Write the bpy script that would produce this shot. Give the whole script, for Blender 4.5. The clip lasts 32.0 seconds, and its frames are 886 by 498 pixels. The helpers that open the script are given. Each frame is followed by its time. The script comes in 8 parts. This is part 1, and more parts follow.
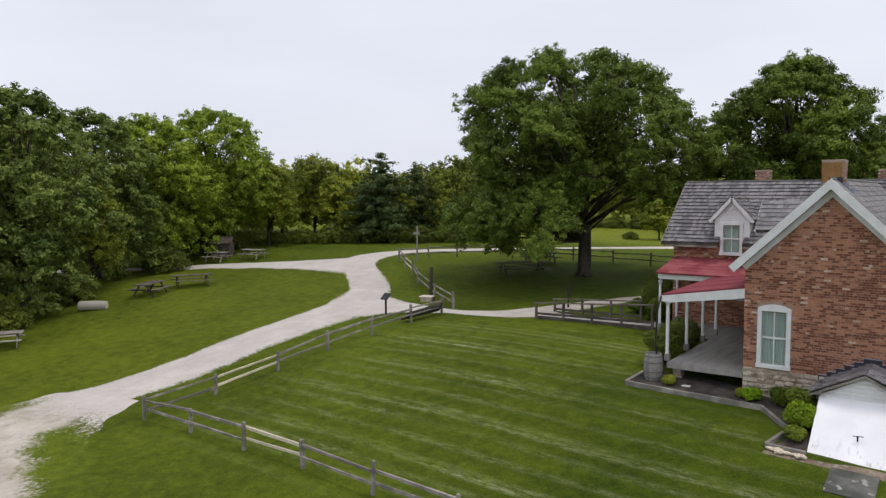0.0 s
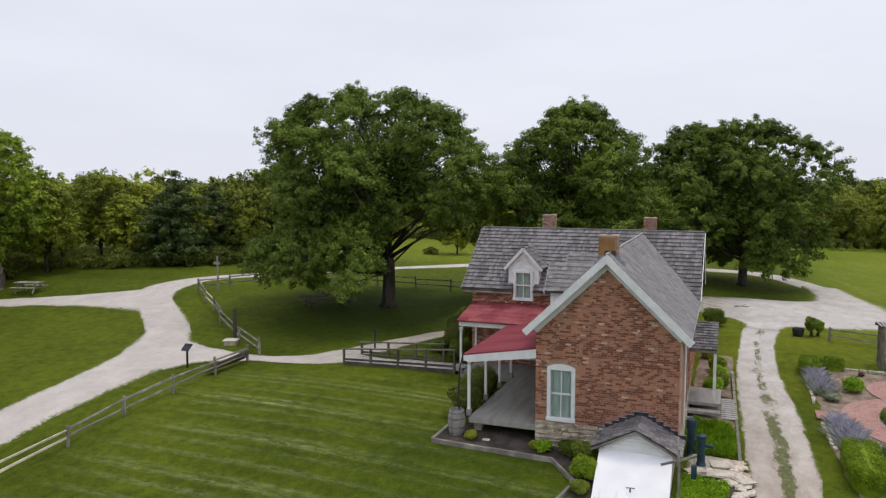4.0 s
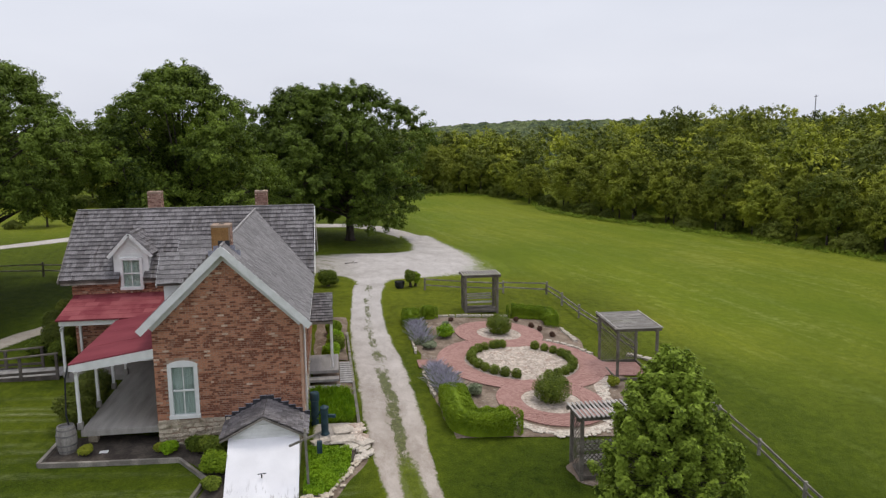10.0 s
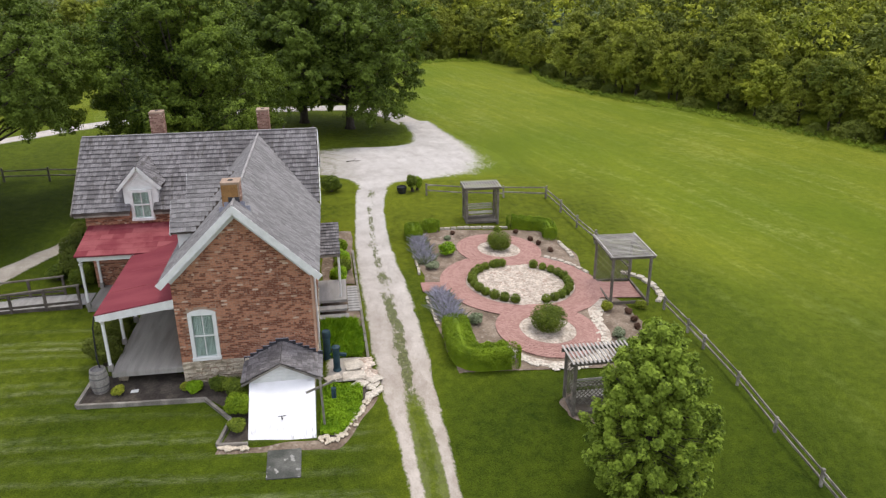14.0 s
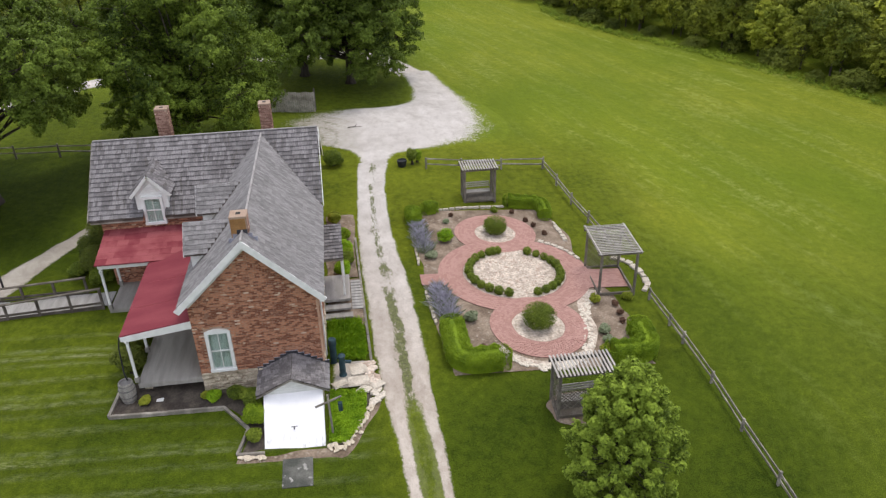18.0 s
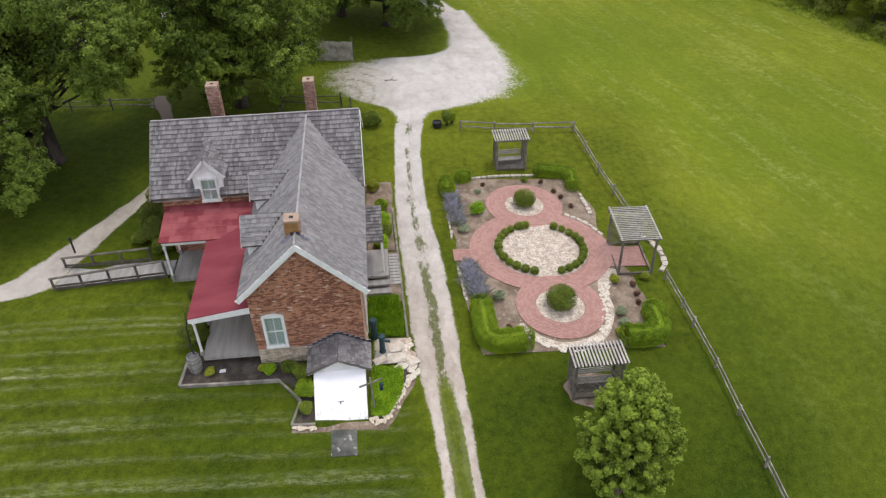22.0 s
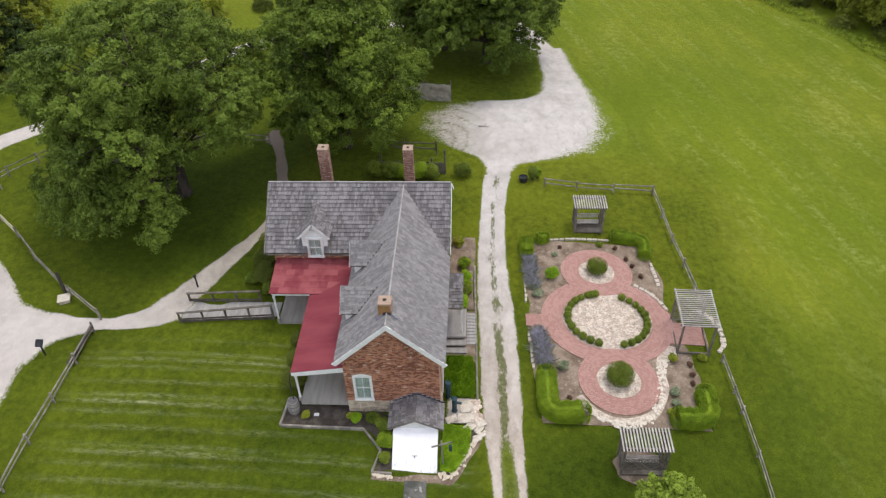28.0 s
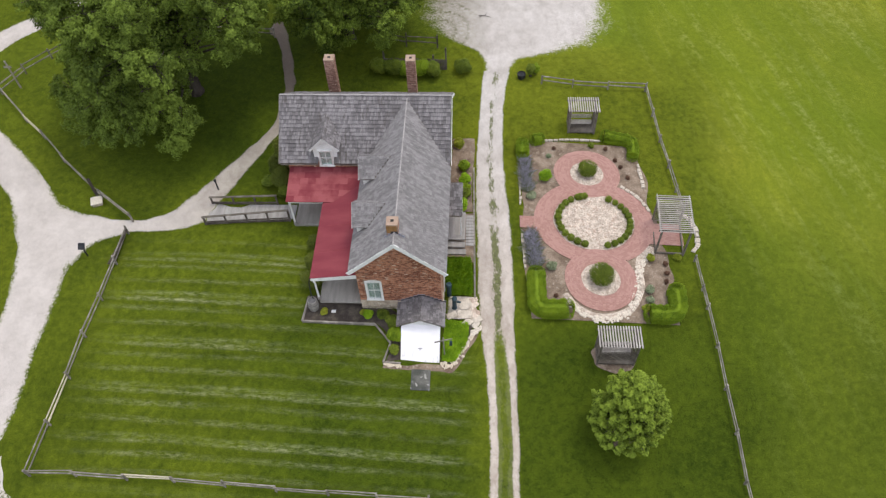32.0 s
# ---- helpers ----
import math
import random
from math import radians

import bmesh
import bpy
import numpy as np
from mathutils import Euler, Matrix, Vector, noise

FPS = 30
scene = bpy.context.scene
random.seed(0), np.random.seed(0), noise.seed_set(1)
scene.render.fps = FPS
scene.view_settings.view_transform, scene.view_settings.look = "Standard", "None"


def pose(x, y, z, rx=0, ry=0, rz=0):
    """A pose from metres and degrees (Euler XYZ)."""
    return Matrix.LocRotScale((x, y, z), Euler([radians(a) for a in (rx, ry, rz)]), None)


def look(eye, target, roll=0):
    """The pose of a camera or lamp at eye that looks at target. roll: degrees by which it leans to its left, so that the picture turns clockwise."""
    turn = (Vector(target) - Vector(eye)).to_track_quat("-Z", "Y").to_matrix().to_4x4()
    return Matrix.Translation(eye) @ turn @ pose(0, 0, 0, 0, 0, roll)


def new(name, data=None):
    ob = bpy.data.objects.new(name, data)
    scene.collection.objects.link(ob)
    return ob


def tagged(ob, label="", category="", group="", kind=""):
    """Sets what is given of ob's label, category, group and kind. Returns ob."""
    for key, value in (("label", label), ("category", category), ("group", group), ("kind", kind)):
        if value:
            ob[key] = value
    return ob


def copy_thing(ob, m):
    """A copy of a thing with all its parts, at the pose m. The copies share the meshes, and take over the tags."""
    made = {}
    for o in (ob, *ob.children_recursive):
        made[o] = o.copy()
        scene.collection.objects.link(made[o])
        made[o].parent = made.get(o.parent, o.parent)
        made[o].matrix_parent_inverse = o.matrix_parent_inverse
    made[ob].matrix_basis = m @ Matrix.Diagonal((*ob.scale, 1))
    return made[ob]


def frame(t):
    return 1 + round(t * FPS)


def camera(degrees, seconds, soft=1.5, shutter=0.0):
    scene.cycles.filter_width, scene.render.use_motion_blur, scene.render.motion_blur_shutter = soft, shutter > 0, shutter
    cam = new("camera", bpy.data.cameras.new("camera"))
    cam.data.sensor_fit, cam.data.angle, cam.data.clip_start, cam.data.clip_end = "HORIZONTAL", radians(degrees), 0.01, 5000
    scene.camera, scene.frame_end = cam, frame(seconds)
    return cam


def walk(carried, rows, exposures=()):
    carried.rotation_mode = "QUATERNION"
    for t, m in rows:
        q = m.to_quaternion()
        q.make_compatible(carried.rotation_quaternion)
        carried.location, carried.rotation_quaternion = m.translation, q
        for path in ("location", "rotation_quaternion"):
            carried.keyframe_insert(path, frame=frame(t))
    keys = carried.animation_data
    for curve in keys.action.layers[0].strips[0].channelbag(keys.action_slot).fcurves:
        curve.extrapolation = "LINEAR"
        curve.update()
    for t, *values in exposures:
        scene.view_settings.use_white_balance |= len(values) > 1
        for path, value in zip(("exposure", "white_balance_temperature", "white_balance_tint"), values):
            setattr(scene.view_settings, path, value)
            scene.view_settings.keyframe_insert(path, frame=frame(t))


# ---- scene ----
cam = camera(61.6, 32.0, 1.3)
PATH = [
    (0, (6.019, -24.726, 7.542), (4.843, -23.116, 7.393), -0.2),
    (1, (5.954, -24.773, 8.54), (4.78, -23.161, 8.387), -0.1),
    (2, (5.889, -24.747, 9.893), (4.716, -23.135, 9.735), -0.1),
    (2.5, (5.967, -24.794, 10.266), (4.827, -23.16, 10.101), 0.1),
    (3, (5.903, -25.003, 10.301), (4.942, -23.257, 10.137), 0.1),
    (3.5, (5.939, -25.078, 10.304), (5.107, -23.266, 10.139), 0.1),
    (5.5, (6.065, -25.125, 10.232), (5.797, -23.159, 9.978), -0.3),
    (6, (6.019, -25.099, 10.258), (5.899, -23.128, 9.944), -0.3),
    (6.5, (6.012, -25.07, 10.26), (6.067, -23.096, 9.943), -0.4),
    (7, (5.974, -25.032, 10.274), (6.145, -23.065, 9.955), -0.5),
    (7.5, (5.969, -25.004, 10.282), (6.19, -23.042, 9.963), -0.5),
    (8, (5.99, -25.011, 10.475), (6.259, -23.056, 10.149), -0.5),
    (8.5, (5.964, -25.008, 10.541), (6.252, -23.055, 10.22), -0.5),
    (9, (5.981, -24.997, 10.7), (6.268, -23.044, 10.381), -0.6),
    (9.5, (5.977, -24.991, 11.213), (6.264, -23.038, 10.888), -0.5),
    (10, (6.014, -25.032, 11.734), (6.301, -23.08, 11.407), -0.5),
    (10.5, (6.079, -25.057, 12.216), (6.362, -23.105, 11.884), -0.6),
    (11, (6.034, -25.017, 12.55), (6.319, -23.069, 12.197), -0.6),
    (11.5, (6.104, -25.066, 13.206), (6.381, -23.137, 12.755), -0.6),
    (12, (6.021, -25.003, 13.722), (6.296, -23.103, 13.163), -0.5),
    (12.5, (6.037, -25.038, 14.207), (6.306, -23.165, 13.561), -0.5),
    (13, (6.021, -25.067, 14.765), (6.29, -23.207, 14.081), -0.7),
    (13.5, (5.945, -24.945, 15.191), (6.215, -23.091, 14.489), -0.6),
    (14, (5.867, -24.896, 15.622), (6.139, -23.054, 14.893), -0.5),
    (14.5, (5.939, -24.925, 16.149), (6.204, -23.1, 15.377), -0.6),
    (16.5, (6.167, -24.776, 18.731), (6.406, -23.042, 17.763), -1.1),
    (17, (6.234, -24.75, 19.311), (6.472, -23.016, 18.342), -1.1),
    (17.5, (6.273, -24.723, 19.924), (6.511, -22.99, 18.953), -1.2),
    (18, (6.384, -24.706, 20.593), (6.619, -22.975, 19.618), -1.3),
    (18.5, (6.479, -24.717, 21.259), (6.709, -22.987, 20.282), -1.4),
    (19, (6.443, -24.675, 21.913), (6.676, -22.948, 20.933), -1.3),
    (19.5, (6.419, -24.653, 22.614), (6.648, -22.942, 21.604), -1.3),
    (20, (6.372, -24.655, 23.264), (6.597, -22.972, 22.207), -1.3),
    (20.5, (6.386, -24.645, 23.941), (6.605, -22.994, 22.835), -1.4),
    (21, (6.385, -24.636, 24.627), (6.598, -23.017, 23.473), -1.4),
    (21.5, (6.317, -24.632, 25.279), (6.528, -23.038, 24.089), -1.4),
    (22, (6.212, -24.602, 25.863), (6.35, -23.022, 24.644), -1.3),
    (22.5, (6.303, -24.567, 26.408), (6.424, -22.999, 25.173), -1.3),
    (23, (6.269, -24.547, 26.883), (6.383, -22.985, 25.639), -1.3),
    (23.5, (6.281, -24.561, 27.339), (6.349, -23.0, 26.089), -1.3),
    (24, (6.354, -24.576, 27.811), (6.368, -23.02, 26.555), -1.4),
    (24.5, (6.404, -24.572, 28.254), (6.39, -23.021, 26.992), -1.5),
    (25, (6.377, -24.563, 28.65), (6.327, -23.015, 27.384), -1.5),
    (25.5, (6.366, -24.502, 29.131), (6.292, -22.963, 27.856), -1.5),
    (27.5, (6.508, -24.331, 32.165), (6.42, -22.806, 30.873), -1.8),
    (28, (6.518, -24.294, 32.941), (6.43, -22.77, 31.649), -1.8),
    (28.5, (6.528, -24.192, 33.767), (6.441, -22.672, 32.471), -1.8),
    (29, (6.534, -24.108, 34.628), (6.447, -22.592, 33.325), -1.8),
    (29.5, (6.545, -24.108, 35.293), (6.458, -22.621, 33.959), -1.9),
    (30, (6.555, -24.045, 36.023), (6.468, -22.613, 34.63), -2.0),
    (30.5, (6.614, -23.952, 36.762), (6.525, -22.581, 35.309), -2.1),
    (31, (6.599, -23.886, 37.55), (6.511, -22.578, 36.039), -2.3),
    (31.5, (6.621, -23.799, 38.303), (6.533, -22.553, 36.74), -2.4),
    (32, (6.671, -23.696, 39.033), (6.583, -22.505, 37.429), -2.6),
]
walk(cam, [(t, look(eye, target, roll)) for t, eye, target, roll in PATH],
     exposures=[(0, -0.24), (4, -0.24), (6, -0.22), (8, -0.29), (10.5, -0.33), (12.1, -0.16), (13.0, 0.13), (20, 0.08), (32, 0.08)])

# ---- world, sun ----
world = bpy.data.worlds.new("overcast_sky")
scene.world = world
world.use_nodes = True
wn, wl = world.node_tree.nodes, world.node_tree.links
bg = wn["Background"]
sky = wn.new("ShaderNodeTexSky")
sky.sky_type, sky.sun_disc = "NISHITA", False
sky.sun_elevation, sky.sun_rotation, sky.dust_density = radians(72), radians(54), 4.0
dim = wn.new("ShaderNodeVectorMath")
dim.operation = "SCALE"
dim.inputs["Scale"].default_value = 0.10
wl.new(sky.outputs[0], dim.inputs[0])
wtex = wn.new("ShaderNodeTexCoord")
wmap = wn.new("ShaderNodeMapping")
wmap.inputs["Scale"].default_value = (1, 1, 4)
wl.new(wtex.outputs["Generated"], wmap.inputs[0])
wnoise = wn.new("ShaderNodeTexNoise")
wnoise.inputs["Scale"].default_value, wnoise.inputs["Detail"].default_value = 2.2, 5
wl.new(wmap.outputs[0], wnoise.inputs["Vector"])
wramp = wn.new("ShaderNodeValToRGB")
wramp.color_ramp.elements[0].position, wramp.color_ramp.elements[0].color = 0.3, (0.97, 1.005, 1.13, 1)
wramp.color_ramp.elements[1].position, wramp.color_ramp.elements[1].color = 0.7, (1.08, 1.11, 1.23, 1)
wl.new(wnoise.outputs[0], wramp.inputs[0])
wmix = wn.new("ShaderNodeMix")
wmix.data_type = "RGBA"
wmix.inputs[0].default_value = 0.88
wl.new(dim.outputs[0], wmix.inputs[6])
wl.new(wramp.outputs[0], wmix.inputs[7])
# an overcast sky is brighter overhead than at the horizon
wsep = wn.new("ShaderNodeSeparateXYZ")
wl.new(wtex.outputs["Generated"], wsep.inputs[0])
wup = wn.new("ShaderNodeMapRange")
wup.inputs["From Min"].default_value, wup.inputs["From Max"].default_value = 0.35, 0.95
wup.inputs["To Min"].default_value, wup.inputs["To Max"].default_value = 1.0, 1.36
wl.new(wsep.outputs[2], wup.inputs[0])
wl.new(wmix.outputs[2], bg.inputs[0])
wl.new(wup.outputs[0], bg.inputs[1])
sun = new("sun", bpy.data.lights.new("sun", "SUN"))
sun.data.energy, sun.data.angle, sun.data.color = 1.3, radians(14), (1.0, 0.92, 0.79)
sun.matrix_world = look((15.8, 11.4, 60), (0, 0, 0))

# ---- materials ----


def mat(name, c1, c2, scale=6.0, rough=0.8, bump=0.3, fine=40.0, metal=0.0, spread=0.25, stretch=(1, 1, 1), c3=None, spot=0.62, per="", spec=0.3, dist=0.02, vary=0.6):
    """Two tones by a broad noise, a third in spots, fine grain in value and relief. per: 'object' or 'island' varies the tone piece by piece."""
    m = bpy.data.materials.new(name)
    m.use_nodes = True
    n, l = m.node_tree.nodes, m.node_tree.links
    p = n["Principled BSDF"]
    p.inputs["Roughness"].default_value, p.inputs["Metallic"].default_value = rough, metal
    p.inputs["Specular IOR Level"].default_value = spec
    co = n.new("ShaderNodeTexCoord")
    mp = n.new("ShaderNodeMapping")
    mp.inputs["Scale"].default_value = stretch
    l.new(co.outputs["Object"], mp.inputs[0])
    big = n.new("ShaderNodeTexNoise")
    big.inputs["Scale"].default_value, big.inputs["Detail"].default_value = scale, 6
    l.new(mp.outputs[0], big.inputs["Vector"])
    small = n.new("ShaderNodeTexNoise")
    small.inputs["Scale"].default_value, small.inputs["Detail"].default_value = fine, 4
    l.new(mp.outputs[0], small.inputs["Vector"])
    ramp = n.new("ShaderNodeValToRGB")
    ramp.color_ramp.elements[0].position, ramp.color_ramp.elements[0].color = 0.36, (*c1, 1)
    ramp.color_ramp.elements[1].position, ramp.color_ramp.elements[1].color = 0.64, (*c2, 1)
    if per:
        info = n.new("ShaderNodeObjectInfo" if per == "object" else "ShaderNodeNewGeometry")
        out = info.outputs["Random" if per == "object" else "Random Per Island"]
        add = n.new("ShaderNodeMath")
        add.operation = "MULTIPLY_ADD"
        l.new(out, add.inputs[0])
        add.inputs[1].default_value = vary
        l.new(big.outputs[0], add.inputs[2])
        sub = n.new("ShaderNodeMath")
        sub.operation = "SUBTRACT"
        l.new(add.outputs[0], sub.inputs[0])
        sub.inputs[1].default_value = vary / 2
        l.new(sub.outputs[0], ramp.inputs[0])
    else:
        l.new(big.outputs[0], ramp.inputs[0])
    last = ramp.outputs[0]
    if c3:
        sp = n.new("ShaderNodeTexNoise")
        sp.inputs["Scale"].default_value, sp.inputs["Detail"].default_value = scale * 2.7, 5
        l.new(mp.outputs[0], sp.inputs["Vector"])
        sr = n.new("ShaderNodeMapRange")
        sr.inputs["From Min"].default_value, sr.inputs["From Max"].default_value = spot, spot + 0.06
        l.new(sp.outputs[0], sr.inputs[0])
        mx = n.new("ShaderNodeMix")
        mx.data_type = "RGBA"
        l.new(sr.outputs[0], mx.inputs[0])
        l.new(last, mx.inputs[6])
        mx.inputs[7].default_value = (*c3, 1)
        last = mx.outputs[2]
    hsv = n.new("ShaderNodeHueSaturation")
    vr = n.new("ShaderNodeMapRange")
    vr.inputs["To Min"].default_value, vr.inputs["To Max"].default_value = 1 - spread, 1 + spread
    vr.inputs["From Min"].default_value, vr.inputs["From Max"].default_value = 0.3, 0.7
    l.new(small.outputs[0], vr.inputs[0])
    l.new(vr.outputs[0], hsv.inputs["Value"])
    l.new(last, hsv.inputs["Color"])
    l.new(hsv.outputs[0], p.inputs["Base Color"])
    if bump:
        b = n.new("ShaderNodeBump")
        b.inputs["Strength"].default_value, b.inputs["Distance"].default_value = bump, dist
        l.new(small.outputs[0], b.inputs["Height"])
        l.new(b.outputs[0], p.inputs["Normal"])
    return m


def leaf_mat(name, dark, light, scale=0.35, vary=0.35):
    """Foliage: tone by clump and by leaf, a little light passing through."""
    m = bpy.data.materials.new(name)
    m.use_nodes = True
    n, l = m.node_tree.nodes, m.node_tree.links
    p = n["Principled BSDF"]
    p.inputs["Roughness"].default_value, p.inputs["Specular IOR Level"].default_value = 0.6, 0.12
    co = n.new("ShaderNodeTexCoord")
    big = n.new("ShaderNodeTexNoise")
    big.inputs["Scale"].default_value, big.inputs["Detail"].default_value = scale, 3
    l.new(co.outputs["Object"], big.inputs["Vector"])
    geo = n.new("ShaderNodeNewGeometry")
    add = n.new("ShaderNodeMath")
    add.operation = "MULTIPLY_ADD"
    l.new(geo.outputs["Random Per Island"], add.inputs[0])
    add.inputs[1].default_value = vary
    l.new(big.outputs[0], add.inputs[2])
    ob = n.new("ShaderNodeObjectInfo")
    add2 = n.new("ShaderNodeMath")
    add2.operation = "MULTIPLY_ADD"
    l.new(ob.outputs["Random"], add2.inputs[0])
    add2.inputs[1].default_value = 0.2
    l.new(add.outputs[0], add2.inputs[2])
    ramp = n.new("ShaderNodeValToRGB")
    ramp.color_ramp.elements[0].position, ramp.color_ramp.elements[0].color = 0.44, (*dark, 1)
    ramp.color_ramp.elements[1].position, ramp.color_ramp.elements[1].color = 0.98, (*light, 1)
    l.new(add2.outputs[0], ramp.inputs[0])
    l.new(ramp.outputs[0], p.inputs["Base Color"])
    tr = n.new("ShaderNodeBsdfTranslucent")
    l.new(ramp.outputs[0], tr.inputs[0])
    mx = n.new("ShaderNodeMixShader")
    mx.inputs[0].default_value = 0.14
    l.new(p.outputs[0], mx.inputs[1])
    l.new(tr.outputs[0], mx.inputs[2])
    l.new(mx.outputs[0], n["Material Output"].inputs[0])
    return m


def math_node(n, l, op, a, b=None, c=None):
    q = n.new("ShaderNodeMath")
    q.operation = op
    for k, v in enumerate((a, b, c)):
        if v is None:
            continue
        if isinstance(v, (int, float)):
            q.inputs[k].default_value = v
        else:
            l.new(v, q.inputs[k])
    return q.outputs[0]


def colour_mix(n, l, f, a, b):
    q = n.new("ShaderNodeMix")
    q.data_type = "RGBA"
    for k, v in ((0, f), (6, a), (7, b)):
        if isinstance(v, tuple):
            q.inputs[k].default_value = (*v, 1)
        elif isinstance(v, float):
            q.inputs[k].default_value = v
        else:
            l.new(v, q.inputs[k])
    return q.outputs[2]


def tex_noise(n, l, vec, scale, detail=5, rough=0.55):
    q = n.new("ShaderNodeTexNoise")
    q.inputs["Scale"].default_value, q.inputs["Detail"].default_value, q.inputs["Roughness"].default_value = scale, detail, rough
    l.new(vec, q.inputs["Vector"])
    return q.outputs[0]


def span(n, l, v, a, b, lo=0.0, hi=1.0):
    q = n.new("ShaderNodeMapRange")
    for k, x in zip(("From Min", "From Max", "To Min", "To Max"), (a, b, lo, hi)):
        q.inputs[k].default_value = x
    l.new(v, q.inputs[0])
    return q.outputs[0]


def stretched(n, l, vec, sx, sy, sz=1.0, turn=0.0):
    """The vector turned about z, then scaled."""
    if turn:
        r = n.new("ShaderNodeMapping")
        r.inputs["Rotation"].default_value = (0, 0, turn)
        l.new(vec, r.inputs[0])
        vec = r.outputs[0]
    q = n.new("ShaderNodeMapping")
    q.inputs["Scale"].default_value = (sx, sy, sz)
    l.new(vec, q.inputs[0])
    return q.outputs[0]


GRASS_D, GRASS_L = (0.036, 0.057, 0.0042), (0.122, 0.154, 0.0105)


def grass_colour(n, l, co):
    """Mown grass: broad tone patches, tufts, rows of pale clippings on the front lawn, a yellower open field. Returns colour and height."""
    xyz = n.new("ShaderNodeSeparateXYZ")
    l.new(co, xyz.inputs[0])
    at = {}
    for name in ("field", "rows", "lush"):
        q = n.new("ShaderNodeAttribute")
        q.attribute_name = name
        at[name] = q.outputs["Fac"]
    patch = tex_noise(n, l, co, 0.16, 6)
    tuft = tex_noise(n, l, co, 2.2, 9, 0.75)
    blade = tex_noise(n, l, co, 26.0, 3)
    tone = math_node(n, l, "MULTIPLY_ADD", tuft, 0.8, math_node(n, l, "MULTIPLY", patch, 0.5))
    col = colour_mix(n, l, span(n, l, tone, 0.46, 0.84), GRASS_D, GRASS_L)
    # open field to the east and north: paler, with faint mower lines
    lines = tex_noise(n, l, stretched(n, l, co, 1.2, 0.10, 1, radians(-16)), 0.9, 7)
    fcol = colour_mix(n, l, span(n, l, tex_noise(n, l, co, 0.05, 4), 0.4, 0.62), (0.160, 0.212, 0.015), (0.240, 0.268, 0.025))
    fcol = colour_mix(n, l, span(n, l, tuft, 0.35, 0.7, 0.42, 0.0), fcol, GRASS_D)
    pale = math_node(n, l, "MULTIPLY", span(n, l, lines, 0.50, 0.66), span(n, l, tuft, 0.44, 0.66))
    fcol = colour_mix(n, l, math_node(n, l, "MULTIPLY", pale, 0.42), fcol, (0.36, 0.39, 0.15))
    mottle = span(n, l, tex_noise(n, l, stretched(n, l, co, 1.3, 0.40, 1, radians(-16)), 0.5, 9, 0.66), 0.38, 0.64, 0.40, 0.0)
    fcol = colour_mix(n, l, mottle, fcol, (0.095, 0.135, 0.008))
    col = colour_mix(n, l, at["field"], col, fcol)
    # pale rows of dried clippings on the front lawn, every third one heavier
    bend = tex_noise(n, l, stretched(n, l, co, 0.12, 0.5), 1.0, 4)
    y2 = math_node(n, l, "MULTIPLY_ADD", bend, 0.55, math_node(n, l, "MULTIPLY_ADD", xyz.outputs[0], 0.035, xyz.outputs[1]))
    wisp = span(n, l, tex_noise(n, l, stretched(n, l, co, 0.7, 2.2), 3.0, 9, 0.8), 0.42, 0.60)
    fine_row = math_node(n, l, "MULTIPLY", span(n, l, math_node(n, l, "PINGPONG", y2, 0.48), 0.24, 0.46), 0.55)
    heavy = span(n, l, math_node(n, l, "PINGPONG", math_node(n, l, "ADD", y2, 1.33), 1.41), 1.20, 1.38)
    ridge = math_node(n, l, "MULTIPLY", math_node(n, l, "MAXIMUM", fine_row, heavy), wisp)
    uneven = span(n, l, tex_noise(n, l, stretched(n, l, co, 0.5, 2.0), 0.35, 4), 0.38, 0.62, 0.3, 1.0)
    row = math_node(n, l, "MULTIPLY", math_node(n, l, "MULTIPLY", ridge, math_node(n, l, "MULTIPLY", at["rows"], 0.72)), uneven)
    swath = math_node(n, l, "MULTIPLY", span(n, l, math_node(n, l, "PINGPONG", math_node(n, l, "ADD", y2, 0.2), 0.72), 0.1, 0.62, -0.06, 0.06), at["rows"])
    col = colour_mix(n, l, row, col, (0.38, 0.395, 0.21))
    hsv = n.new("ShaderNodeHueSaturation")
    # lush shifts hue and value: turf tone plus the big tree's painted shade
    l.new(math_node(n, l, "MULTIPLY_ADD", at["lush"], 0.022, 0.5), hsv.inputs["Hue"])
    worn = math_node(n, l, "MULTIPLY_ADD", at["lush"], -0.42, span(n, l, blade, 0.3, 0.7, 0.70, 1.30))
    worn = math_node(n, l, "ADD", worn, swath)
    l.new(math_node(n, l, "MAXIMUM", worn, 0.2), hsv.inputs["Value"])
    l.new(col, hsv.inputs["Color"])
    return hsv.outputs[0], math_node(n, l, "ADD", blade, tuft)


def grass_mat():
    m = bpy.data.materials.new("mown_grass")
    m.use_nodes = True
    n, l = m.node_tree.nodes, m.node_tree.links
    p = n["Principled BSDF"]
    p.inputs["Roughness"].default_value, p.inputs["Specular IOR Level"].default_value = 0.9, 0.08
    co = n.new("ShaderNodeTexCoord").outputs["Object"]
    col, height = grass_colour(n, l, co)
    l.new(col, p.inputs["Base Color"])
    b = n.new("ShaderNodeBump")
    b.inputs["Strength"].default_value, b.inputs["Distance"].default_value = 0.8, 0.08
    l.new(height, b.inputs["Height"])
    l.new(b.outputs[0], p.inputs["Normal"])
    return m


LOT_L, LOT_D = (0.575, 0.54, 0.515), (0.45, 0.415, 0.39)
ROAD_L, ROAD_D = (0.56, 0.515, 0.48), (0.45, 0.41, 0.38)


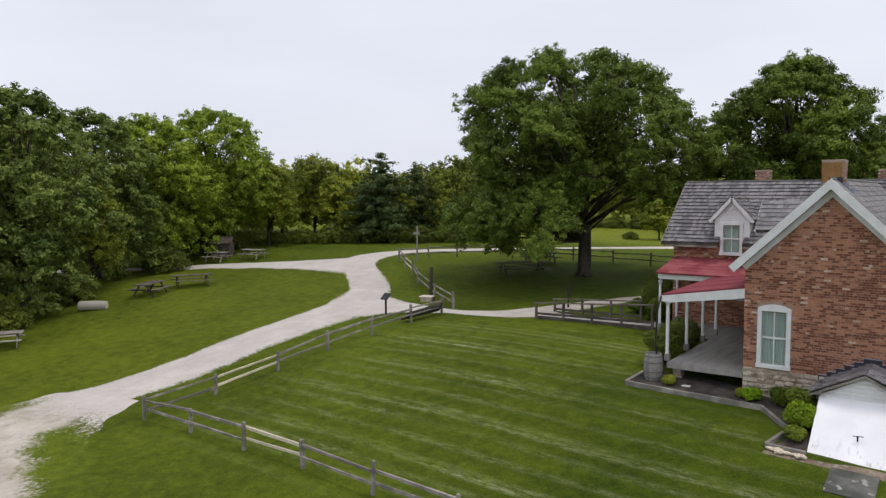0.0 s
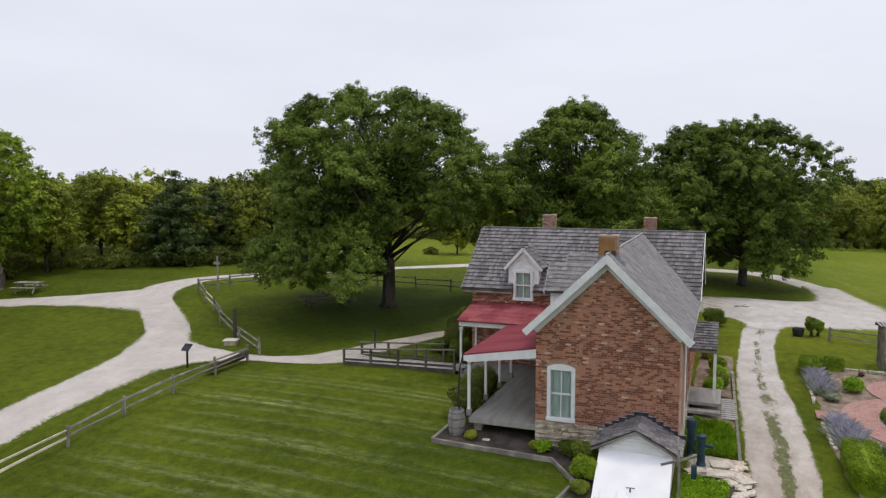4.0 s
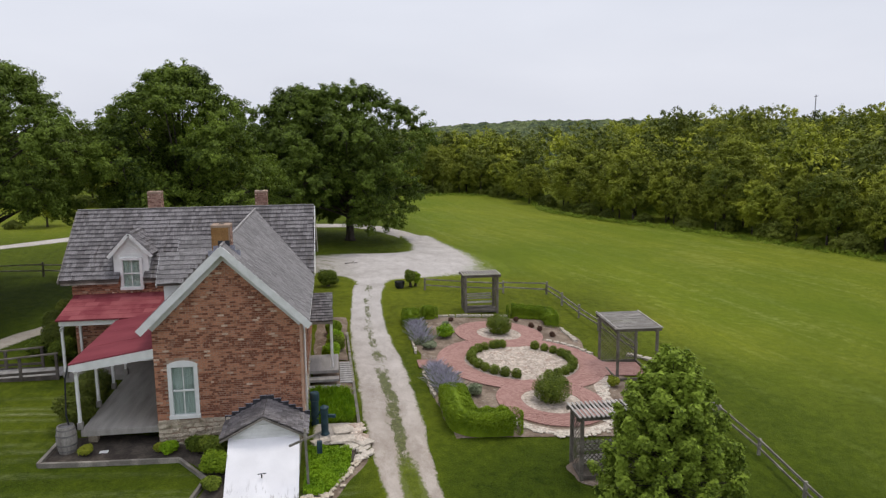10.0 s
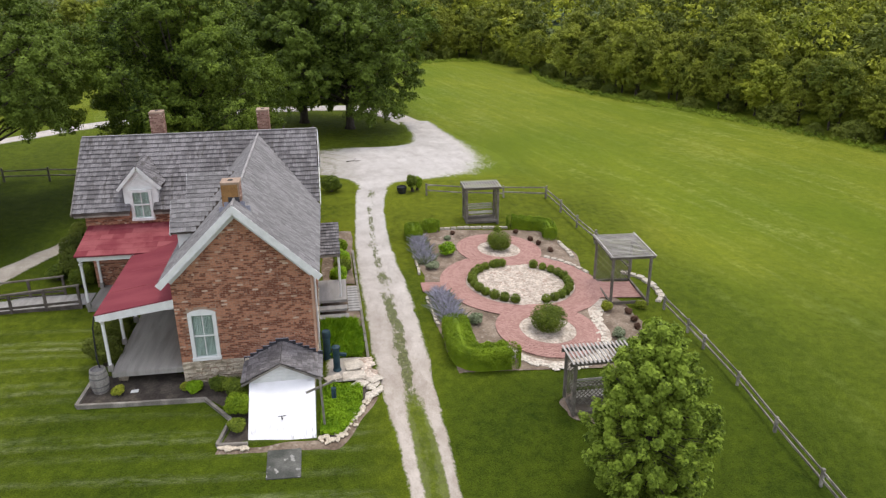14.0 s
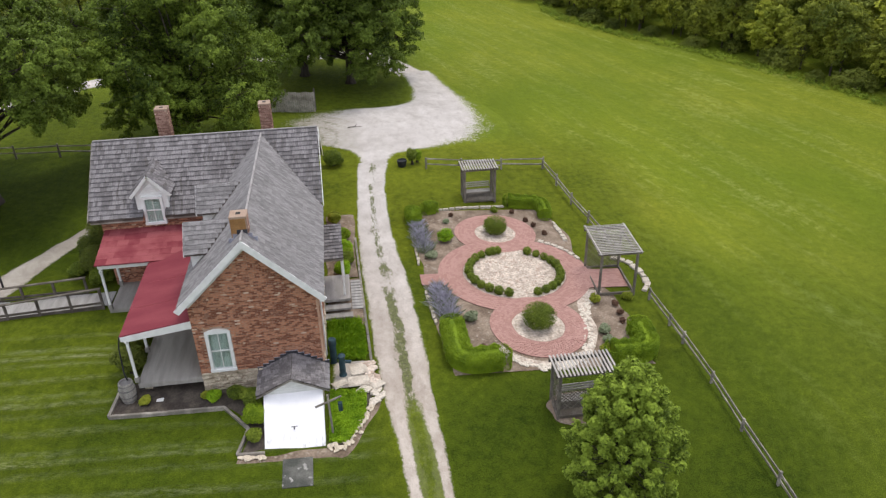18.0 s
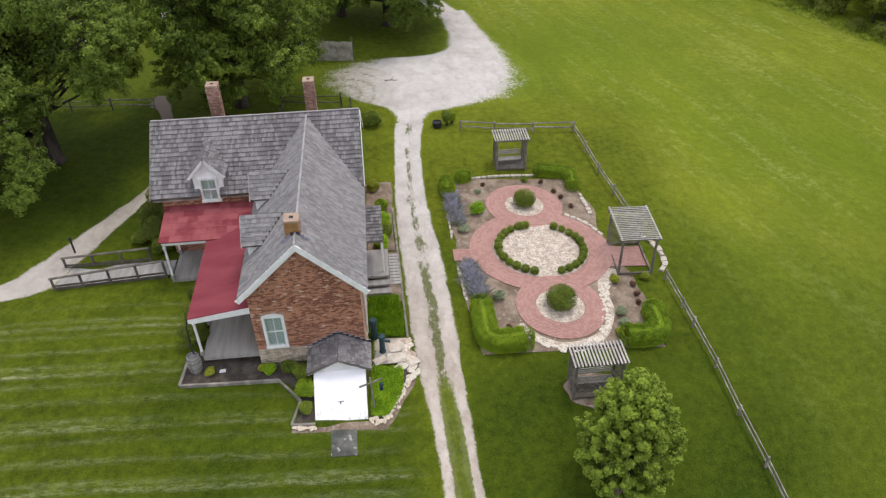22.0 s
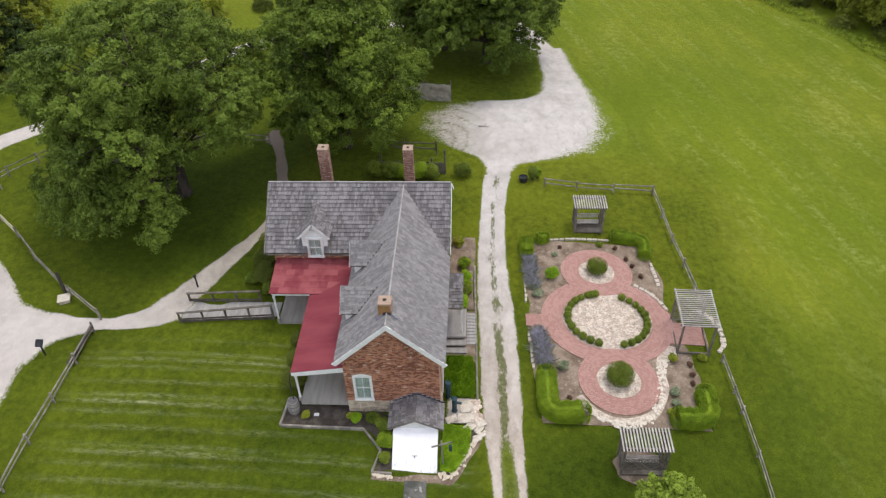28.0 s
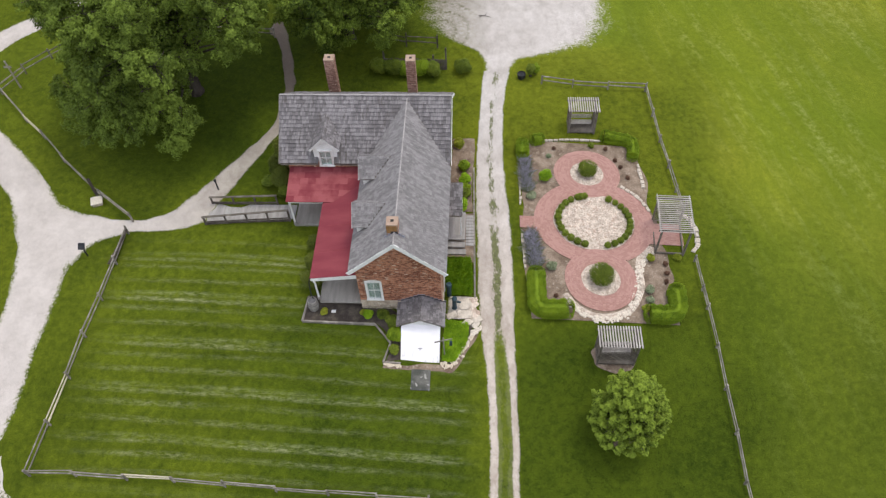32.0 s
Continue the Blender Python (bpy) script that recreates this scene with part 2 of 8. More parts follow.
def gravel_mat(name, light, dark, drive=False, edge=0.90, stain=0.35):
    """Crushed stone, stained and rutted; grass breaks in from the edges and, on the drive, along the crown."""
    m = bpy.data.materials.new(name)
    m.use_nodes = True
    n, l = m.node_tree.nodes, m.node_tree.links
    p = n["Principled BSDF"]
    p.inputs["Roughness"].default_value, p.inputs["Specular IOR Level"].default_value = 0.95, 0.1
    co = n.new("ShaderNodeTexCoord").outputs["Object"]
    xyz = n.new("ShaderNodeSeparateXYZ")
    l.new(co, xyz.inputs[0])
    at = n.new("ShaderNodeAttribute")
    at.attribute_name = "across"
    u = at.outputs["Fac"]
    broad, mid, grit = tex_noise(n, l, co, 0.7, 6), tex_noise(n, l, co, 3.2, 8, 0.7), tex_noise(n, l, co, 45, 3)
    lay = span(n, l, math_node(n, l, "ADD", broad, math_node(n, l, "MULTIPLY", mid, 0.6)), 0.6, 1.0)
    col = colour_mix(n, l, lay, dark, light)
    dirt = span(n, l, tex_noise(n, l, stretched(n, l, co, 1.3, 0.7), 1.1, 10, 0.78), 0.47, 0.66, 0.0, stain)
    col = colour_mix(n, l, dirt, col, tuple(0.55 * c * w for c, w in zip(dark, (1.0, 0.92, 0.82))))
    au = math_node(n, l, "ABSOLUTE", u)
    fray = tex_noise(n, l, co, 6.5, 8, 0.75)
    ragged = 0.45 if drive else 0.75
    rag = math_node(n, l, "MULTIPLY_ADD", fray, ragged, math_node(n, l, "MULTIPLY_ADD", broad, 0.35, math_node(n, l, "ADD", au, 0.5 * (0.75 - ragged))))
    turf, height = grass_colour(n, l, co)
    g = span(n, l, rag, edge + 0.46, edge + (0.56 if drive else 0.62))
    if drive:
        off = math_node(n, l, "ABSOLUTE", math_node(n, l, "ADD", u, -0.05))
        band = math_node(n, l, "MULTIPLY", span(n, l, off, 0.22, 0.62, 1.0, 0.0), span(n, l, xyz.outputs[1], -4.5, 0.5, 1.0, 0.0))
        crown = span(n, l, math_node(n, l, "MULTIPLY_ADD", fray, 0.9, band), 0.78, 0.98)
        near = math_node(n, l, "MULTIPLY", span(n, l, off, 0.10, 0.50, 0.31, 0.0), span(n, l, xyz.outputs[1], 4.0, 10.0, 1.0, 0.75))
        tufts = span(n, l, math_node(n, l, "ADD", near, tex_noise(n, l, stretched(n, l, co, 1.9, 0.75), 1.3, 10, 0.82)), 0.71, 0.79)
        rut = span(n, l, math_node(n, l, "ABSOLUTE", math_node(n, l, "ADD", au, -0.58)), 0.12, 0.45, 0.0, 0.38)
        col = colour_mix(n, l, math_node(n, l, "MULTIPLY", rut, span(n, l, mid, 0.3, 0.6)), col, (0.27, 0.225, 0.175))
        clean = colour_mix(n, l, lay, LOT_D, LOT_L)
        clean = colour_mix(n, l, math_node(n, l, "MULTIPLY", dirt, 0.35 / stain), clean, tuple(0.55 * c * w for c, w in zip(LOT_D, (1.0, 0.92, 0.82))))
        col = colour_mix(n, l, span(n, l, xyz.outputs[1], -1.5, 13.0, 0.0, 1.0), col, clean)
        col = colour_mix(n, l, math_node(n, l, "MULTIPLY", tufts, 0.88), col, colour_mix(n, l, span(n, l, tex_noise(n, l, co, 9.0, 8, 0.8), 0.38, 0.62), (0.035, 0.050, 0.010), (0.150, 0.165, 0.048)))
        col = colour_mix(n, l, math_node(n, l, "MULTIPLY", crown, 0.9), col, turf)
    if name == "lot_gravel":
        bare = math_node(n, l, "MULTIPLY", math_node(n, l, "MULTIPLY", span(n, l, xyz.outputs[0], 4.6, 7.8, 0.85, 0.0), span(n, l, xyz.outputs[1], 22.0, 23.6)), span(n, l, mid, 0.36, 0.6, 0.35, 1.0))
        col = colour_mix(n, l, bare, col, (0.225, 0.205, 0.150))
        off = n.new("ShaderNodeVectorMath")
        off.operation = "DISTANCE"
        l.new(co, off.inputs[0])
        off.inputs[1].default_value = (3.6, 25.2, 2.4)
        track = span(n, l, math_node(n, l, "PINGPONG", math_node(n, l, "MULTIPLY_ADD", broad, 0.7, off.outputs["Value"]), 0.55), 0.30, 0.50)
        track = math_node(n, l, "MULTIPLY", track, math_node(n, l, "MULTIPLY", span(n, l, xyz.outputs[0], 4.2, 7.4, 0.9, 0.0), span(n, l, mid, 0.4, 0.6)))
        col = colour_mix(n, l, track, col, (0.12, 0.125, 0.055))
    if name == "weedy_gravel":
        joined = span(n, l, math_node(n, l, "MULTIPLY_ADD", fray, 7.0, xyz.outputs[1]), -8.6, -7.6)
        col = colour_mix(n, l, joined, col, colour_mix(n, l, lay, ROAD_D, ROAD_L))
        g = math_node(n, l, "MULTIPLY", g, math_node(n, l, "SUBTRACT", 1.0, joined))
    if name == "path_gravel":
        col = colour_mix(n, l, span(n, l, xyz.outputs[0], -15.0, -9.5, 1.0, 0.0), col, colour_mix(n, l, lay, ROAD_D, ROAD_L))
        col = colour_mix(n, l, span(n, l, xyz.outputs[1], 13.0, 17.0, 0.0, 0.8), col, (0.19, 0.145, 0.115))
    col = colour_mix(n, l, g, col, turf)
    hsv = n.new("ShaderNodeHueSaturation")
    l.new(span(n, l, grit, 0.3, 0.7, 0.82, 1.18), hsv.inputs["Value"])
    l.new(col, hsv.inputs["Color"])
    l.new(hsv.outputs[0], p.inputs["Base Color"])
    b = n.new("ShaderNodeBump")
    b.inputs["Strength"].default_value, b.inputs["Distance"].default_value = 0.5, 0.04
    l.new(math_node(n, l, "ADD", grit, mid), b.inputs["Height"])
    l.new(b.outputs[0], p.inputs["Normal"])
    return m


M_GRASS = grass_mat()
M_ROAD = gravel_mat("white_gravel", ROAD_L, ROAD_D, stain=0.2)
M_DRIVE = gravel_mat("drive_gravel", (0.54, 0.48, 0.425), (0.39, 0.335, 0.285), True, 0.93, 0.55)
M_LOT = gravel_mat("lot_gravel", LOT_L, LOT_D, edge=0.74)
M_SPUR = gravel_mat("weedy_gravel", (0.54, 0.49, 0.43), (0.38, 0.33, 0.27), edge=0.52, stain=0.45)
M_PATH = gravel_mat("path_gravel", (0.46, 0.42, 0.365), (0.33, 0.295, 0.26), edge=0.92)
M_BRICK = mat("old_red_brick", (0.192, 0.073, 0.043), (0.465, 0.218, 0.132), 1.0, 0.9, 0.5, 30, per="island", c3=(0.25, 0.12, 0.08), spot=0.62)
M_BRICK_P = mat("old_red_brick_single", (0.192, 0.073, 0.043), (0.465, 0.218, 0.132), 1.0, 0.9, 0.5, 30, per="object")
M_STACK = mat("faded_chimney_brick", (0.215, 0.112, 0.085), (0.400, 0.240, 0.185), 1.0, 0.9, 0.5, 30, per="island")
M_PALEBRICK = mat("pale_brick", (0.48, 0.32, 0.225), (0.62, 0.47, 0.36), 4, 0.9, 0.4, 40, per="island")
M_MORTAR = mat("lime_mortar", (0.31, 0.215, 0.16), (0.40, 0.30, 0.23), 2.0, 0.95, 0.4, 60)
M_STONE = mat("limestone", (0.32, 0.265, 0.195), (0.54, 0.465, 0.365), 2.5, 0.9, 0.6, 18, per="island")
M_WHITESTONE = mat("white_limestone_chips", (0.40, 0.35, 0.29), (0.58, 0.52, 0.44), 2.5, 0.9, 0.6, 18, per="island")
M_SHINGLE = mat("weathered_wood_shingle", (0.128, 0.119, 0.122), (0.229, 0.215, 0.220), 0.7, 0.9, 0.5, 14, per="island", c3=(0.118, 0.107, 0.104), spot=0.60, stretch=(2.4, 0.5, 0.5), vary=0.42)
M_RIDGE = mat("pale_ridge_board", (0.26, 0.245, 0.24), (0.36, 0.34, 0.33), 2, 0.85, 0.3, 30)
M_SHINGLE_W = mat("newer_grey_shingle", (0.172, 0.163, 0.164), (0.255, 0.243, 0.244), 2.0, 0.9, 0.4, 14, per="island", spread=0.22, stretch=(0.45, 2.2, 0.45), vary=0.28, c3=(0.335, 0.320, 0.315), spot=0.655)
M_SHINGLE_P = mat("newer_grey_shingle_single", (0.172, 0.163, 0.164), (0.255, 0.243, 0.244), 0.8, 0.9, 0.4, 14, per="object", spread=0.22, vary=0.28)
M_WHITE = mat("white_paint", (0.70, 0.70, 0.69), (0.80, 0.80, 0.79), 3, 0.55, 0.08, 60, spread=0.05)
M_HATCH = mat("white_hatch_paint", (0.78, 0.77, 0.79), (0.86, 0.85, 0.87), 1.3, 0.5, 0.05, 60, spread=0.04)


def peeling(m):
    """Paint scuffed through to grey wood in streaks at the foot of the hatch."""
    n, l = m.node_tree.nodes, m.node_tree.links
    p = n["Principled BSDF"]
    was = p.inputs["Base Color"].links[0].from_socket
    co = n.new("ShaderNodeTexCoord").outputs["Object"]
    xyz = n.new("ShaderNodeSeparateXYZ")
    l.new(co, xyz.inputs[0])
    scuff = span(n, l, tex_noise(n, l, stretched(n, l, co, 5.0, 1.2), 1.6, 8, 0.7), 0.55, 0.64)
    f = math_node(n, l, "MULTIPLY", scuff, span(n, l, xyz.outputs[2], 0.5, 0.95, 0.85, 0.0))
    l.new(colour_mix(n, l, f, was, (0.30, 0.285, 0.27)), p.inputs["Base Color"])


peeling(M_HATCH)
M_RED = mat("red_painted_tin", (0.185, 0.037, 0.049), (0.228, 0.053, 0.064), 0.9, 0.8, 0.05, 30, spread=0.10, spec=0.12, stretch=(0.5, 1.6, 1))
M_TIN = mat("faded_red_tin_sheet", (0.185, 0.036, 0.046), (0.285, 0.082, 0.088), 1.1, 0.8, 0.05, 30, spread=0.10, spec=0.12, per="object", vary=0.34)
M_REDSEAM = mat("red_roof_seam", (0.19, 0.025, 0.035), (0.25, 0.045, 0.05), 2, 0.5, 0.05, 30, spread=0.08)
M_DECK = mat("grey_porch_boards", (0.25, 0.235, 0.215), (0.33, 0.31, 0.285), 1.5, 0.8, 0.3, 30, stretch=(3, 0.4, 1), per="island", spread=0.14)
M_FENCE = mat("weathered_rail", (0.185, 0.168, 0.145), (0.39, 0.355, 0.31), 2, 0.9, 0.5, 30, stretch=(1, 1, 1), per="island")
M_RAMP = mat("bleached_ramp_boards", (0.27, 0.258, 0.245), (0.37, 0.355, 0.34), 1.5, 0.85, 0.3, 30, stretch=(3, 0.4, 1), per="island", spread=0.14)
M_FENCE_D = mat("dark_weathered_rail", (0.07, 0.058, 0.05), (0.14, 0.12, 0.105), 2, 0.9, 0.5, 30, per="island")
M_FENCE_L = mat("new_pale_rail", (0.52, 0.46, 0.34), (0.66, 0.60, 0.47), 2, 0.85, 0.4, 30, per="island")
M_ARBOR = mat("grey_cedar", (0.105, 0.090, 0.074), (0.200, 0.178, 0.152), 2, 0.9, 0.4, 30, per="island")
M_ARBOR_L = mat("silvered_lath", (0.34, 0.315, 0.29), (0.50, 0.47, 0.435), 2, 0.85, 0.4, 30, per="island")
M_PAVER = mat("clay_paver", (0.345, 0.192, 0.162), (0.405, 0.236, 0.202), 0.8, 0.9, 0.2, 40, per="island", spread=0.07)
M_PAVER_P = mat("clay_paver_single", (0.345, 0.192, 0.162), (0.405, 0.236, 0.202), 0.8, 0.9, 0.2, 40, per="object", spread=0.07)
M_SAND = mat("joint_sand", (0.29, 0.165, 0.14), (0.35, 0.205, 0.175), 3, 0.95, 0.3, 60)
M_SOIL = mat("mulched_soil", (0.145, 0.105, 0.075), (0.265, 0.205, 0.155), 1.6, 0.95, 0.8, 12, c3=(0.29, 0.24, 0.19), spot=0.60)
M_DARKSOIL = mat("dark_soil", (0.045, 0.036, 0.030), (0.09, 0.075, 0.06), 2.5, 0.95, 0.8, 14)
M_FLAG = mat("broken_flagstone", (0.40, 0.31, 0.25), (0.60, 0.51, 0.43), 3.0, 0.95, 0.6, 12, per="object")
M_PEBBLE = mat("pale_pebble_bed", (0.37, 0.305, 0.25), (0.54, 0.465, 0.39), 3.0, 0.95, 1.0, 9, spread=0.35, c3=(0.30, 0.22, 0.17), spot=0.62)
M_BARK = mat("grey_bark", (0.038, 0.030, 0.024), (0.088, 0.073, 0.062), 3, 0.95, 1.0, 14, stretch=(1, 1, 0.25))
M_IRON = mat("dark_iron", (0.02, 0.022, 0.025), (0.05, 0.05, 0.055), 4, 0.6, 0.1, 40, metal=0.4)
M_PUMP = mat("blue_green_iron", (0.012, 0.035, 0.05), (0.03, 0.065, 0.08), 4, 0.5, 0.1, 40)
M_SLAB = mat("worn_concrete", (0.065, 0.068, 0.058), (0.16, 0.155, 0.14), 1.4, 0.9, 0.4, 30, c3=(0.30, 0.29, 0.27), spot=0.60)
M_HOOP = mat("weathered_iron_hoop", (0.13, 0.125, 0.12), (0.20, 0.19, 0.18), 4, 0.7, 0.1, 40)
M_BARREL = mat("weathered_oak_stave", (0.20, 0.18, 0.165), (0.32, 0.30, 0.275), 2, 0.85, 0.4, 24, stretch=(4, 4, 0.5), per="island")
M_LEAD = mat("dark_flashing", (0.025, 0.025, 0.03), (0.06, 0.06, 0.07), 4, 0.6, 0.1, 30)
M_LEADEDGE = mat("pale_flashing_edge", (0.28, 0.28, 0.34), (0.36, 0.36, 0.42), 4, 0.5, 0.05, 30)
M_CURTAIN = mat("pale_green_curtain", (0.40, 0.47, 0.44), (0.54, 0.61, 0.58), 2, 0.8, 0.3, 30, stretch=(18, 18, 0.4))
M_DARKROOM = mat("dim_interior", (0.02, 0.02, 0.02), (0.04, 0.04, 0.035), 2, 0.9, 0.0, 30)
M_BOX = mat("cream_painted_top", (0.55, 0.50, 0.40), (0.64, 0.58, 0.48), 3, 0.7, 0.1, 30)
M_PALETRIM = mat("faded_tan_trim", (0.42, 0.25, 0.17), (0.55, 0.36, 0.26), 2, 0.85, 0.2, 30, spread=0.1)
M_OCHRE = mat("ochre_plaster", (0.25, 0.13, 0.05), (0.33, 0.18, 0.07), 2, 0.9, 0.3, 30)
M_LOG = mat("old_log_wall", (0.07, 0.055, 0.045), (0.14, 0.115, 0.095), 2, 0.95, 0.5, 20)
M_GLASS = bpy.data.materials.new("window_glass")
M_GLASS.use_nodes = True
gp = M_GLASS.node_tree.nodes["Principled BSDF"]
gp.inputs["Roughness"].default_value, gp.inputs["Transmission Weight"].default_value, gp.inputs["IOR"].default_value = 0.03, 1.0, 1.45
gp.inputs["Base Color"].default_value = (0.9, 0.95, 0.93, 1)
L_OAK = leaf_mat("oak_leaf", (0.017, 0.033, 0.006), (0.168, 0.236, 0.034))
L_FRESH = leaf_mat("fresh_shade_leaf", (0.022, 0.042, 0.006), (0.240, 0.330, 0.042))
L_WOOD = leaf_mat("woodland_leaf", (0.080, 0.108, 0.015), (0.400, 0.430, 0.052), 0.22, 0.20)
L_BRIGHT = leaf_mat("bright_leaf", (0.082, 0.142, 0.012), (0.320, 0.410, 0.040))
L_GROVE = leaf_mat("grove_leaf", (0.046, 0.078, 0.017), (0.250, 0.320, 0.066))
L_LIME = leaf_mat("lime_green_leaf", (0.130, 0.168, 0.017), (0.500, 0.525, 0.058), 0.22, 0.20)
L_DEEP = leaf_mat("deep_wood_leaf", (0.040, 0.060, 0.011), (0.205, 0.235, 0.036), 0.22, 0.20)
L_MAPLE = leaf_mat("young_maple_leaf", (0.026, 0.050, 0.006), (0.250, 0.340, 0.040), 0.9, 0.5)
L_DARK = leaf_mat("dark_conifer_needle", (0.026, 0.046, 0.014), (0.085, 0.125, 0.034))
L_BOX = leaf_mat("boxwood_leaf", (0.055, 0.086, 0.011), (0.185, 0.235, 0.027), 2.0)
L_HEDGE = leaf_mat("hedge_leaf", (0.095, 0.160, 0.009), (0.240, 0.340, 0.020), 2.0)
L_LAV = leaf_mat("catmint_flower", (0.32, 0.31, 0.35), (0.54, 0.52, 0.62), 3.0)
L_LAVLEAF = leaf_mat("catmint_leaf", (0.13, 0.165, 0.085), (0.30, 0.33, 0.21), 3.0)
L_GRASSTALL = leaf_mat("lush_groundcover", (0.090, 0.190, 0.006), (0.270, 0.430, 0.018), 1.5)
L_YELLOW = leaf_mat("yellow_green_leaf", (0.12, 0.16, 0.01), (0.32, 0.34, 0.04), 3.0)
L_RED = leaf_mat("dark_red_leaf", (0.06, 0.032, 0.022), (0.15, 0.085, 0.055), 3.0)

# ---- geometry helpers ----


def soft(u, w):
    return w * (math.log1p(math.exp(-abs(u / w))) + max(u / w, 0.0))


def ramp01(v, a, b):
    t = min(max((v - a) / (b - a), 0.0), 1.0)
    return t * t * (3 - 2 * t)


def zg(x, y):
    """Height of the ground."""
    yy = y - soft(y - 22, 4) + soft(-25 - y, 4)
    xx = x - soft(x - 25, 4) + soft(-28 - x, 4)
    rise = 4.6 * ramp01(x, 36, 95) * ramp01(0.6 * x + 0.8 * y, 62, 120)
    fall = 0.02 * max(math.hypot(x, y) - 330, 0.0)
    dip = (0.34 * ramp01(-x, 7, 19) + 0.12 * ramp01(-x, 20, 36)) * (1 - ramp01(y, 7, 17))
    return rise - fall - dip + 1.15 + 0.055 * yy - 0.025 * xx - 0.15 * (soft(-1 - y, 1.2) - soft(-8 - y, 1.2)) - 0.05 * (soft(x - 10, 2) - soft(x - 32, 4))


def raw(name, verts, faces, material, parent=None, smooth=False, label=""):
    """A mesh object from vertices and faces, under a parent if given."""
    me = bpy.data.meshes.new(name)
    me.from_pydata([tuple(v) for v in verts], [], [tuple(f) for f in faces])
    for m in material if isinstance(material, (list, tuple)) else [material]:
        me.materials.append(m)
    if smooth:
        me.shade_smooth()
    me.update()
    ob = new(name, me)
    if parent:
        ob.parent = parent
    if label:
        tagged(ob, label)
    return ob


def part(name, bm, material, parent=None, label="", smooth=False):
    """Links a bmesh as one mesh object under a thing or a part."""
    me = bpy.data.meshes.new(name)
    bm.to_mesh(me)
    bm.free()
    me.materials.append(material)
    if smooth:
        me.shade_smooth()
    ob = new(name, me)
    if parent:
        ob.parent = parent
    if label:
        tagged(ob, label)
    return ob


def thing(name, label, category, group="", kind="", at=(0, 0, 0), turn=0.0):
    e = tagged(new(name), label, category, group, kind)
    e.matrix_basis = pose(*at, 0, 0, turn)
    return e


def box(bm, lo, hi, bevel=0.0):
    c = [(a + b) / 2 for a, b in zip(lo, hi)]
    s = [max(b - a, 1e-4) for a, b in zip(lo, hi)]
    r = bmesh.ops.create_cube(bm, size=1.0, matrix=Matrix.Translation(c) @ Matrix.Diagonal((*s, 1)))
    if bevel:
        es = list({e for v in r["verts"] for e in v.link_edges})
        bmesh.ops.bevel(bm, geom=es, offset=bevel, segments=1, affect="EDGES")
    return bm


def boxed(name, lo, hi, material, parent=None, bevel=0.006, label=""):
    return part(name, box(bmesh.new(), lo, hi, bevel), material, parent, label)


def beam(bm, a, b, w, h, wob=0.0):
    """A squared bar from a to b, w across and h high, slightly irregular."""
    a, b = Vector(a), Vector(b)
    d = (b - a).normalized()
    side = d.cross(Vector((0, 0, 1)))
    side = side.normalized() if side.length > 0.05 else Vector((1, 0, 0))
    up = side.cross(d)
    vs = []
    for q in (a, b):
        for i, j in ((-1, -1), (1, -1), (1, 1), (-1, 1)):
            vs.append(bm.verts.new(q + side * (i * w / 2 + random.uniform(-wob, wob)) + up * (j * h / 2 + random.uniform(-wob, wob))))
    for f in ((3, 2, 1, 0), (4, 5, 6, 7), (0, 1, 5, 4), (1, 2, 6, 5), (2, 3, 7, 6), (3, 0, 4, 7)):
        bm.faces.new([vs[k] for k in f])
    return bm


def beamed(name, a, b, w, h, material, parent=None, wob=0.0, label=""):
    return part(name, beam(bmesh.new(), a, b, w, h, wob), material, parent, label)


def tube(bm, pts, radii, seg=8):
    """A tapered limb through the points."""
    rings = []
    for k, p in enumerate(pts):
        p = Vector(p)
        d = (Vector(pts[min(k + 1, len(pts) - 1)]) - Vector(pts[max(k - 1, 0)])).normalized()
        s = d.cross(Vector((0.3, 1, 0.2))).normalized()
        t = d.cross(s)
        rings.append([bm.verts.new(p + radii[k] * (math.cos(6.2832 * j / seg) * s + math.sin(6.2832 * j / seg) * t)) for j in range(seg)])
    for r, q in zip(rings, rings[1:]):
        for j in range(seg):
            bm.faces.new((r[j], r[(j + 1) % seg], q[(j + 1) % seg], q[j]))
    bm.faces.new(rings[0][::-1])
    bm.faces.new(rings[-1])
    return bm


def lathe(bm, profile, seg=20):
    """A turned body round the z axis from (radius, height) pairs."""
    rings = [[bm.verts.new((r * math.cos(6.2832 * j / seg), r * math.sin(6.2832 * j / seg), z)) for j in range(seg)] for r, z in profile]
    for r, q in zip(rings, rings[1:]):
        for j in range(seg):
            bm.faces.new((r[j], r[(j + 1) % seg], q[(j + 1) % seg], q[j]))
    bm.faces.new(rings[0][::-1])
    bm.faces.new(rings[-1])
    return bm


def smooth_line(pts, n):
    """n points along a smooth curve through pts, evenly spaced."""
    p = np.array(pts, float)
    q = np.vstack([2 * p[0] - p[1], p, 2 * p[-1] - p[-2]])
    out = []
    for i in range(1, len(q) - 2):
        for t in np.linspace(0, 1, 16, endpoint=False):
            a, b, c, d = q[i - 1], q[i], q[i + 1], q[i + 2]
            out.append(0.5 * (2 * b + (c - a) * t + (2 * a - 5 * b + 4 * c - d) * t * t + (3 * b - a - 3 * c + d) * t**3))
    out.append(q[-2])
    out = np.array(out)
    s = np.r_[0, np.cumsum(np.linalg.norm(np.diff(out, axis=0), axis=1))]
    w = np.linspace(0, s[-1], n)
    return np.stack([np.interp(w, s, out[:, k]) for k in range(out.shape[1])], 1)


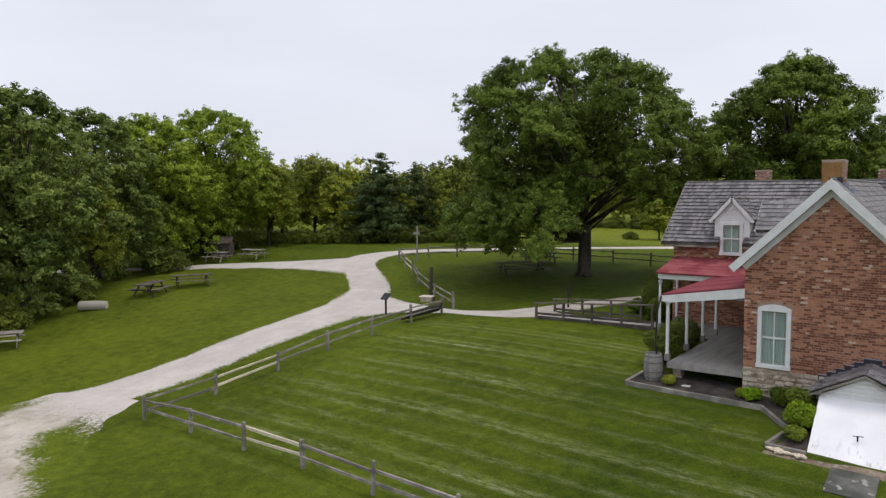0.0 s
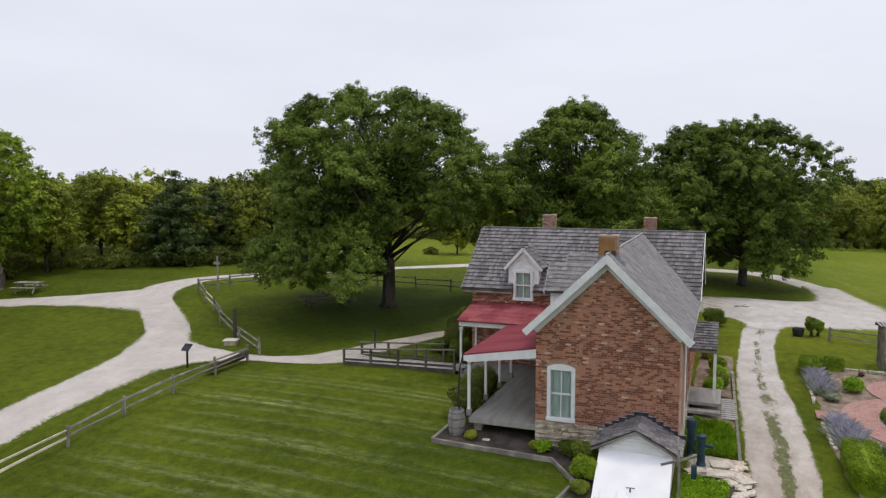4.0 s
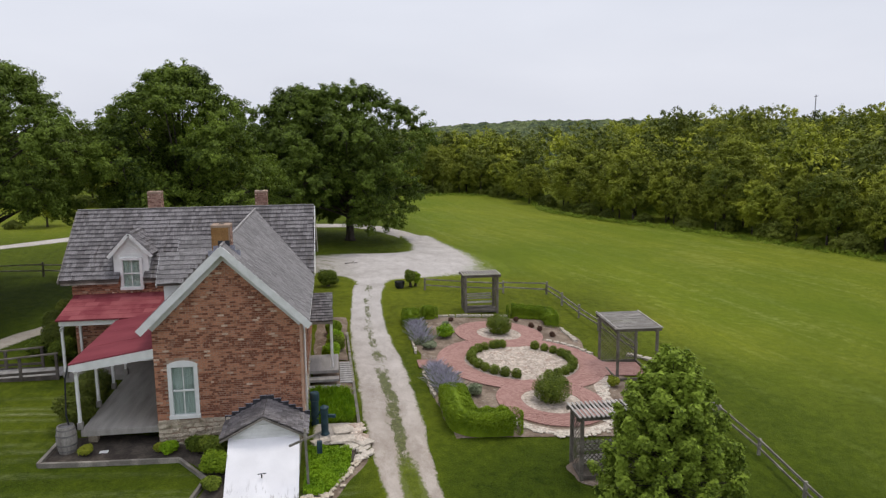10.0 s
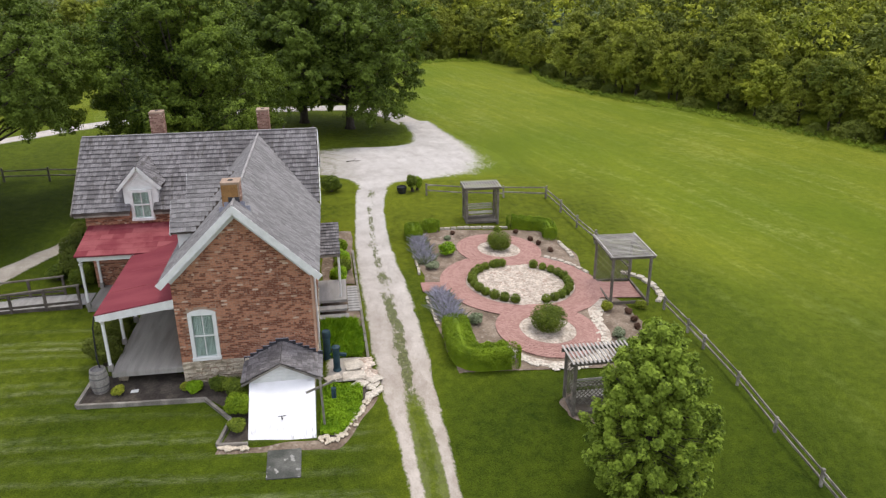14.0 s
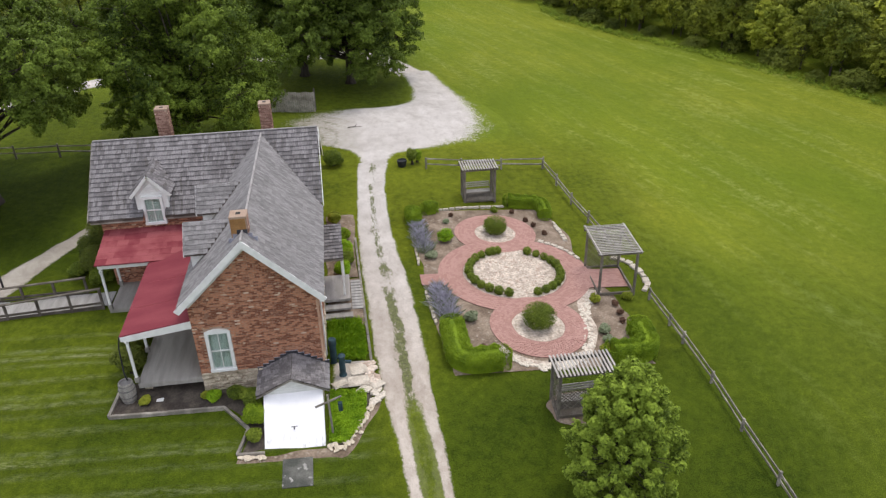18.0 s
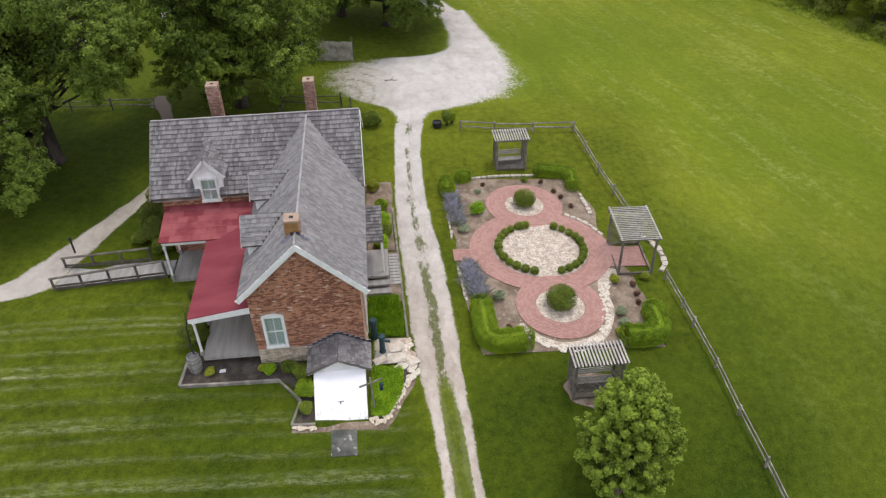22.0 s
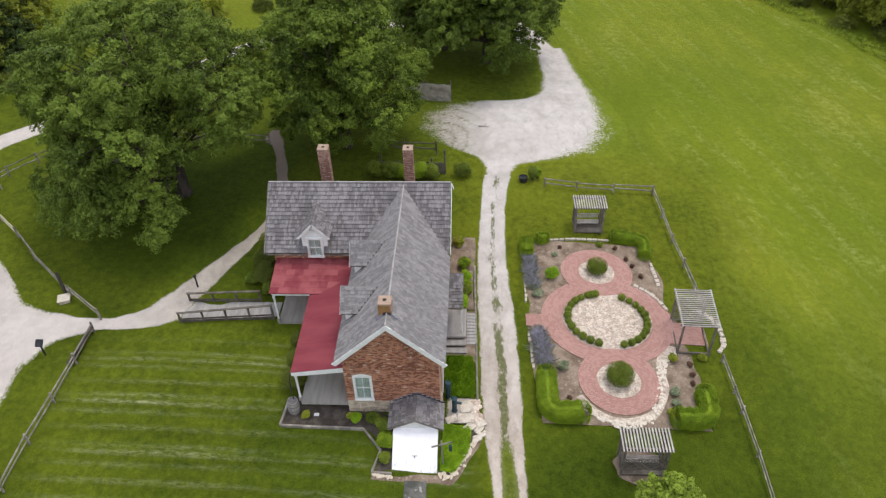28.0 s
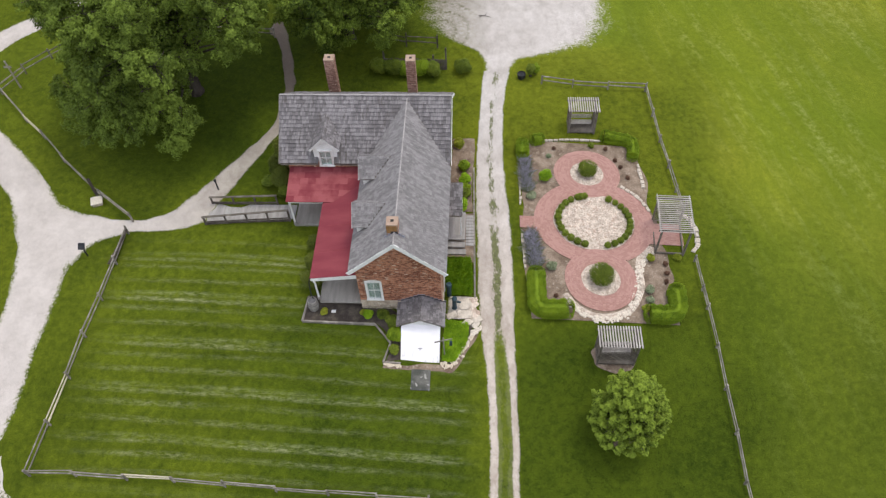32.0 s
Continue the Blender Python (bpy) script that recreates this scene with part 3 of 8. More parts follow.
def strip(name, left, right, n, across, lift, material, rag=0.12, label="", category="", kind="structure", crown=0.0):
    """A draped band of ground between two edges, with uneven borders; 'across' runs from -1 to 1."""
    a, b = smooth_line(left, n), smooth_line(right, n)
    vs, us = [], []
    for i in range(n):
        ra = rag * noise.noise(Vector((a[i][0] * 0.9, a[i][1] * 0.9, 3.1)))
        rb = rag * noise.noise(Vector((b[i][0] * 0.9, b[i][1] * 0.9, 7.7)))
        d = (b[i] - a[i]) / (np.linalg.norm(b[i] - a[i]) + 1e-6)
        p, q = a[i] + d * ra, b[i] + d * rb
        for j in range(across):
            u = j / (across - 1)
            x, y = p + (q - p) * u
            edge = min(u, 1 - u)
            vs.append((x, y, zg(x, y) + (lift if edge > 0 else lift - 0.04) + crown * math.sin(math.pi * u)))
            us.append(2 * u - 1)
    fs = [(i * across + j, i * across + j + 1, (i + 1) * across + j + 1, (i + 1) * across + j) for i in range(n - 1) for j in range(across - 1)]
    ob = raw(name, vs, fs, material, smooth=True)
    at = ob.data.attributes.new("across", "FLOAT", "POINT")
    at.data.foreach_set("value", us)
    if kind == "structure" and category in ("road", "drive", "path", "paving"):
        turf_attributes(ob)
    if ob.data.polygons[0].normal.z < 0:
        ob.data.flip_normals()
    return tagged(ob, label, category, kind=kind)


def leaf_cloud(name, centres, radii, count, size, material, parent=None, flat=0.75, seed=1):
    """A crown: leaves as small folded blades, thick near the surface of many clumps."""
    rng = np.random.default_rng(seed)
    c, r = np.array(centres, float), np.array(radii, float)
    w = r**2 / (r**2).sum()
    k = rng.choice(len(c), count, p=w)
    d = rng.normal(size=(count, 3))
    d /= np.linalg.norm(d, axis=1)[:, None]
    rad = r[k] * (0.55 + 0.5 * rng.random(count) ** 0.6)
    pos = c[k] + d * rad[:, None] * np.array([1, 1, flat])
    nrm = d * 0.65 + rng.normal(size=(count, 3)) * 0.42 + np.array([0, 0, 0.6])
    nrm /= np.linalg.norm(nrm, axis=1)[:, None]
    t = np.cross(nrm, rng.normal(size=(count, 3)))
    t /= np.linalg.norm(t, axis=1)[:, None]
    b = np.cross(nrm, t)
    s = (size * rng.uniform(0.6, 1.35, count))[:, None]
    ring = [pos - t * s, pos - b * s * 0.55 - nrm * s * 0.15, pos + t * s, pos + b * s * 0.55 - nrm * s * 0.15]
    v = np.stack(ring, 1).reshape(-1, 3)
    me = bpy.data.meshes.new(name)
    me.vertices.add(count * 4)
    me.vertices.foreach_set("co", v.astype(np.float32).ravel())
    me.loops.add(count * 4)
    me.loops.foreach_set("vertex_index", np.arange(count * 4, dtype=np.int32))
    me.polygons.add(count)
    me.polygons.foreach_set("loop_start", np.arange(0, count * 4, 4, dtype=np.int32))
    me.update(calc_edges=True)
    me.materials.append(material)
    ob = new(name, me)
    if parent:
        ob.parent = parent
    return ob

# ---- ground ----


def axis(stops):
    out = []
    for a, b, step in stops:
        out += list(np.arange(a, b, step))
    return out + [stops[-1][1]]


gx = axis([(-2600, -400, 550), (-400, -70, 30), (-70, -34, 2.0), (-34, 30, 0.7), (30, 70, 2.5), (70, 160, 6), (160, 400, 30), (400, 2600, 550)])
gy = axis([(-600, -60, 60), (-60, -20, 4), (-20, 36, 0.7), (36, 90, 2.5), (90, 180, 6), (180, 400, 20), (400, 3200, 560)])
gv = [(x, y, zg(x, y) + 0.03 * noise.noise(Vector((x * 0.4, y * 0.4, 0)))) for y in gy for x in gx]
nx = len(gx)
gf = [(j * nx + i, j * nx + i + 1, (j + 1) * nx + i + 1, (j + 1) * nx + i) for j in range(len(gy) - 1) for i in range(nx - 1)]
ground = tagged(raw("ground", gv, gf, M_GRASS, smooth=True), "mown green lawn and open field with pale clippings", "grass", kind="structure")


def field_at(x, y):
    return max(ramp01(x, 20.5, 27) * (0.3 + 0.7 * ramp01(y, -10, 14)), ramp01(y, 17, 30) * ramp01(x, 9, 16), 0.8 * ramp01(y, 36, 44) * ramp01(-x, 6, 14))


def rows_at(x, y):
    return ramp01(x, -18, -12) * (1 - ramp01(x, 5.5, 7.0)) * (1 - ramp01(y, 2.5, 5.5)) * ramp01(y, -11.5, -10) * (1 - 0.6 * ramp01(x, -6, 3) * ramp01(y, -4.5, -2.5))


def turf_tone_shade_at(x, y):
    """Darker turf near the house front and on the lower lawn, bright turf round the upper garden; under the big tree
    darker turf with the tree's shade painted in.
    """
    # the last dark term puts the big tree's shade into the turf colour
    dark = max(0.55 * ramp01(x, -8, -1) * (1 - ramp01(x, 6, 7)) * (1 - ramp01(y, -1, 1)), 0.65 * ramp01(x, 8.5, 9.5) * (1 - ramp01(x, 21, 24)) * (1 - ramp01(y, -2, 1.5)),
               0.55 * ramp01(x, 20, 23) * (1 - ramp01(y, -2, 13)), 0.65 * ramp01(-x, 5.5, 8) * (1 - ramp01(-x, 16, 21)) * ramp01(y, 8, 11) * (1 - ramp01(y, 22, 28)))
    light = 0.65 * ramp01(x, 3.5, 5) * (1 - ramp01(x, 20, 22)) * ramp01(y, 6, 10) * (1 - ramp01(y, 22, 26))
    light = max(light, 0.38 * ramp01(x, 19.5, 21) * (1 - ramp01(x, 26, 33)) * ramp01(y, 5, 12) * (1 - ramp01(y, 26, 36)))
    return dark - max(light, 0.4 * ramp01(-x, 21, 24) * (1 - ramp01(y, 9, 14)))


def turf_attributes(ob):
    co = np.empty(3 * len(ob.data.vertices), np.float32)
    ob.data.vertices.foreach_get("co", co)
    for name, fn in (("field", field_at), ("rows", rows_at), ("lush", turf_tone_shade_at)):
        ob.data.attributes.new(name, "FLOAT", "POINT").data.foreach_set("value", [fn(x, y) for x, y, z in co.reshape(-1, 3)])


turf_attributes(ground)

strip("road", [(-24.6, -30), (-24, -18), (-23.6, -12.7), (-22.7, -8.9), (-22.5, -6.2), (-22.3, -3.6), (-22.2, -0.2), (-22.8, 3.4), (-24.6, 7.2), (-26.3, 9.3), (-28.5, 11.2), (-32.0, 14.5), (-33.6, 18.0), (-33.0, 21.6), (-31.2, 24.2), (-29.3, 26.0), (-25.8, 29.2), (-22, 33.5), (-19.2, 36.9), (-14.2, 42.4), (-5, 47), (5, 49.2), (10.5, 47.8), (14.6, 40.6)],
      [(-20.5, -30), (-20.2, -18), (-19.9, -10.4), (-19.6, -7.9), (-19.4, -5.5), (-19.2, -3.2), (-19.0, -0.2), (-18.9, 2.2), (-19.1, 4.6), (-20.3, 6.4), (-23.3, 10.0), (-26.3, 12.7), (-29.0, 15.2), (-30.4, 18.0), (-30.7, 20.4), (-30.1, 22.0), (-28.5, 23.9), (-25.8, 26.4), (-23.2, 30.0), (-20.2, 33.4), (-17.6, 35.8), (-12.6, 40.6), (-4.5, 44.4), (5, 46.4), (9, 45), (11.8, 39.5)],
      240, 9, 0.035, M_ROAD, 0.15, "pale crushed limestone lane curving past lawns", "road")
strip("road_branch", [(-28.6, 11.2), (-31.9, 11.4), (-36, 11.0), (-40.1, 9.6), (-43, 8.1), (-60, -2)], [(-31.5, 18.6), (-32.0, 17.6), (-33.2, 16.2), (-36.2, 13.9), (-41.9, 11.1), (-45, 9.3), (-60, -0.3)],
      90, 9, 0.05, M_ROAD, 0.15, "pale gravel lane branching under trees", "road")
strip("road_spur", [(-23.4, -10.5), (-23.6, -13.8), (-22.2, -17.6), (-17.5, -21.0), (-10, -26)], [(-19.5, -9.3), (-18.2, -11.4), (-16.4, -12.9), (-12.2, -14.6), (-6.5, -17)],
      50, 13, 0.045, M_SPUR, 0.6, "patchy gravel spur with weeds breaking through", "road")
strip("drive", [(6.9, -40), (7.2, -20), (7.5, -10.5), (7.5, -7.5), (7.33, -4.2), (6.93, -0.95), (6.74, 2.8), (6.6, 7.1), (6.57, 11.9), (6.77, 17.4), (7.0, 20.6), (7.0, 22.4)],
      [(9.3, -40), (9.3, -20), (9.3, -10.6), (9.3, -7.5), (9.2, -4.2), (9.14, -0.95), (9.14, 2.8), (8.95, 7.1), (8.55, 11.9), (8.64, 17.4), (9.1, 20.6), (9.2, 22.4)],
      220, 15, 0.03, M_DRIVE, 0.06, "two-track gravel drive with a grassy crown", "drive")
strip("gravel_lot", [(6.98, 20.6), (6.9, 21.6), (6.0, 22.9), (4.2, 23.9), (2.0, 25.2), (0.6, 27.6), (1.6, 30.2), (5.2, 31.3), (8.4, 31.4), (10.9, 32.4), (11.9, 35.6), (11.6, 41)],
      [(9.12, 20.5), (9.35, 21.2), (10.4, 22.0), (12.4, 22.5), (15.2, 23.2), (18.0, 24.8), (18.5, 28.5), (17.9, 31), (17.1, 33.2), (16.5, 35), (15.6, 38), (14.8, 42)],
      140, 21, 0.045, M_LOT, 0.2, "white gravel turning area fading into grass", "drive")
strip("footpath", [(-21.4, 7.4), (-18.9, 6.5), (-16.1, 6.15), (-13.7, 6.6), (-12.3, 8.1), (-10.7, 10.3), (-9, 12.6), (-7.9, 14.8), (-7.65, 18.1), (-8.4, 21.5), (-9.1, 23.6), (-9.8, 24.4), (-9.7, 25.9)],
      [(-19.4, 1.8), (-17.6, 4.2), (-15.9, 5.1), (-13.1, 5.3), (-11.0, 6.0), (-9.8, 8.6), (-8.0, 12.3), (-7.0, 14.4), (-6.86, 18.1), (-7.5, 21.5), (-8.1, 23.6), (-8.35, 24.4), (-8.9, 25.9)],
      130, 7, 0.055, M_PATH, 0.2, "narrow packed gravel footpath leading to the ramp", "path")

# ---- brick, shingle and stone builders ----
BRICK_L, BRICK_H, JOINT = 0.205, 0.058, 0.014


def unit_box(name, material):
    """A unit block, centred, with chamfered front edges: shared by alike pieces."""
    bm = box(bmesh.new(), (-0.5, -0.5, -0.5), (0.5, 0.5, 0.5), 0.04)
    me = bpy.data.meshes.new(name)
    bm.to_mesh(me)
    bm.free()
    me.materials.append(material)
    return me


ME_BRICK, ME_SHINGLE, ME_PAVER = unit_box("brick", M_BRICK_P), unit_box("shingle", M_SHINGLE_P), unit_box("paver", M_PAVER_P)


def piece(name, me, m, parent):
    ob = new(name, me)
    ob.parent = parent
    ob.matrix_basis = m
    return ob


def add_block(vs, fs, o, u, v, n, a, b, c, d, lo, hi):
    """Appends a block on the plane o, u, v with normal n: from a to b along u, c to d along v, lo to hi proud."""
    k = len(vs)
    for h in (lo, hi):
        for p, q in ((a, c), (b, c), (b, d), (a, d)):
            vs.append(o + u * p + v * q + n * h)
    fs += [(k + 4, k + 5, k + 6, k + 7), (k, k + 1, k + 5, k + 4), (k + 1, k + 2, k + 6, k + 5), (k + 2, k + 3, k + 7, k + 6), (k + 3, k, k + 4, k + 7)]


def brickwork(parent, o, u, n, width, top, z0, inside=None, singles=None, seed=3, pale=0.05, material=None):
    """Courses of brick on a wall: o is the foot, u runs along, top(a) is the height there. inside(a, z) leaves openings out."""
    rng = random.Random(seed)
    o, u, n, v = Vector(o), Vector(u), Vector(n), Vector((0, 0, 1))
    body, bf, light, lf = [], [], [], []
    made, z, row = 0, z0, 0
    while z < max(top(width * k / 8) for k in range(9)):
        a = -BRICK_L / 2 if row % 2 else 0.0
        header = row % 6 == 5
        while a < width - 0.02:
            ln = (BRICK_L / 2 - JOINT / 2) if header else BRICK_L
            b = min(a + ln - JOINT, width)
            s = max(a, 0.0)
            mid = (s + b) / 2
            if b - s > 0.03 and z + BRICK_H < top(mid) and not (inside and inside(mid, z + BRICK_H / 2)):
                hi = 0.006 + rng.uniform(0, 0.006)
                j = rng.uniform(-0.003, 0.003)
                if singles and singles(mid, z) and made < 300:
                    rot = Matrix((u, n, v)).transposed().to_4x4()
                    piece("brick", ME_BRICK, Matrix.Translation(o + u * mid + v * (z + BRICK_H / 2) + n * (hi - 0.04)) @ rot @ Matrix.Diagonal((b - s, 0.08, BRICK_H, 1)), parent)
                    made += 1
                elif rng.random() < pale:
                    add_block(light, lf, o, u, v, n, s, b, z + j, z + BRICK_H + j, 0, hi)
                else:
                    add_block(body, bf, o, u, v, n, s, b, z + j, z + BRICK_H + j, 0, hi)
            a += ln
        z += BRICK_H + JOINT
        row += 1
    tagged(raw("brickwork", body, bf, material or M_BRICK, parent), kind="stuff")
    if light:
        tagged(raw("pale_brickwork", light, lf, M_PALEBRICK, parent), kind="stuff")


def shingles(parent, o, u, v, length, rise, span_at, step=0.25, singles=None, seed=5, lift=0.012, hole=None, material=None, butt=(0.035, 0.062)):
    """Courses of split shingles on a roof plane: o is the lower corner, u along the eave, v up the slope. span_at(h) gives the ends along u."""
    rng = random.Random(seed)
    o, u, v = Vector(o), Vector(u).normalized(), Vector(v).normalized()
    n = u.cross(v)
    if n.z < 0:
        n = -n
    vs, fs, made, h = [], [], 0, 0.0
    while h < rise - 0.02:
        a, end = span_at(h)
        a -= rng.uniform(0, 0.1)
        while a < end - 0.03:
            w = rng.uniform(0.09, 0.20)
            b = min(a + w - 0.008, end)
            s = max(a, span_at(h)[0])
            top = min(h + step * 1.25, rise)
            j = rng.uniform(-0.012, 0.012)
            t = rng.uniform(*butt)
            if b - s > 0.03 and not (hole and hole((s + b) / 2, h)):
                if singles and singles(s, h) and made < 300:
                    rot = Matrix((u, v, n)).transposed().to_4x4()
                    tilt = Matrix.Rotation(-t / (top - h), 4, "X")
                    piece("shingle", ME_SHINGLE, Matrix.Translation(o + u * (s + b) / 2 + v * (h + top) / 2 + n * (lift + t * 0.45)) @ rot @ tilt @ Matrix.Diagonal((b - s, top - h, 0.016, 1)), parent)
                    made += 1
                else:
                    k = len(vs)
                    for q, e, f in ((h + j, lift + t, lift + t - 0.016), (top, lift, lift - 0.01)):
                        for p in (s, b):
                            vs += [o + u * p + v * q + n * e, o + u * p + v * q + n * f]
                    fs += [(k, k + 2, k + 6, k + 4), (k + 1, k + 3, k + 2, k), (k + 3, k + 7, k + 6, k + 2), (k + 1, k, k + 4, k + 5)]
            a += w
        h += step
    ob = raw("shingling", vs, fs, material or M_SHINGLE, parent)
    return tagged(ob, kind="stuff")


def prism(name, poly, axis_, a, b, material, parent=None, label=""):
    """A polygon given in the two other axes, drawn out along axis_ from a to b."""
    bm = bmesh.new()
    def place(p, w):
        return {"x": (w, p[0], p[1]), "y": (p[0], w, p[1]), "z": (p[0], p[1], w)}[axis_]
    f = [bm.verts.new(place(p, a)) for p in poly]
    g = [bm.verts.new(place(p, b)) for p in poly]
    bm.faces.new(f)
    bm.faces.new(g[::-1])
    for i in range(len(poly)):
        j = (i + 1) % len(poly)
        bm.faces.new((f[j], f[i], g[i], g[j]))
    bmesh.ops.recalc_face_normals(bm, faces=bm.faces)
    return part(name, bm, material, parent, label)


def slab(name, q, t, material, parent):
    bm = bmesh.new()
    a = [bm.verts.new(p) for p in q]
    b = [bm.verts.new((p[0], p[1], p[2] - t)) for p in q]
    bm.faces.new(a)
    bm.faces.new(b[::-1])
    for i in range(len(q)):
        j = (i + 1) % len(q)
        bm.faces.new((a[j], a[i], b[i], b[j]))
    bmesh.ops.recalc_face_normals(bm, faces=bm.faces)
    return part(name, bm, material, parent)


def stones(parent, o, u, n, width, z0, z1, count_rows, seed=2, name="stone", top_at=None):
    """Rubble facing: uneven blocks with chamfered faces, each a part."""
    rng = random.Random(seed)
    o, u, n = Vector(o), Vector(u), Vector(n)
    z = z0
    for r in range(count_rows):
        h = (z1 - z0) / count_rows
        a = 0.0
        while a < width - 0.05:
            w = min(rng.uniform(0.18, 0.5), width - a)
            bm = bmesh.new()
            box(bm, (0, 0, 0), (w - 0.02, 0.12, h - 0.02), 0.025)
            for q in bm.verts:
                q.co += Vector((rng.uniform(-0.035, 0.035), rng.uniform(-0.03, 0.03), rng.uniform(-0.035, 0.035)))
            rot = Matrix((u, n, Vector((0, 0, 1)))).transposed().to_4x4()
            bm.transform(Matrix.Translation(o + u * a + Vector((0, 0, z)) - n * 0.07) @ rot)
            part(name, bm, M_STONE, parent)
            a += w
        z += h


# ---- the house ----
X0, X1, XC, YM = -0.1, 4.75, 2.32, 8.15
KW, ZW = 0.967, 7.92
KM, ZM, YR = 0.82, 8.03, 11.05
house = thing("brick_farmhouse", "old red brick farmhouse with grey shingle roof, on a lawn", "house")


def wing_z(x):
    return ZW - KW * abs(x - XC)


def wing_len(x):
    return YR - (ZM - wing_z(x)) / KM


# walls: mortar bodies with brick laid on them
wing_wall = prism("wing_wall", [(X0, 1.0), (X1, 1.0), (X1, wing_z(X1) - 0.2), (XC, ZW - 0.2), (X0, wing_z(X0) - 0.2)], "y", 0.16, YM + 2.4, M_MORTAR, house)
gt = lambda x: wing_z(x) - 0.2
for poly in ([(X0, 0.5), (0.31, 0.5), (0.31, gt(0.31)), (X0, gt(X0))], [(1.29, 0.5), (X1, 0.5), (X1, gt(X1)), (XC, gt(XC)), (1.29, gt(1.29))],
             [(0.31, 0.5), (1.29, 0.5), (1.29, 2.05), (0.31, 2.05)], [(0.31, 3.93), (1.29, 3.93), (1.29, gt(1.29)), (0.31, gt(0.31))]):
    prism("gable_wall", poly, "y", 0.0, 0.159, M_MORTAR, house)
brickwork(wing_wall, (X0, 0, 0), (1, 0, 0), (0, -1, 0), X1 - X0, lambda a: wing_z(X0 + a) - 0.28, 1.98,
          lambda a, z: 0.30 < a + X0 < 1.30 and 2.0 < z < 4.0 + 0.12 * (1 - ((a + X0 - 0.8) / 0.5) ** 2), lambda a, z: a > 1.45 and 1.98 <= z < 3.35, 3, 0.04)
brickwork(wing_wall, (X1, 0, 0), (0, 1, 0), (1, 0, 0), YM + 2.4, lambda a: 5.45, 1.98, None, None, 4)
brickwork(wing_wall, (X0, YM, 0), (0, -1, 0), (-1, 0, 0), YM, lambda a: 5.45, 1.75, None, None, 6)
stones(wing_wall, (X0, 0, 0), (1, 0, 0), (0, -1, 0), X1 - X0, 0.72, 1.98, 8, 2)
stones(wing_wall, (X1, 0, 0), (0, 1, 0), (1, 0, 0), 6.0, 0.9, 1.98, 7, 9)
main_wall = prism("main_wall", [(YM, 1.2), (13.95, 1.2), (13.95, 5.6), (YR, ZM - 0.16), (YM, 5.6)], "x", -5.2, 4.72, M_MORTAR, house)
brickwork(main_wall, (-5.2, YM, 0), (1, 0, 0), (0, -1, 0), 5.1, lambda a: 5.62, 1.75, lambda a, z: -3.25 < a - 5.2 < -2.15 and z > 4.85, None, 7, 0.03)
brickwork(main_wall, (-5.2, 13.95, 0), (0, -1, 0), (-1, 0, 0), 5.8, lambda a: 5.6 + 2.2 * (1 - abs(a - 2.9) / 2.9), 1.5, None, None, 8)
brickwork(main_wall, (4.72, YM + 2.3, 0), (0, 1, 0), (1, 0, 0), 3.5, lambda a: 5.5, 1.4, None, None, 9)
brickwork(main_wall, (4.72, 13.95, 0), (-1, 0, 0), (0, 1, 0), 9.92, lambda a: 5.6, 1.5, None, None, 10)

# roofs
wing_roof = thing("wing_roof", "", "")
wing_roof.parent = house
half = 2.74
slope = math.hypot(half, half * KW)
for side in (-1, 1):
    xe = XC + side * half
    ze = ZW - half * KW
    prof = []
    bm = bmesh.new()
    q = [(XC, -0.34, ZW), (xe, -0.34, ze), (xe, wing_len(xe) + 0.05, ze), (XC, wing_len(XC), ZW)]
    t = [bm.verts.new((p[0], p[1], p[2] - 0.005)) for p in q]
    b = [bm.verts.new((p[0], p[1], p[2] - 0.11)) for p in q]
    bm.faces.new(t)
    bm.faces.new(b[::-1])
    for i in range(4):
        j = (i + 1) % 4
        bm.faces.new((t[j], t[i], b[i], b[j]))
    bmesh.ops.recalc_face_normals(bm, faces=bm.faces)
    part("roof_deck", bm, M_FENCE_D, wing_roof)
    shingles(wing_roof, (xe, -0.36, ze), (0, 1, 0), (-side, 0, KW), 0, slope, lambda h, s=side: (0.0, 0.36 + wing_len(XC + s * half * (1 - h / slope))), 0.235,
             (lambda a, h: a < 4.6 and h > 0.4) if side > 0 else None, 20 + side, material=M_SHINGLE_W, butt=(0.016, 0.03))
beamed("ridge_cap", (XC, -0.36, ZW + 0.03), (XC, wing_len(XC), ZW + 0.03), 0.07, 0.04, M_RIDGE, wing_roof)
main_roof = thing("main_roof", "", "")
main_roof.parent = house
ms = math.hypot(3.25, 3.25 * KM)
for side in (-1, 1):
    ye = YR + side * 3.25
    ze = ZM - 3.25 * KM
    ym = ye + (0.42 if side < 0 else 0.0)
    for xa, xb, ys in ((-5.59, -3.2, ye), (-3.2, -2.2, ym), (-2.2, 5.03, ye)):
        zs = ZM - abs(YR - ys) * KM
        slab("roof_deck", [(xa, YR, ZM - 0.005), (xa, ys, zs - 0.005), (xb, ys, zs - 0.005), (xb, YR, ZM - 0.005)], 0.1, M_FENCE_D, main_roof)
    shingles(main_roof, (-5.62, ye, ze), (1, 0, 0), (0, -side, KM), 0, ms, lambda h: (0.0, 10.68), 0.245, None, 30 + side, butt=(0.040, 0.066), hole=(lambda a, h: abs(a - 2.92) < 0.50 and h < 0.55) if side < 0 else None)
    for xr, m in ((-5.655, M_FENCE), (5.095, M_WHITE)):
        beamed("rake_board", (xr, ye, ze - 0.09), (xr, YR, ZM - 0.09), 0.03, 0.16, m, main_roof)
beamed("ridge_cap", (-5.62, YR, ZM + 0.03), (5.06, YR, ZM + 0.03), 0.09, 0.05, M_RIDGE, main_roof)
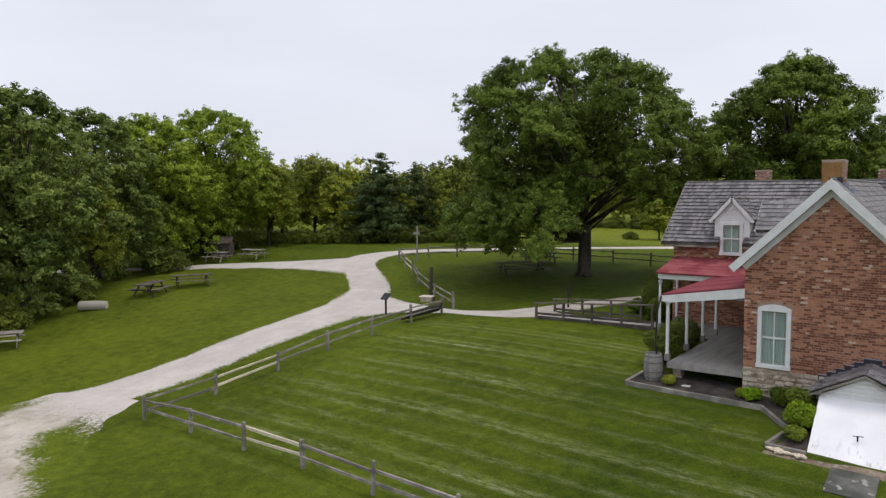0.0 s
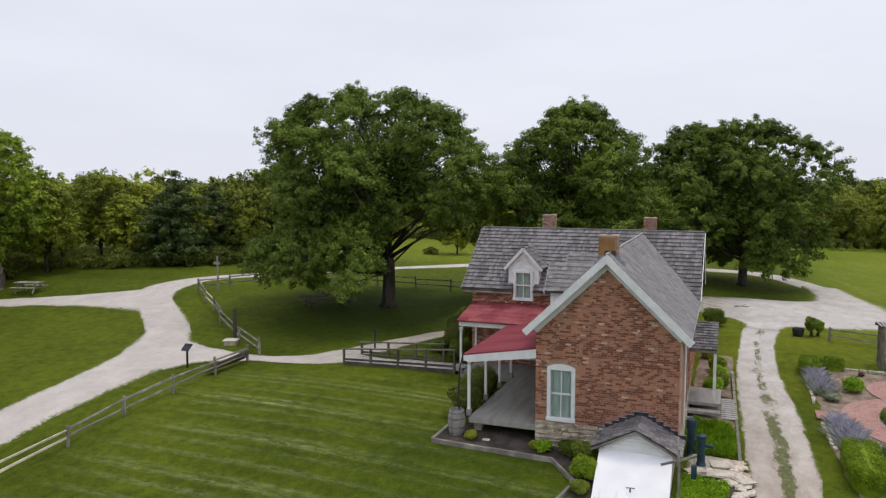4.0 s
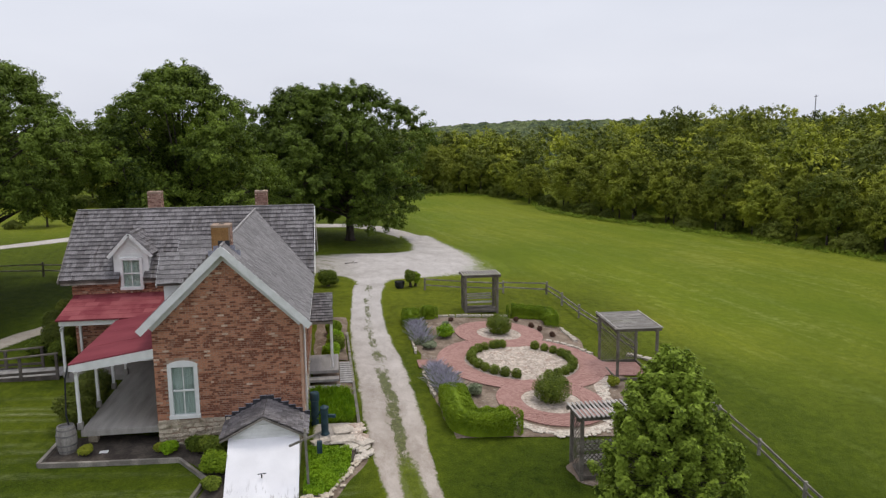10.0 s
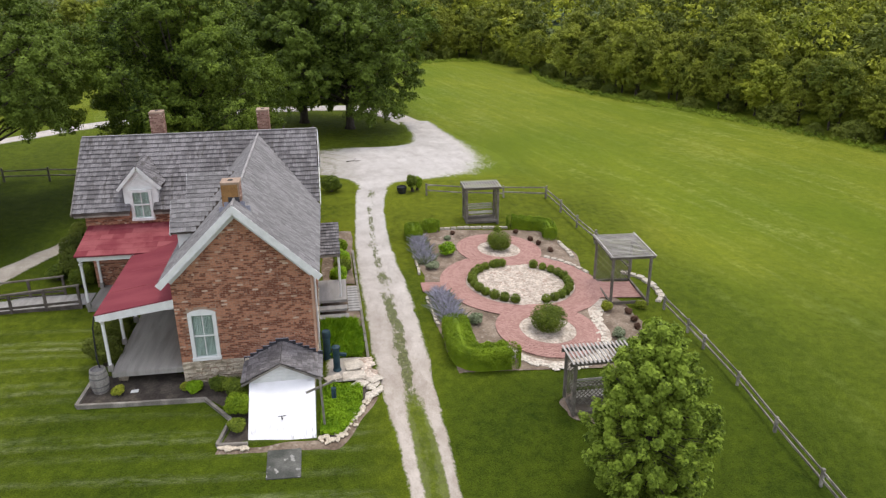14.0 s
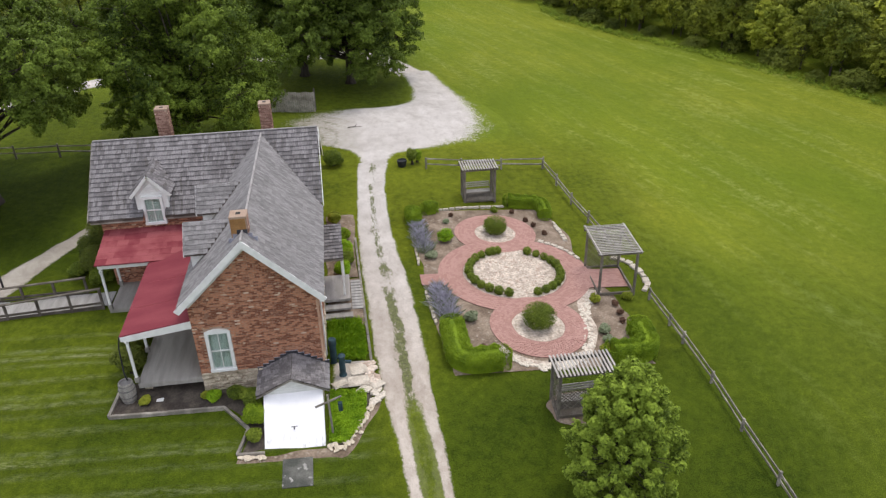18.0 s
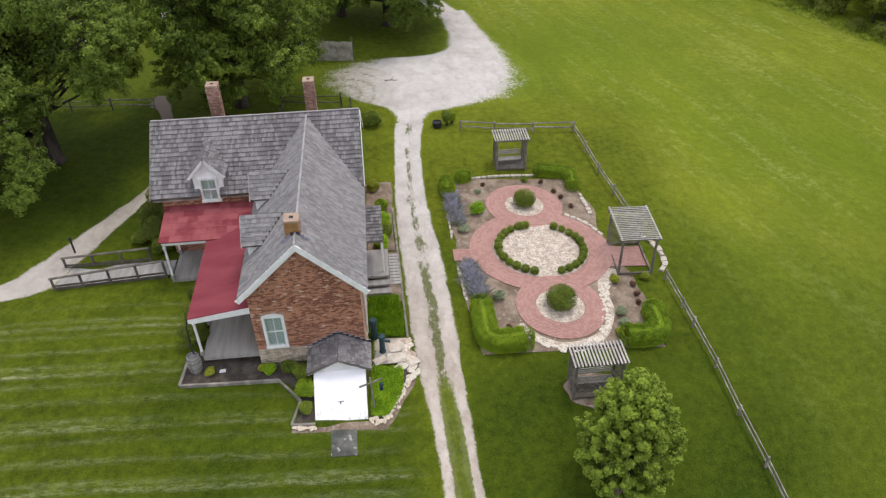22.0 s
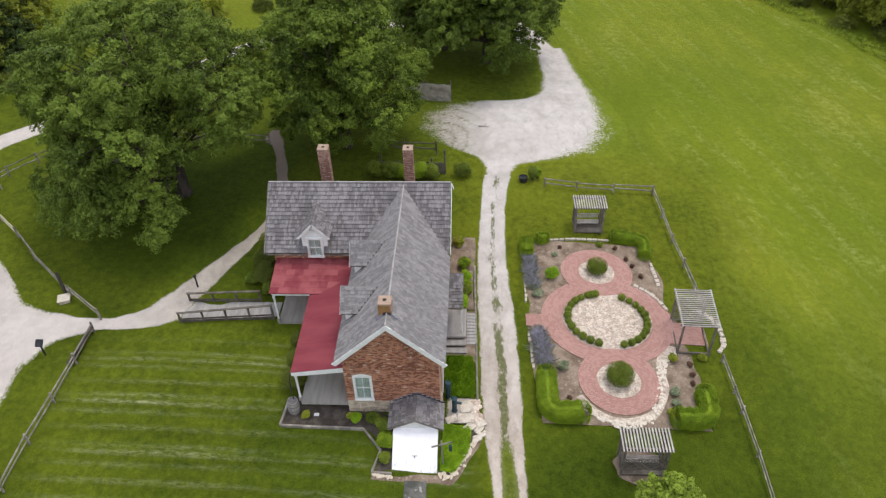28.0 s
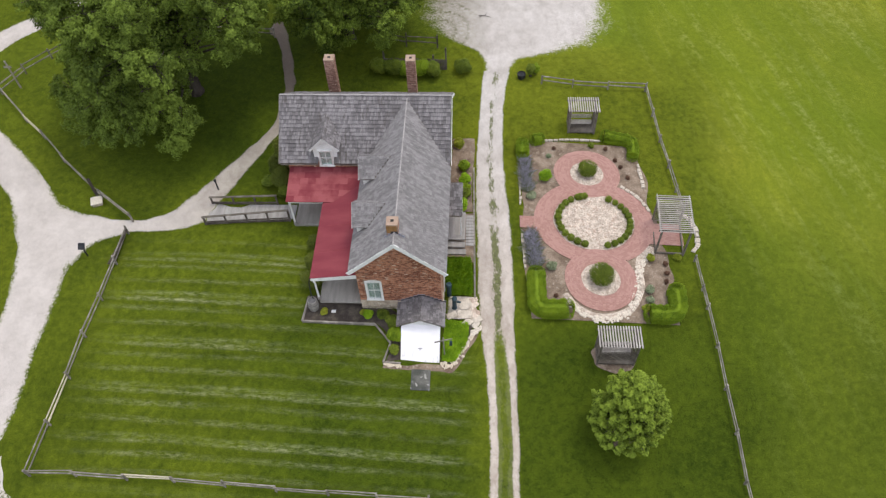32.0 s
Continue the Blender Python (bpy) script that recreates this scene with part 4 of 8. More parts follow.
for xa, xb in ((-5.55, -3.22), (-2.18, -0.2)):
    beamed("eave_board", (xa, 7.83, ZM - 3.25 * KM - 0.12), (xb, 7.83, ZM - 3.25 * KM - 0.12), 0.04, 0.14, M_FENCE, main_roof)

# white rake boards and returns of the gable
for side in (-1, 1):
    a, b = (XC, -0.345, ZW - 0.13), (XC + side * (half + 0.03), -0.345, ZW - 0.13 - (half + 0.03) * KW)
    beamed("rake_board", a, b, 0.05, 0.24, M_WHITE, house)
    beamed("rake_fillet", (a[0], -0.33, a[2] + 0.11), (b[0], -0.33, b[2] + 0.11), 0.055, 0.06, M_WHITE, house)
    beamed("frieze_board", (XC, -0.03, ZW - 0.40), (XC + side * 2.45, -0.03, ZW - 0.40 - 2.45 * KW), 0.05, 0.17, M_WHITE, house)
    bm = bmesh.new()
    q = [(XC, 0.0, ZW - 0.24), (XC + side * half, 0.0, ZW - 0.24 - half * KW), (XC + side * half, -0.33, ZW - 0.24 - half * KW), (XC, -0.33, ZW - 0.24)]
    bm.faces.new([bm.verts.new(p) for p in q])
    bmesh.ops.solidify(bm, geom=bm.faces[:], thickness=0.02)
    part("soffit", bm, M_WHITE, house)
    xe = XC + side * (half - 0.02)
    beamed("eave_board", (xe, -0.3, ZW - half * KW - 0.12), (xe, 7.6, ZW - half * KW - 0.12), 0.04, 0.16, M_WHITE, house)


prism("rake_peak", [(XC, ZW + 0.02), (XC + 0.22, ZW + 0.02 - 0.22 * KW), (XC + 0.22, ZW - 0.29 - 0.22 * KW), (XC, ZW - 0.29), (XC - 0.22, ZW - 0.29 - 0.22 * KW), (XC - 0.22, ZW + 0.02 - 0.22 * KW)], "y", -0.385, -0.31, M_WHITE, house)
prism("frieze_peak", [(XC, ZW - 0.29), (XC + 0.16, ZW - 0.29 - 0.16 * KW), (XC + 0.16, ZW - 0.52 - 0.16 * KW), (XC, ZW - 0.52), (XC - 0.16, ZW - 0.52 - 0.16 * KW), (XC - 0.16, ZW - 0.29 - 0.16 * KW)], "y", -0.062, -0.002, M_WHITE, house)


def chimney(x, y, z0, z1, w, d, mat_face=None):
    c = thing("chimney", "", "")
    c.parent = house
    boxed("shaft", (x - w / 2 + 0.01, y - d / 2 + 0.01, z0), (x + w / 2 - 0.01, y + d / 2 - 0.01, z1 - 0.03), M_MORTAR, c, 0)
    for o, u, n, ln in (((x - w / 2, y - d / 2 + 0.01, 0), (1, 0, 0), (0, -1, 0), w), ((x + w / 2 - 0.01, y - d / 2, 0), (0, 1, 0), (1, 0, 0), d),
                        ((x + w / 2, y + d / 2 - 0.01, 0), (-1, 0, 0), (0, 1, 0), w), ((x - w / 2 + 0.01, y + d / 2, 0), (0, -1, 0), (-1, 0, 0), d)):
        if mat_face and n == (0, -1, 0):
            boxed("plastered_face", (x - w / 2, y - d / 2 - 0.006, z0), (x + w / 2 - 0.06, y - d / 2 + 0.02, z1 - 0.08), mat_face, c, 0.004)
        else:
            brickwork(c, o, u, n, ln, lambda a: z1 - 0.07, z0, None, None, 11, 0.05, M_STACK)
    boxed("cap", (x - w / 2 - 0.012, y - d / 2 - 0.012, z1 - 0.1), (x + w / 2 + 0.012, y + d / 2 + 0.012, z1), M_MORTAR, c, 0.015)
    boxed("flue", (x - w / 7, y - d / 7, z1), (x + w / 7, y + d / 7, z1 + 0.012), M_DARKROOM, c, 0.004)


chimney(-2.83, 13.95, 1.5, 8.62, 0.64, 0.6)
chimney(2.36, 14.0, 1.5, 8.55, 0.60, 0.6)
chimney(2.23, 0.78, 7.0, 8.52, 0.62, 0.6, M_OCHRE)
for side in (-1, 1):
    for i in range(3):
        xa = XC + side * (0.02 + 0.17 * i)
        lo, hi = sorted((xa, xa + side * 0.17))
        boxed("chimney_flashing", (lo, 0.448, wing_z(XC + side * 0.1 + side * 0.17 * i) - 0.16), (hi, 0.462, wing_z(XC + side * 0.17 * (i + 1)) + 0.24), M_LEAD if i == 0 else M_LEADEDGE, house, 0.003)


def window(parent, x0, x1, z0, z1, y, arch=0.12, depth=0.1):
    """A two-over-two sash in a white frame, facing -y, with curtains behind the panes."""
    w = thing("window", "", "")
    w.parent = parent
    t = 0.13
    for name, lo, hi in (("frame", (x0, y - 0.05, z0), (x0 + t, y + depth, z1 - 0.1)), ("frame", (x1 - t, y - 0.05, z0), (x1, y + depth, z1 - 0.1)), ("sill", (x0 - 0.02, y - 0.09, z0 - 0.06), (x1 + 0.02, y + depth, z0 + 0.07))):
        boxed(name, lo, hi, M_WHITE, w, 0.008)
    n = 12
    xs = [x0 + (x1 - x0) * k / n for k in range(n + 1)]
    outer = [(x, z1 + arch * (1 - (2 * (x - x0) / (x1 - x0) - 1) ** 2)) for x in xs]
    prism("head", [(x0 + t, z1 - 0.10), (x1 - t, z1 - 0.10), (x1, z1 - 0.1)] + outer[::-1] + [(x0, z1 - 0.1)], "y", y - 0.05, y + depth, M_WHITE, w)
    a, b, zb, zt = x0 + t, x1 - t, z0 + 0.07, z1 - 0.10
    zm, xm = (zb + zt) / 2, (a + b) / 2
    for name, lo, hi in (("meeting_rail", (a, y, zm - 0.03), (b, y + 0.05, zm + 0.03)), ("glazing_bar", (xm - 0.018, y + 0.01, zb), (xm + 0.018, y + 0.04, zt))):
        boxed(name, lo, hi, M_WHITE, w, 0.004)
    for p, q, r, s in ((a, xm - 0.018, zb, zm - 0.03), (xm + 0.018, b, zb, zm - 0.03), (a, xm - 0.018, zm + 0.03, zt), (xm + 0.018, b, zm + 0.03, zt)):
        g = boxed("pane", (p, y + 0.02, r), (q, y + 0.026, s), M_GLASS, w, 0)
        g.visible_shadow = False
    n = 40
    vs, fs = [], []
    for k in range(n + 1):
        xx = a + (b - a) * k / n
        yy = y + 0.075 + 0.012 * math.sin(k * 1.9) + 0.006 * math.sin(k * 0.7)
        vs += [(xx, yy, zb), (xx, yy, zt)]
    fs = [(2 * k, 2 * k + 2, 2 * k + 3, 2 * k + 1) for k in range(n)]
    raw("curtain", vs, fs, M_CURTAIN, w, True)
    return w


window(house, 0.31, 1.29, 2.07, 3.92, 0.0)

# dormer in the front wall of the main block
dm = thing("wall_dormer", "", "")
dm.parent = house
dx, dy, dz, dk = -2.70, 8.12, 7.36, 1.1
prism("dormer_wall", [(-3.42, 5.55), (-1.98, 5.55), (-1.98, dz - 0.1 - 0.72 * dk), (dx, dz - 0.1), (-3.42, dz - 0.1 - 0.72 * dk)], "y", dy + 0.14, 10.2, M_WHITE, dm)
prism("dormer_front", [(-3.42, 6.2), (-1.98, 6.2), (-1.98, dz - 0.1 - 0.72 * dk), (dx, dz - 0.1), (-3.42, dz - 0.1 - 0.72 * dk)], "y", dy, dy + 0.14, M_WHITE, dm)
for k in range(9):
    zb = 6.35 + 0.085 * k
    hw = max(min((dz - 0.12 - zb - 0.085) / dk, 0.70), 0.02)
    boxed("clapboard", (dx - hw, dy - 0.018, zb), (dx + hw, dy, zb + 0.08), M_WHITE, dm, 0.004)
for side in (-1, 1):
    ds = math.hypot(0.9, 0.9 * dk)
    xe, ze = dx + side * 0.9, dz - 0.9 * dk
    yv = lambda z: YR - (ZM - z) / KM
    bm = bmesh.new()
    q = [(dx, dy - 0.16, dz), (xe, dy - 0.16, ze), (xe, yv(ze), ze), (dx, yv(dz), dz)]
    t = [bm.verts.new(p) for p in q]
    b = [bm.verts.new((p[0], p[1], p[2] - 0.07)) for p in q]
    bm.faces.new(t)
    bm.faces.new(b[::-1])
    for i in range(4):
        j = (i + 1) % 4
        bm.faces.new((t[j], t[i], b[i], b[j]))
    bmesh.ops.recalc_face_normals(bm, faces=bm.faces)
    part("roof_deck", bm, M_FENCE_D, dm)
    shingles(dm, (xe, dy - 0.18, ze), (0, 1, 0), (-side, 0, dk), 0, ds, lambda h, z=ze: (0.0, yv(z + h * dk / math.hypot(1, dk)) - dy + 0.18), 0.2, None, 40 + side)
    beamed("rake_board", (dx, dy - 0.17, dz - 0.08), (xe, dy - 0.17, ze - 0.08), 0.04, 0.14, M_WHITE, dm)
window(house, -3.17, -2.23, 4.92, 6.25, dy - 0.06, 0.02)
boxed("apron", (-3.42, dy - 0.03, 5.5), (-3.17, dy + 0.14, 6.45), M_WHITE, dm, 0.004)
boxed("apron", (-2.23, dy - 0.03, 5.5), (-1.98, dy + 0.14, 6.45), M_WHITE, dm, 0.004)

# pale corner strip and pipes on the drive side
boxed("corner_strip", (X1 - 0.03, -0.035, 2.0), (X1 + 0.045, 0.07, 5.32), M_PALETRIM, house, 0.006)
for y in (0.62, 3.9):
    boxed("wall_strip", (X1 + 0.012, y, 2.0), (X1 + 0.05, y + 0.12, 5.35), M_PALETRIM, house, 0.006)
tubed = tube(bmesh.new(), [(X1 + 0.1, 1.0, 5.2), (X1 + 0.08, 1.0, 4.9), (X1 + 0.08, 1.0, 1.5)], [0.045] * 3, 8)
part("downpipe", tubed, M_WHITE, house)

# two gabled dormers on the wing's porch side
for yr, zr in ((3.05, 7.24), (6.66, 7.28)):
    d = thing("side_dormer", "", "")
    d.parent = house
    hw, kk = 0.98, 1.0
    prism("dormer_wall", [(yr - 0.8, 5.2), (yr + 0.8, 5.2), (yr + 0.8, zr - 0.9), (yr, zr - 0.12), (yr - 0.8, zr - 0.9)], "x", -0.12, 1.6, M_WHITE, d)
    for side in (-1, 1):
        xv = lambda z: XC - (ZW - z) / KW
        ye, ze = yr + side * hw, zr - hw * kk
        bm = bmesh.new()
        q = [(-0.32, yr, zr), (-0.32, ye, ze), (xv(ze), ye, ze), (xv(zr), yr, zr)]
        t = [bm.verts.new(p) for p in q]
        b = [bm.verts.new((p[0], p[1], p[2] - 0.07)) for p in q]
        bm.faces.new(t)
        bm.faces.new(b[::-1])
        for i in range(4):
            j = (i + 1) % 4
            bm.faces.new((t[j], t[i], b[i], b[j]))
        bmesh.ops.recalc_face_normals(bm, faces=bm.faces)
        part("roof_deck", bm, M_FENCE_D, d)
        shingles(d, (-0.34, ye, ze), (1, 0, 0), (0, -side, kk), 0, hw * 1.414, lambda h, z=ze: (0.0, xv(z + h / 1.414) + 0.34), 0.2, None, 50 + side, material=M_SHINGLE_W, butt=(0.02, 0.036))
        beamed("rake_board", (-0.33, yr, zr - 0.08), (-0.33, ye, ze - 0.08), 0.04, 0.14, M_WHITE, d)

# porch
porch = thing("porch", "", "")
porch.parent = house
FZ = 1.80
n = 0
for k in range(17):
    xa = -2.55 + k * 0.144
    boxed("floor_board", (xa, 0.0, FZ - 0.03), (xa + 0.1425, YM, FZ + random.uniform(-0.002, 0.002)), M_DECK, porch, 0.003)
for k in range(17):
    xa = -5.0 + k * 0.144
    boxed("floor_board", (xa, 5.85, FZ - 0.03), (xa + 0.1425, YM, FZ + random.uniform(-0.002, 0.002)), M_DECK, porch, 0.003)
boxed("rim_joist", (-2.58, -0.03, FZ - 0.22), (-0.1, 0.03, FZ - 0.03), M_DECK, porch)
boxed("rim_joist", (-2.60, 0.03, FZ - 0.22), (-2.54, 5.85, FZ - 0.03), M_DECK, porch)
boxed("rim_joist", (-5.03, 5.80, FZ - 0.22), (-2.54, 5.86, FZ - 0.03), M_DECK, porch)
for y in (0.35, 3.0, 5.6):
    boxed("pier", (-2.5, y, 0.8), (-2.2, y + 0.3, FZ - 0.2), M_STONE, porch, 0.02)
RZ, EZ, RM, EM = 4.53, 4.09, 4.70, 4.20
pr = thing("porch_roof", "", "")
pr.parent = house


slab("tin_roof", [(-2.82, 0.02, EZ), (-0.1, 0.02, RZ), (-0.1, YM, RZ), (-2.82, 5.66, EZ + 0.02)], 0.045, M_RED, pr)
slab("tin_roof", [(-5.12, 5.64, EM), (-2.14, 5.64, EM), (-0.1, 7.29, RZ), (-0.1, YM, RM), (-5.12, YM, RM)], 0.045, M_RED, pr)
for y in (1.9, 3.8):
    beamed("lap_seam", (-2.82, y, EZ + 0.004), (-0.12, y, RZ + 0.004), 0.02, 0.008, M_REDSEAM, pr)
rows = 6
for r in range(rows):
    t0, t1 = r / rows, (r + 1) / rows
    y0, y1 = 5.64 + (YM - 5.64) * t0, 5.64 + (YM - 5.64) * t1
    z0, z1 = EM + 0.002 + (RM - EM) * t0, EM + 0.002 + (RM - EM) * t1
    x, k = -5.12 - (0.25 if r % 2 else 0), 0
    lim0, lim1 = (min(-2.14 + 1.236 * (q - 5.64), -0.1) for q in (y0, y1))
    while x < lim0 - 0.06:
        xa, xb = max(x, -5.12), min(x + 0.5, lim0)
        xc = lim1 if x + 0.5 >= lim0 - 0.06 else xb
        xb = lim0 if x + 0.5 >= lim0 - 0.06 else xb
        slab("tin_sheet", [(xa + 0.004, y0, z0 + 0.014), (xb - 0.004, y0, z0 + 0.014), (xc - 0.004, y1, z1 + 0.006), (xa + 0.004, y1, z1 + 0.006)], 0.008, M_TIN, pr)
        x += 0.5
beamed("porch_beam", (-2.68, 0.08, EZ - 0.13), (-2.68, 5.8, EZ - 0.13), 0.1, 0.2, M_WHITE, porch)
beamed("porch_beam", (-2.68, 5.8, EZ - 0.02), (-5.0, 5.8, EZ - 0.02), 0.1, 0.26, M_WHITE, porch)
beamed("porch_beam", (-5.0, 5.8, EZ - 0.02), (-5.0, YM, EZ - 0.02), 0.1, 0.26, M_WHITE, porch)
prism("gable_fascia", [(-2.80, EZ - 0.05), (-0.1, RZ - 0.05), (-0.1, RZ - 0.37), (-2.55, EZ - 0.27), (-2.80, EZ - 0.24)], "y", 0.0, 0.07, M_WHITE, porch)
slab("porch_ceiling", [(-2.7, 0.1, EZ - 0.03), (-0.1, 0.1, EZ + 0.0), (-0.1, YM, EZ + 0.0), (-2.7, YM, EZ - 0.03)], 0.02, M_WHITE, porch)
for x, y in ((-2.62, 0.12), (-2.62, 2.15), (-2.62, 4.05), (-2.62, 5.78), (-4.95, 5.82), (-4.95, 7.95)):
    p = thing("porch_post", "", "")
    p.parent = porch
    boxed("post_shaft", (x - 0.05, y - 0.05, FZ + 0.22), (x + 0.05, y + 0.05, EZ - 0.2), M_WHITE, p, 0.012)
    boxed("post_base", (x - 0.085, y - 0.085, FZ), (x + 0.085, y + 0.085, FZ + 0.24), M_DECK, p, 0.012)
    boxed("post_cap", (x - 0.075, y - 0.075, EZ - 0.32), (x + 0.075, y + 0.075, EZ - 0.26), M_WHITE, p, 0.01)
    for s in (-1, 1):
        prism("bracket", [(y, EZ - 0.45), (y + s * 0.24, EZ - 0.22), (y, EZ - 0.22)], "x", x - 0.02, x + 0.02, M_WHITE, p)
boxed("porch_door", (-1.9, YM - 0.05, FZ), (-1.05, YM - 0.01, FZ + 2.03), M_DARKROOM, porch)
boxed("porch_window", (X0 - 0.05, 3.4, 2.5), (X0 - 0.02, 4.3, 4.0), M_DARKROOM, porch)

# side stoop with a small shingled roof
st = thing("side_stoop", "", "")
st.parent = house
slab("stoop_deck", [(X1, 4.7, 1.85), (6.0, 4.7, 1.85), (6.0, 6.9, 1.85), (X1, 6.9, 1.85)], 0.12, M_RAMP, st)
slab("stoop_step", [(X1, 4.3, 1.6), (6.0, 4.3, 1.6), (6.0, 4.7, 1.6), (X1, 4.7, 1.6)], 0.1, M_RAMP, st)
slab("stoop_step", [(X1, 3.9, 1.38), (6.05, 3.9, 1.38), (6.05, 4.3, 1.38), (X1, 4.3, 1.38)], 0.1, M_RAMP, st)
slab("stoop_roof", [(X1, 5.0, 3.86), (5.80, 5.0, 3.86), (5.80, 7.0, 4.62), (X1, 7.0, 4.62)], 0.07, M_FENCE_D, st)
shingles(st, (X1, 4.96, 3.85), (1, 0, 0), (0, 2.0, 0.76), 0, 2.15, lambda h: (0.0, 1.08), 0.2, None, 61)
beamed("stoop_fascia", (X1, 4.97, 3.80), (5.82, 4.97, 3.80), 0.03, 0.1, M_FENCE, st)
prism("stoop_gable", [(5.0, 3.80), (7.0, 4.56), (7.0, 3.90), (5.0, 3.70)], "x", 5.74, 5.78, M_FENCE, st)
boxed("stoop_post", (5.69, 5.02, 1.85), (5.79, 5.12, 3.80), M_WHITE, st, 0.01)
boxed("stoop_post", (5.69, 6.8, 1.85), (5.79, 6.9, 3.95), M_WHITE, st, 0.01)

# cellar entrance: gabled hood, white boarded front and sloping hatch
cel = thing("cellar_entrance", "", "")
cel.parent = house
hx0, hx1, hxc = 2.36, 4.70, 3.53
prism("hood_gable", [(hx0 + 0.05, 0.4), (hx1 - 0.05, 0.4), (hx1 - 0.05, 1.78), (hxc, 2.40), (hx0 + 0.05, 1.78)], "y", -1.50, -1.42, M_WHITE, cel)
for k in range(5):
    zb = 1.74 + 0.12 * k
    hw = max((2.36 - zb - 0.11) / 0.52, 0.05)
    boxed("clapboard", (hxc - hw, -1.522, zb), (hxc + hw, -1.50, zb + 0.11), M_WHITE, cel, 0.006)
for side in (-1, 1):
    xe = hxc + side * 1.40
    boxed("hood_side", (hxc + side * 1.08 - 0.04, -1.45, 0.4), (hxc + side * 1.08 + 0.04, 0.0, 1.85), M_STONE, cel, 0.01)
    slab("hood_roof", [(hxc, -1.66, 2.52), (xe, -1.66, 1.80), (xe, -0.0, 1.80), (hxc, -0.0, 2.52)], 0.06, M_FENCE_D, cel)
    shingles(cel, (xe, -1.68, 1.81), (0, 1, 0), (-side * 1.4, 0, 0.72), 0, 1.57, lambda h: (0.0, 1.68), 0.2, None, 70 + side)
    beamed("hood_rake", (hxc, -1.67, 2.47), (xe, -1.67, 1.75), 0.03, 0.06, M_FENCE, cel)
    for k in range(6):
        xs = hxc + side * (0.24 * k)
        zs = 2.60 - 0.128 * k
        a, b = sorted((xs, xs + side * 0.24))
        boxed("step_flashing", (a, -0.03, zs - 0.2), (b, -0.012, zs + 0.06), M_LEAD, cel, 0.002)
        boxed("flashing_edge", (a, -0.032, zs + 0.045), (b, -0.012, zs + 0.065), M_LEADEDGE, cel, 0.002)
hz0, hz1 = 0.50, 1.80
slab("hatch_leaf", [(hx0 + 0.03, -3.30, hz0), (hx1 - 0.04, -3.30, hz0), (hx1 - 0.04, -1.46, hz1), (hx0 + 0.03, -1.46, hz1)], 0.05, M_HATCH, cel)
prism("hatch_cheek", [(-3.28, 0.2), (-1.5, 0.2), (-1.5, hz1 - 0.06), (-3.28, hz0 - 0.06)], "x", hx0 + 0.04, hx0 + 0.14, M_WHITE, cel)
prism("hatch_cheek", [(-3.28, 0.2), (-1.5, 0.2), (-1.5, hz1 - 0.06), (-3.28, hz0 - 0.06)], "x", hx1 - 0.14, hx1 - 0.06, M_WHITE, cel)
boxed("hatch_handle", (3.5, -2.75, 0.95), (3.54, -2.71, 1.1), M_IRON, cel, 0.004)
beamed("handle_bar", (3.40, -2.73, 1.08), (3.66, -2.73, 1.10), 0.02, 0.02, M_IRON, cel)
tagged(slab("stone_slab", [(3.06, -4.95, zg(3.1, -4.95) + 0.035), (4.16, -4.95, zg(4.1, -4.95) + 0.035), (4.16, -3.75, zg(4.1, -3.75) + 0.035), (3.06, -3.75, zg(3.1, -3.75) + 0.035)], 0.12, M_SLAB, None), "worn grey concrete slab set in the lawn", "slab")

# ---- trees ----


def sprays(name, tufts, outs, radii, count, size, material, parent, seed, reach=1.35, hang=0.12, fill=0.5):
    """Leaves gathered in tufts, each drawn out along its shoot: small three-cornered blades facing up and outwards."""
    rng = np.random.default_rng(seed)
    c, o, r = np.array(tufts, float), np.array(outs, float), np.array(radii, float)
    k = rng.choice(len(c), count, p=r**2 / (r**2).sum())
    d = rng.normal(size=(count, 3))
    d /= np.linalg.norm(d, axis=1)[:, None]
    rad = (r[k] * rng.random(count) ** fill)[:, None]
    along = (d * o[k]).sum(1)[:, None]
    pos = c[k] + rad * (d * np.array([0.9, 0.9, 0.72]) + o[k] * along * (reach - 0.9))
    pos[:, 2] -= hang * np.clip(along[:, 0], 0, 1) * r[k]
    nrm = d * 0.55 + o[k] * 0.40 + rng.normal(size=(count, 3)) * 0.36 + np.array([0, 0, 0.42])
    nrm /= np.linalg.norm(nrm, axis=1)[:, None]
    t = np.cross(nrm, rng.normal(size=(count, 3)))
    t /= np.linalg.norm(t, axis=1)[:, None]
    b = np.cross(nrm, t)
    s = (size * rng.uniform(0.55, 1.4, count))[:, None]
    v = np.stack([pos - t * s - b * s * 0.6, pos - t * s * 0.6 + b * s * 0.75, pos + t * s * 1.15], 1).reshape(-1, 3)
    me = bpy.data.meshes.new(name)
    me.vertices.add(count * 3)
    me.vertices.foreach_set("co", v.astype(np.float32).ravel())
    me.loops.add(count * 3)
    me.loops.foreach_set("vertex_index", np.arange(count * 3, dtype=np.int32))
    me.polygons.add(count)
    me.polygons.foreach_set("loop_start", np.arange(0, count * 3, 3, dtype=np.int32))
    me.update(calc_edges=True)
    me.materials.append(material)
    ob = new(name, me)
    ob.parent = parent
    return tagged(ob, kind="stuff")


